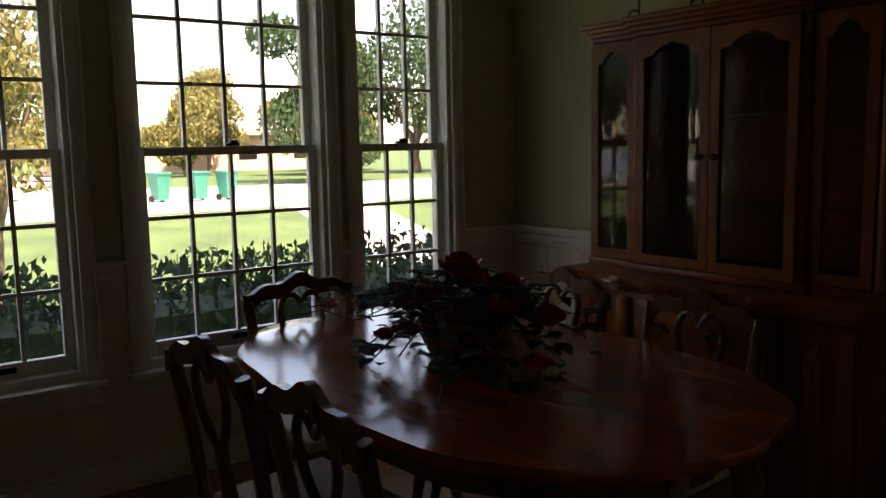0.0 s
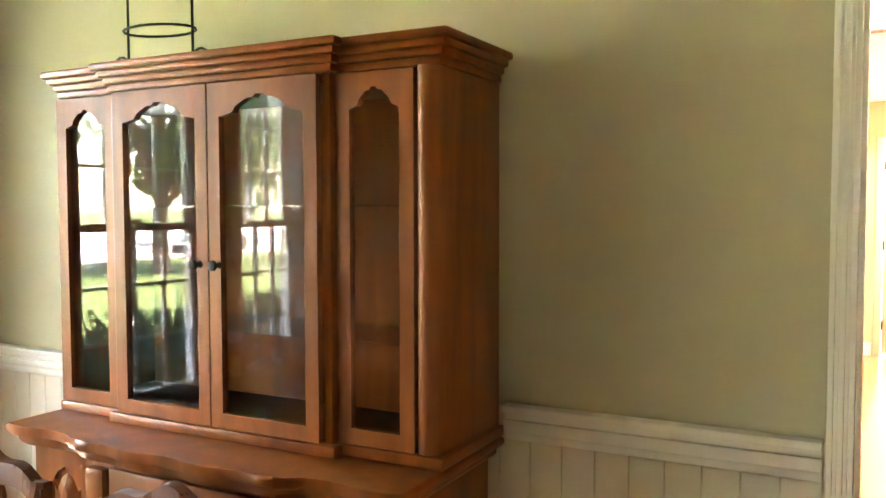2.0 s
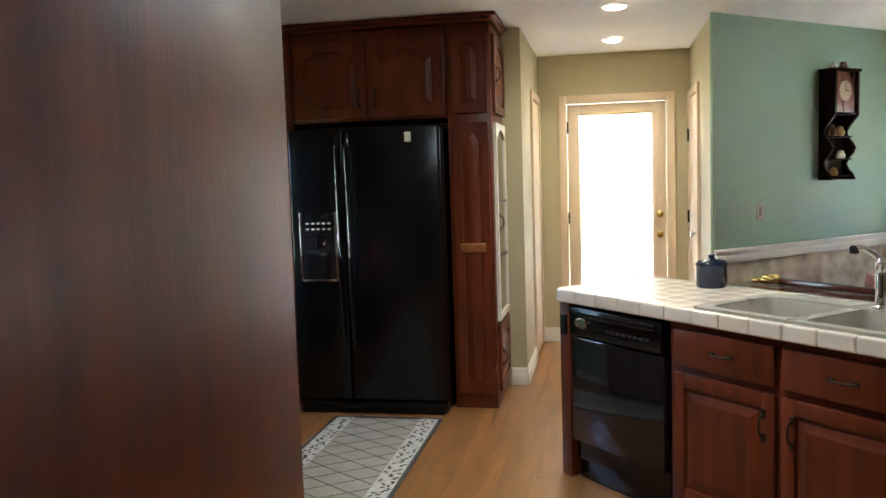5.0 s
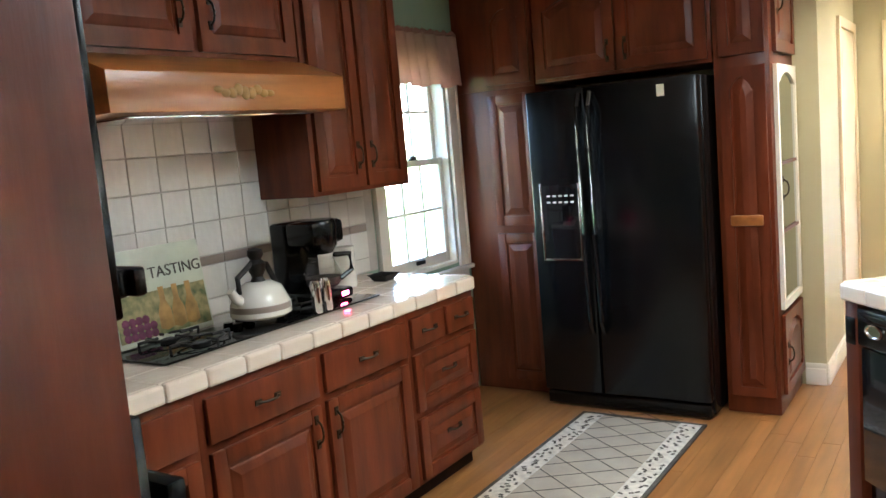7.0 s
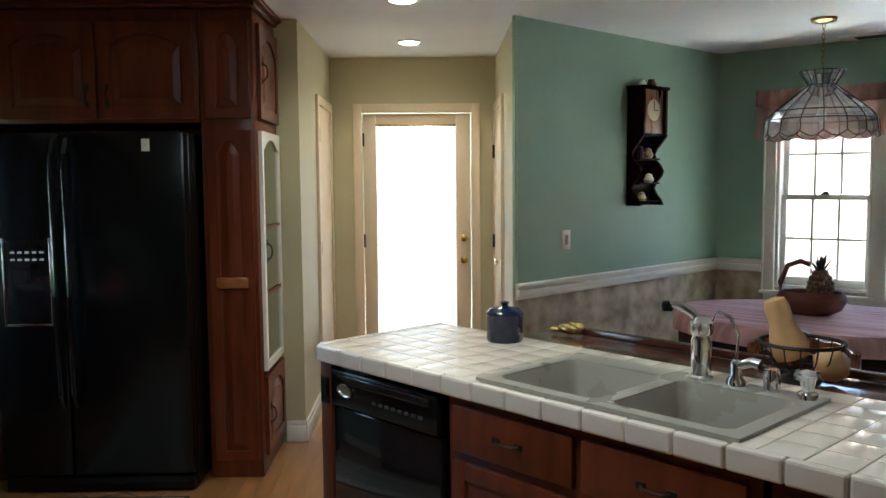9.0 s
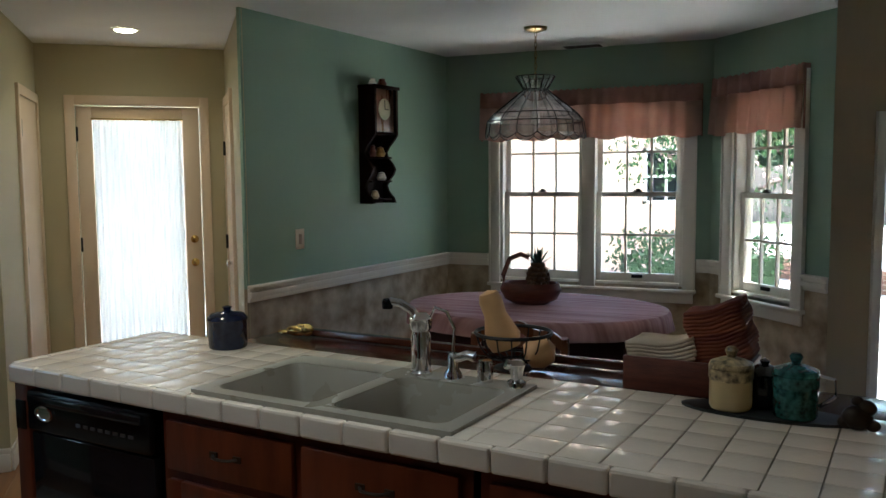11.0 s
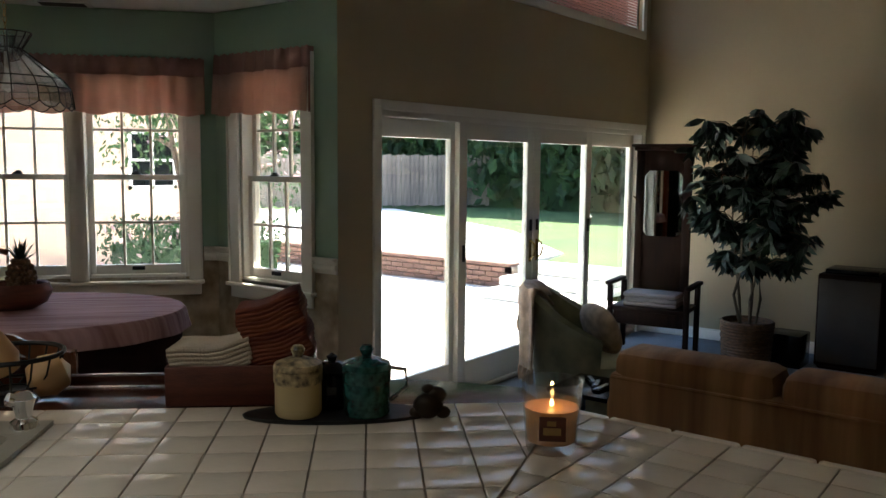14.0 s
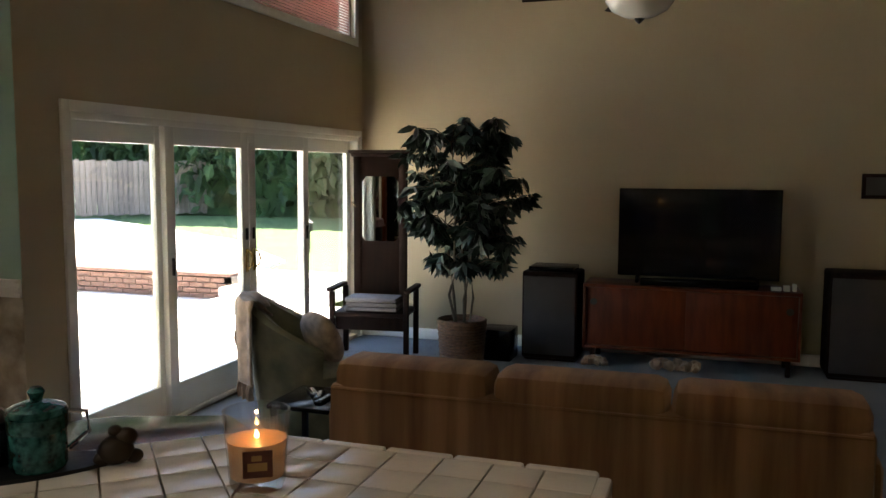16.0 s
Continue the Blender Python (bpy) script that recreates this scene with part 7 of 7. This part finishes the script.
GW = between((0.985, 9.28), (2.67, 10.80))[0]
cl = empty("wall_clock_shelf", GW @ pose(1.23, 0, 0), "dark wooden clock shelf with small ornaments", "clock")
bm = bmesh.new()
for x in (-0.14, 0.118):
    n = 20
    pr = []
    for k in range(n + 1):
        z = 1.36 + 0.76 * k / n
        dd = 0.13 if z > 1.80 else 0.075 + 0.035 * math.cos((z - 1.36) * 28)
        pr.append((dd, z))
    a = [bm.verts.new((x, -d_, z)) for d_, z in pr] + [bm.verts.new((x, -0.001, 2.12)), bm.verts.new((x, -0.001, 1.36))]
    b = [bm.verts.new((x + 0.022, v.co.y, v.co.z)) for v in a]
    bm.faces.new(a)
    bm.faces.new(list(reversed(b)))
    for k in range(len(a)):
        bm.faces.new((a[k], a[(k + 1) % len(a)], b[(k + 1) % len(a)], b[k]))
bmesh.ops.recalc_face_normals(bm, faces=bm.faces)
shape("sides", bm, M_HALLTREE, cl)
boxes("case", M_HALLTREE, [(-0.118, 0.118, -0.012, -0.001, 1.36, 2.12), (-0.118, 0.118, -0.12, -0.012, 1.82, 1.835), (-0.15, 0.15, -0.14, -0.001, 2.12, 2.14), (-0.118, 0.118, -0.09, -0.012, 1.66, 1.672), (-0.118, 0.118, -0.09, -0.012, 1.50, 1.512), (-0.118, 0.118, -0.085, -0.012, 1.38, 1.39)], cl, 0.002)
boxes("clock_case", M_CHAIR, [(-0.115, 0.115, -0.11, -0.013, 1.837, 2.118)], cl, 0.004)
lathe("dial", M_CLOCKFACE, [(0.07, 0), (0.07, 0.004), (0, 0.004)], cl, 32, at=pose(0, -0.111, 1.985, 90))
boxes("clock_hand", M_INK, [(-0.003, 0.003, -0.118, -0.116, 1.985, 2.045), (0.0, 0.045, -0.118, -0.116, 1.982, 1.988)], cl)
for x, z, c, m_, hh in ((-0.05, 2.14, 0.03, M_ENAMEL, 0.05), (0.06, 2.14, 0.035, M_CHAIR, 0.06), (0.03, 1.672, 0.035, M_STRAW, 0.07), (-0.06, 1.672, 0.025, M_BASKETWOOD, 0.08), (0.04, 1.512, 0.035, M_PLATE, 0.06), (-0.04, 1.39, 0.03, M_CREAM, 0.06)):
    ob = lathe("trinket", m_, [(c * 0.7, 0.0), (c, hh * 0.3), (c * 0.6, hh * 0.75), (c * 0.7, hh * 0.85), (0, hh)], None, 14, at=GW @ pose(1.23 + x, -0.055, z + 0.001))
    tagged(ob, "small ceramic trinket on the clock shelf", "ornament", "trinkets on the clock shelf")
sw = empty("light_switch", GW @ pose(0.46, 0, 1.17), "white wall light switch plate", "switch")
boxes("plate", M_PLATE, [(-0.04, 0.04, -0.006, -0.001, -0.06, 0.06)], sw, 0.003)
boxes("rocker", M_TAUPE, [(-0.014, 0.014, -0.010, -0.0065, -0.03, 0.03)], sw, 0.002)

# ---------------------------------------------------------------- family room
def sofa():
    s = empty("sofa", pose(4.25, 5.53, FZ), "rust striped three-cushion sofa", "sofa")
    boxes("frame", M_SOFA, [(-0.02, 0.86, -1.14, 1.14, 0.06, 0.40), (-0.05, 0.14, -1.14, 1.14, 0.06, 0.72)], s, 0.035)
    for y in (-1.18, 1.0):
        boxes("arm", M_SOFA, [(0.0, 0.88, y, y + 0.18, 0.06, 0.60)], s, 0.05)
    for k in range(3):
        y = -1.13 + k * 0.755
        boxes("back_cushion", M_SOFA, [(-0.04, 0.24, y, y + 0.745, 0.60, 0.825)], s, 0.06)
        boxes("seat_cushion", M_SOFA, [(0.24, 0.9, y + 0.06 - 0.03 * k, y + 0.70, 0.40, 0.53)], s, 0.04)
    for y in (-1.05, 1.05):
        for x in (0.03, 0.8):
            lathe("foot", M_HALLTREE, [(0.03, 0.002), (0.035, 0.06)], s, 10, (x, y, 0))
    tube("piping", M_SOFA, [(-0.052, -1.12, 0.70), (-0.052, 1.12, 0.70)], 0.008, s, 6)


sofa()


def armchair():
    c = empty("armchair", pose(5.40, 7.43, FZ, 0, 0, -65) @ Matrix.Diagonal((0.88, 0.88, 0.98, 1)), "green velvet barrel armchair with a throw", "armchair")
    # faces +x
    bm = bmesh.new()
    n = 36
    rings = []
    for z, k_out in ((0.12, 0.80), (0.45, 0.93), (0.78, 1.0), (0.86, 1.06), (0.90, 1.0), (0.86, 0.82), (0.72, 0.76), (0.42, 0.74)):
        ring = []
        for i in range(n + 1):
            a = math.radians(70) + math.radians(220) * i / n
            fall = max(0.0, abs(i / n - 0.5) * 2 - 0.35) / 0.65
            zz = z if z < 0.5 else 0.42 + (z - 0.42) * (1 - 0.52 * fall)
            ring.append(bm.verts.new((0.40 * k_out * math.cos(a) + 0.02, 0.42 * k_out * math.sin(a), zz)))
        rings.append(ring)
    for a, b in zip(rings, rings[1:]):
        for i in range(n):
            bm.faces.new((a[i], a[i + 1], b[i + 1], b[i]))
    for i in (0, n):
        bm.faces.new([r[i] for r in rings] if i else [r[i] for r in reversed(rings)])
    bmesh.ops.recalc_face_normals(bm, faces=bm.faces)
    shape("barrel_back", bm, M_VELVET, c, True)
    lathe("base", M_VELVET, [(0.30, 0.07), (0.34, 0.12), (0.34, 0.36), (0.30, 0.38), (0, 0.38)], c, 28, (0.06, 0, 0))
    lathe("seat_cushion", M_VELVET, [(0.28, 0.38), (0.33, 0.41), (0.33, 0.46), (0.28, 0.50), (0, 0.51)], c, 28, (0.08, 0, 0))
    for x, y in ((0.3, 0.2), (0.3, -0.2), (-0.16, 0.2), (-0.16, -0.2)):
        lathe("foot", M_HALLTREE, [(0.02, 0.002), (0.03, 0.08)], c, 10, (x, y, 0))
    return c


armchair()
bm = bmesh.new()
ac = pose(5.40, 7.43, FZ, 0, 0, -65) @ Matrix.Diagonal((0.88, 0.88, 0.98, 1))
rows = []
for j in range(13):
    v = j / 12
    row = []
    for i in range(15):
        u = i / 14
        a = math.radians(150 + 75 * u)
        if v < 0.45:
            r, z = 0.30 + 0.16 * v / 0.45, 0.84 + 0.09 * math.sin(v / 0.45 * math.pi / 2)
        else:
            r, z = 0.46 + 0.015 * math.sin(u * 20), 0.93 - (v - 0.45) / 0.55 * (0.50 if u > 0.45 else 0.20)
        row.append(bm.verts.new(ac @ Vector((r * math.cos(a) + 0.02, r * 1.04 * math.sin(a), z + 0.008 * math.sin(u * 17 + v * 9)))))
    rows.append(row)
for a, b in zip(rows, rows[1:]):
    for i in range(14):
        bm.faces.new((a[i], a[i + 1], b[i + 1], b[i]))
for i in range(6, 14):
    p = rows[-1][i].co
    for d in (-0.012, 0.006, 0.02):
        add_tube(bm, [p + Vector((d, 0, 0)), p + Vector((d, 0.01, -0.05)), p + Vector((d * 1.2, 0, -0.10))], 0.004, 5)
th = shape("throw_blanket", bm, M_THROW, smooth=True)
th.modifiers.new("thick", "SOLIDIFY").thickness = 0.012
tagged(th, "cream woven throw with fringe over the armchair back", "blanket")
bm = bmesh.new()
bmesh.ops.create_uvsphere(bm, u_segments=20, v_segments=14, radius=1)
for v in bm.verts:
    f = max(abs(v.co.x), abs(v.co.y), 0.2)
    v.co = Vector((0.21 * v.co.x / (0.72 + 0.28 * f), 0.21 * v.co.y / (0.72 + 0.28 * f), 0.075 * v.co.z))
pw_ = shape("cushion", bm, M_THROW, smooth=True, at=pose(5.47, 7.33, FZ + 0.64, 66, 0, 60) @ Matrix.Diagonal((0.85, 0.85, 1, 1)))
tagged(pw_, "cream throw pillow leaning in the armchair", "pillow")
st = empty("side_table", pose(4.72, 6.98, FZ), "small black side table with remotes", "side table")
boxes("top", M_BLACK, [(-0.2, 0.2, -0.2, 0.2, 0.46, 0.485)], st, 0.004)
for x in (-0.17, 0.17):
    for y in (-0.17, 0.17):
        boxes("leg", M_BLACK, [(x - 0.015, x + 0.015, y - 0.015, y + 0.015, 0.002, 0.46)], st, 0.002)
for k in range(3):
    rm = boxes("remote_control", M_BLACK, [(-0.09, 0.09, -0.022, 0.022, 0, 0.018)], None, 0.005, pose(4.68 + 0.05 * k, 6.92 + 0.06 * k, FZ + 0.486, 0, 0, 20 * k))
    boxes("keys", M_PLATE, [(-0.06 + 0.02 * i, -0.05 + 0.02 * i, -0.01, 0.01, 0.0185, 0.0195) for i in range(6)], rm)
    tagged(rm, "black remote control with pale keys", "remote control", "remotes on the side table")


def hall_tree():
    h = empty("hall_tree", pose(7.86, 7.92, FZ, 0, 0, -82), "dark oak hall tree with mirror and bench seat", "hall tree")
    # faces -y
    boxes("back", M_HALLTREE, [(-0.25, 0.25, 0.0, 0.03, 0.45, 1.84), (-0.25, -0.18, -0.012, 0.0, 0.45, 1.84), (0.18, 0.25, -0.012, 0.0, 0.45, 1.84)], h, 0.004)
    boxes("cornice", M_HALLTREE, [(-0.29, 0.29, -0.05, 0.04, 1.84, 1.87), (-0.27, 0.27, -0.03, 0.035, 1.81, 1.84)], h, 0.006)
    bm = bmesh.new()
    pts = [(-0.14, 1.04), (0.14, 1.04), (0.17, 1.08), (0.17, 1.58), (0.13, 1.63), (-0.13, 1.63), (-0.17, 1.58), (-0.17, 1.08)]
    a = [bm.verts.new((x, -0.006, z)) for x, z in pts]
    bm.faces.new(a)
    shape("mirror", bm, M_MIRROR, h).modifiers.new("thick", "SOLIDIFY").thickness = 0.004
    boxes("seat", M_HALLTREE, [(-0.33, 0.33, -0.42, 0.03, 0.40, 0.44), (-0.31, 0.31, -0.40, -0.37, 0.28, 0.40)], h, 0.006)
    for s in (-1, 1):
        boxes("arm", M_HALLTREE, [(s * 0.35 - 0.03, s * 0.35 + 0.03, -0.44, 0.03, 0.62, 0.655)], h, 0.012)
        boxes("leg", M_HALLTREE, [(s * 0.335 - 0.022, s * 0.335 + 0.022, -0.43, -0.385, 0.002, 0.62)], h, 0.004)
        boxes("leg", M_HALLTREE, [(s * 0.335 - 0.022, s * 0.335 + 0.022, -0.02, 0.03, 0.002, 0.62)], h, 0.004)
        for z in (1.35,):
            tube("hook", M_BRASS, [(s * 0.215, -0.012, z), (s * 0.215, -0.06, z + 0.01), (s * 0.25, -0.08, z + 0.05)], 0.006, h, 6)


hall_tree()
bk = boxes("folded_blanket", M_CURTAIN, [(-0.24, 0.24, -0.17, 0.13, 0.0, 0.04), (-0.23, 0.24, -0.16, 0.13, 0.04, 0.08), (-0.24, 0.23, -0.165, 0.12, 0.08, 0.12)], None, 0.018, pose(7.66, 7.89, FZ + 0.442, 0, 0, -82))
tagged(bk, "folded pale patterned blanket on the bench", "blanket")


def ficus():
    p = empty("potted_plant", pose(7.53, 7.03, FZ), "tall leafy indoor tree in a wicker basket", "plant")
    bm = bmesh.new()
    add_lathe(bm, [(0.16, 0.004), (0.175, 0.02), (0.205, 0.40), (0.215, 0.42), (0.20, 0.43), (0.18, 0.38), (0.0, 0.37)], 28)
    for j in range(16):
        z = 0.03 + j * 0.025
        r = 0.178 + 0.03 * j / 16
        add_tube(bm, [((r + 0.005 * math.cos(k * math.pi + j * math.pi)) * math.cos(k * 0.2244), (r + 0.005 * math.cos(k * math.pi + j * math.pi)) * math.sin(k * 0.2244), z) for k in range(29)], 0.009, 5)
    shape("basket", bm, M_WICKER, p, True)
    rng = random.Random(77)
    sb, lb = bmesh.new(), bmesh.new()
    tips = []
    for s in range(5):
        a = s * 1.26
        q = [Vector((0.06 * math.cos(a), 0.06 * math.sin(a), 0.37))]
        for k in range(1, 7):
            q.append(Vector((0.06 * math.cos(a) + rng.gauss(0, 0.025) + 0.045 * k * math.cos(a + 0.6) * 0.7, 0.06 * math.sin(a) + rng.gauss(0, 0.025) + 0.045 * k * math.sin(a + 0.6) * 0.7, 0.37 + k * rng.uniform(0.23, 0.28))))
        add_tube(sb, q, 0.013, 7, 0.4)
        for k in range(2, 7):
            for _ in range(5):
                b = rng.uniform(0, 6.28)
                ln = rng.uniform(0.16, 0.42) * (0.8 if k < 3 else 1)
                e = q[k] + Vector((ln * math.cos(b), ln * math.sin(b), rng.uniform(-0.02, 0.16)))
                add_tube(sb, [q[k], q[k].lerp(e, 0.5) + Vector((0, 0, 0.05)), e], 0.005, 5, 0.4)
                tips.append((q[k], e))
    for a, e in tips:
        if 0.80 < e.z < 0.92:
            continue
        for _ in range(34):
            c = a.lerp(e, rng.uniform(0.35, 1.1))
            d = Vector((rng.gauss(0, 0.8), rng.gauss(0, 0.8), rng.uniform(-1.5, -0.1))).normalized()
            s = rng.uniform(0.10, 0.17)
            side = d.cross(Vector((rng.gauss(0, 1), rng.gauss(0, 1), 0.3))).normalized() * s * 0.17
            up = side.cross(d).normalized()
            rws = []
            for u, wd, lift in ((0, 0.1, 0), (0.35, 1, 0.05), (0.7, 0.75, 0.03), (1.0, 0.04, -0.06)):
                m0 = c + d * s * u + up * s * lift
                rws.append((lb.verts.new(m0 - side * wd), lb.verts.new(m0 + side * wd)))
            for r0, r1 in zip(rws, rws[1:]):
                lb.faces.new((r0[0], r0[1], r1[1], r1[0]))
    shape("stems", sb, M_STEM, p, True)
    tagged(shape("leaves", lb, M_LEAF, p), kind="stuff")


ficus()


def speaker(m, w, d, h, label):
    s = empty("floor_speaker", m, label, "speaker", "speakers beside the television")
    boxes("cabinet", M_HALLTREE, [(0, d, -w / 2, w / 2, 0.02, h), (0.02, d - 0.02, -w / 2 + 0.02, w / 2 - 0.02, 0.002, 0.02)], s, 0.02)
    boxes("grille", M_INK, [(-0.02, -0.001, -w / 2 + 0.02, w / 2 - 0.02, 0.06, h - 0.04)], s, 0.008)
    return s


speaker(pose(8.02, 6.37, FZ), 0.50, 0.40, 0.80, "tall black floor-standing loudspeaker on the carpet")
speaker(pose(8.12, 3.82, FZ), 0.56, 0.40, 0.88, "tall black floor-standing loudspeaker on the carpet")
bx1 = boxes("component_box", M_BLACK, [(0, 0.3, -0.14, 0.14, 0.002, 0.28)], None, 0.01, pose(7.85, 6.82, FZ))
tagged(bx1, "small black electronics box on the carpet", "speaker")
pl = boxes("folded_player", M_BLACK, [(0, 0.34, -0.2, 0.2, 0, 0.04)], None, 0.008, pose(8.05, 6.37, FZ + 0.801))
tagged(pl, "flat black player on the loudspeaker", "electronics")
cs = empty("media_console", pose(8.05, 5.19, FZ), "reddish wood media console with sliding doors", "media console")
boxes("body", M_CHERRY, [(0, 0.44, -0.89, 0.89, 0.68, 0.71), (0, 0.44, -0.89, -0.865, 0.14, 0.68), (0, 0.44, 0.865, 0.89, 0.14, 0.68), (0.42, 0.44, -0.865, 0.865, 0.14, 0.68), (0, 0.42, -0.865, 0.865, 0.14, 0.165)], cs, 0.004)
boxes("door", M_CHERRY, [(0.012, 0.03, -0.86, 0.02, 0.17, 0.675)], cs, 0.003)
boxes("door", M_CHERRY, [(0.034, 0.052, -0.02, 0.86, 0.17, 0.675)], cs, 0.003)
for y in (-0.8, 0.8):
    lathe("finger_pull", M_INK, [(0.03, 0), (0.03, 0.003), (0, 0.003)], cs, 16, at=pose(0.012 if y < 0 else 0.034, y, 0.55, 0, -90, 0))
for y in (-0.8, 0.8):
    for x in (0.04, 0.40):
        boxes("leg", M_HALLTREE, [(x - 0.02, x + 0.02, y - 0.02, y + 0.02, 0.002, 0.14)], cs, 0.003)
tv = empty("television", pose(8.33, 5.14, 0), "large black flat-screen television", "television")
boxes("panel", M_BLACKGLOSS, [(0.0, 0.012, -0.665, 0.665, 0.60, 1.35)], tv)
boxes("bezel", M_BLACK, [(-0.006, 0.04, -0.675, -0.665, 0.585, 1.36), (-0.006, 0.04, 0.665, 0.675, 0.585, 1.36), (-0.006, 0.04, -0.665, 0.665, 1.35, 1.36), (-0.006, 0.04, -0.665, 0.665, 0.585, 0.60), (0.0125, 0.04, -0.665, 0.665, 0.60, 1.35)], tv)
for y in (-0.5, 0.5):
    boxes("foot", M_BLACK, [(-0.08, 0.10, y - 0.015, y + 0.015, 0.531, 0.585)], tv, 0.003)
sb_ = boxes("soundbar", M_BLACK, [(0, 0.08, -0.48, 0.48, 0, 0.06)], None, 0.01, pose(8.10, 5.12, 0.531))
tagged(sb_, "black soundbar below the television", "soundbar")
for y, w, h in ((4.42, 0.05, 0.045), (4.36, 0.03, 0.06), (4.5, 0.08, 0.03)):
    ob = boxes("small_box", M_PLATE, [(0, 0.06, -w / 2, w / 2, 0, h)], None, 0.004, pose(8.12, y, 0.531))
    tagged(ob, "small white box on the media console", "box", "small boxes on the console")
pf = empty("picture_frame", pose(8.56, 3.62, 0), "small dark framed wall picture", "picture")
boxes("frame", M_HALLTREE, [(-0.03, -0.002, -0.22, 0.22, 1.29, 1.32), (-0.03, -0.002, -0.22, 0.22, 1.47, 1.50), (-0.03, -0.002, -0.22, -0.19, 1.32, 1.47), (-0.03, -0.002, 0.19, 0.22, 1.32, 1.47)], pf, 0.003)
boxes("print", M_INK, [(-0.012, -0.002, -0.19, 0.19, 1.32, 1.47)], pf)
for x, y, r in ((8.0, 5.35, 0.09), (7.98, 5.18, 0.08), (8.0, 5.95, 0.07), (6.4, 4.35, 0.11)):
    bm = bmesh.new()
    rng3 = random.Random(int(x * 100 + y * 10))
    for k in range(7):
        bmesh.ops.create_icosphere(bm, subdivisions=2, radius=r * rng3.uniform(0.4, 0.65), matrix=Matrix.Translation((rng3.uniform(-r, r) * 0.6, rng3.uniform(-r, r) * 1.2, r * 0.62)))
    for v in bm.verts:
        v.co += Vector((rng3.gauss(0, 0.006), rng3.gauss(0, 0.006), rng3.gauss(0, 0.006)))
        v.co.z = max(v.co.z, 0.002)
    ob = shape("soft_toy", bm, M_THROW, smooth=True, at=pose(x, y, FZ))
    tagged(ob, "tan fuzzy soft toy lying on the carpet", "toy", "soft toys on the carpet")

fan = empty("ceiling_fan", pose(5.5, 5.43, 0), "dark ceiling fan with white bowl light", "ceiling fan")
tube("rod", M_IRON, [(0, 0, 2.62), (0, 0, 4.298)], 0.014, fan)
lathe("motor", M_IRON, [(0.06, 2.44), (0.13, 2.47), (0.14, 2.56), (0.08, 2.62), (0.02, 2.64)], fan, 24)
lathe("bowl", M_ENAMEL, [(0.0, 2.335), (0.08, 2.345), (0.15, 2.38), (0.185, 2.43), (0.175, 2.435)], fan, 28)
lathe("finial", M_IRON, [(0.0, 2.305), (0.012, 2.315), (0.03, 2.335), (0, 2.337)], fan, 12)
for k in range(5):
    t = pose(0, 0, 2.49, 0, 0, 72 * k + 18) @ pose(0, 0, 0, 10, 0, 0)
    bm = bmesh.new()
    add_box(bm, 0.12, 0.66, -0.065, 0.065, -0.005, 0.005, bevel=0.004, turn=t)
    shape("blade", bm, M_HALLTREE, fan)

# ---------------------------------------------------------------- beyond the patio doors
bwall = empty("brick_planter_wall", pose(10.2, 11.0, FZ - 0.03), "low red brick terrace wall", "brick wall")
boxes("mortar", M_GROUT, [(0.01, 0.19, 0.0, 6.0, 0.004, 0.30)], bwall)
bm = bmesh.new()
add_box(bm, 0, 0.20, 0, 0.205, 0, 0.062, bevel=0.004)
bk0 = shape("brick", bm, M_BRICK, bwall)
bk0.matrix_basis = pose(0, 0.0, 0.006)
for j in range(4):
    for i in range(28):
        if (i, j) != (0, 0):
            ob = new("brick", bk0.data)
            ob.parent = bwall
            ob.matrix_basis = pose(0, 0.215 * i + (0.107 if j % 2 else 0) - (0.1 if j % 2 and i == 27 else 0), 0.006 + 0.072 * j)
capb = boxes("coping", M_BRICK, [(-0.02, 0.22, 0, 6.0, 0.302, 0.345)], bwall, 0.006)
steps = empty("garden_steps", pose(9.3, 9.6, FZ - 0.03), "pale garden steps beside the brick wall", "steps")
for k in range(3):
    boxes("tread", M_PATIO, [(0.45 * k, 1.5, 0.0, 1.3, 0.115 * k + 0.002, 0.115 * (k + 1))], steps, 0.01)
fence = empty("fence", pose(10.0, 28.5, 0.16, 0, 0, -35), "weathered grey wooden board fence", "fence")
bm = bmesh.new()
add_box(bm, 0, 0.138, -0.01, 0.01, 0, 1.55, bevel=0.004)
pk = shape("board", bm, M_FENCE, fence)
for k in range(1, 110):
    ob = new("board", pk.data)
    ob.parent = fence
    ob.matrix_basis = pose(0.145 * k, 0.012 * (k % 2), 0.02 * ((k * 7) % 3 - 1))
boxes("rail", M_FENCE, [(0, 16, 0.03, 0.08, 0.3, 0.39), (0, 16, 0.03, 0.08, 1.15, 1.24)], fence)
ll = empty("path_light", pose(13.2, 11.4, 0.12), "small dark garden path light", "garden light")
lathe("post", M_IRON, [(0.015, 0.0), (0.015, 0.35), (0.06, 0.37), (0.06, 0.48), (0.08, 0.5), (0.0, 0.56)], ll, 10)

# oak strips of the kitchen and hall floor
bm = bmesh.new()
rng = random.Random(5)
x = -2.19
while x < 1.75:
    y = 3.93 - rng.random() * 0.8
    y1 = 9.33 if x < -0.35 else 10.85 if x < 0.9 else 9.2
    while y < y1:
        ln = rng.uniform(0.6, 1.3)
        a, b = max(y, 3.93), min(y + ln, y1)
        if b - a > 0.05:
            add_box(bm, x, x + 0.0805, a, b - 0.0015, 0.0005, 0.0035)
        y += ln
    x += 0.082
strips = shape("oak_strip", bm, M_OAK, floor)
tagged(strips, kind="stuff")
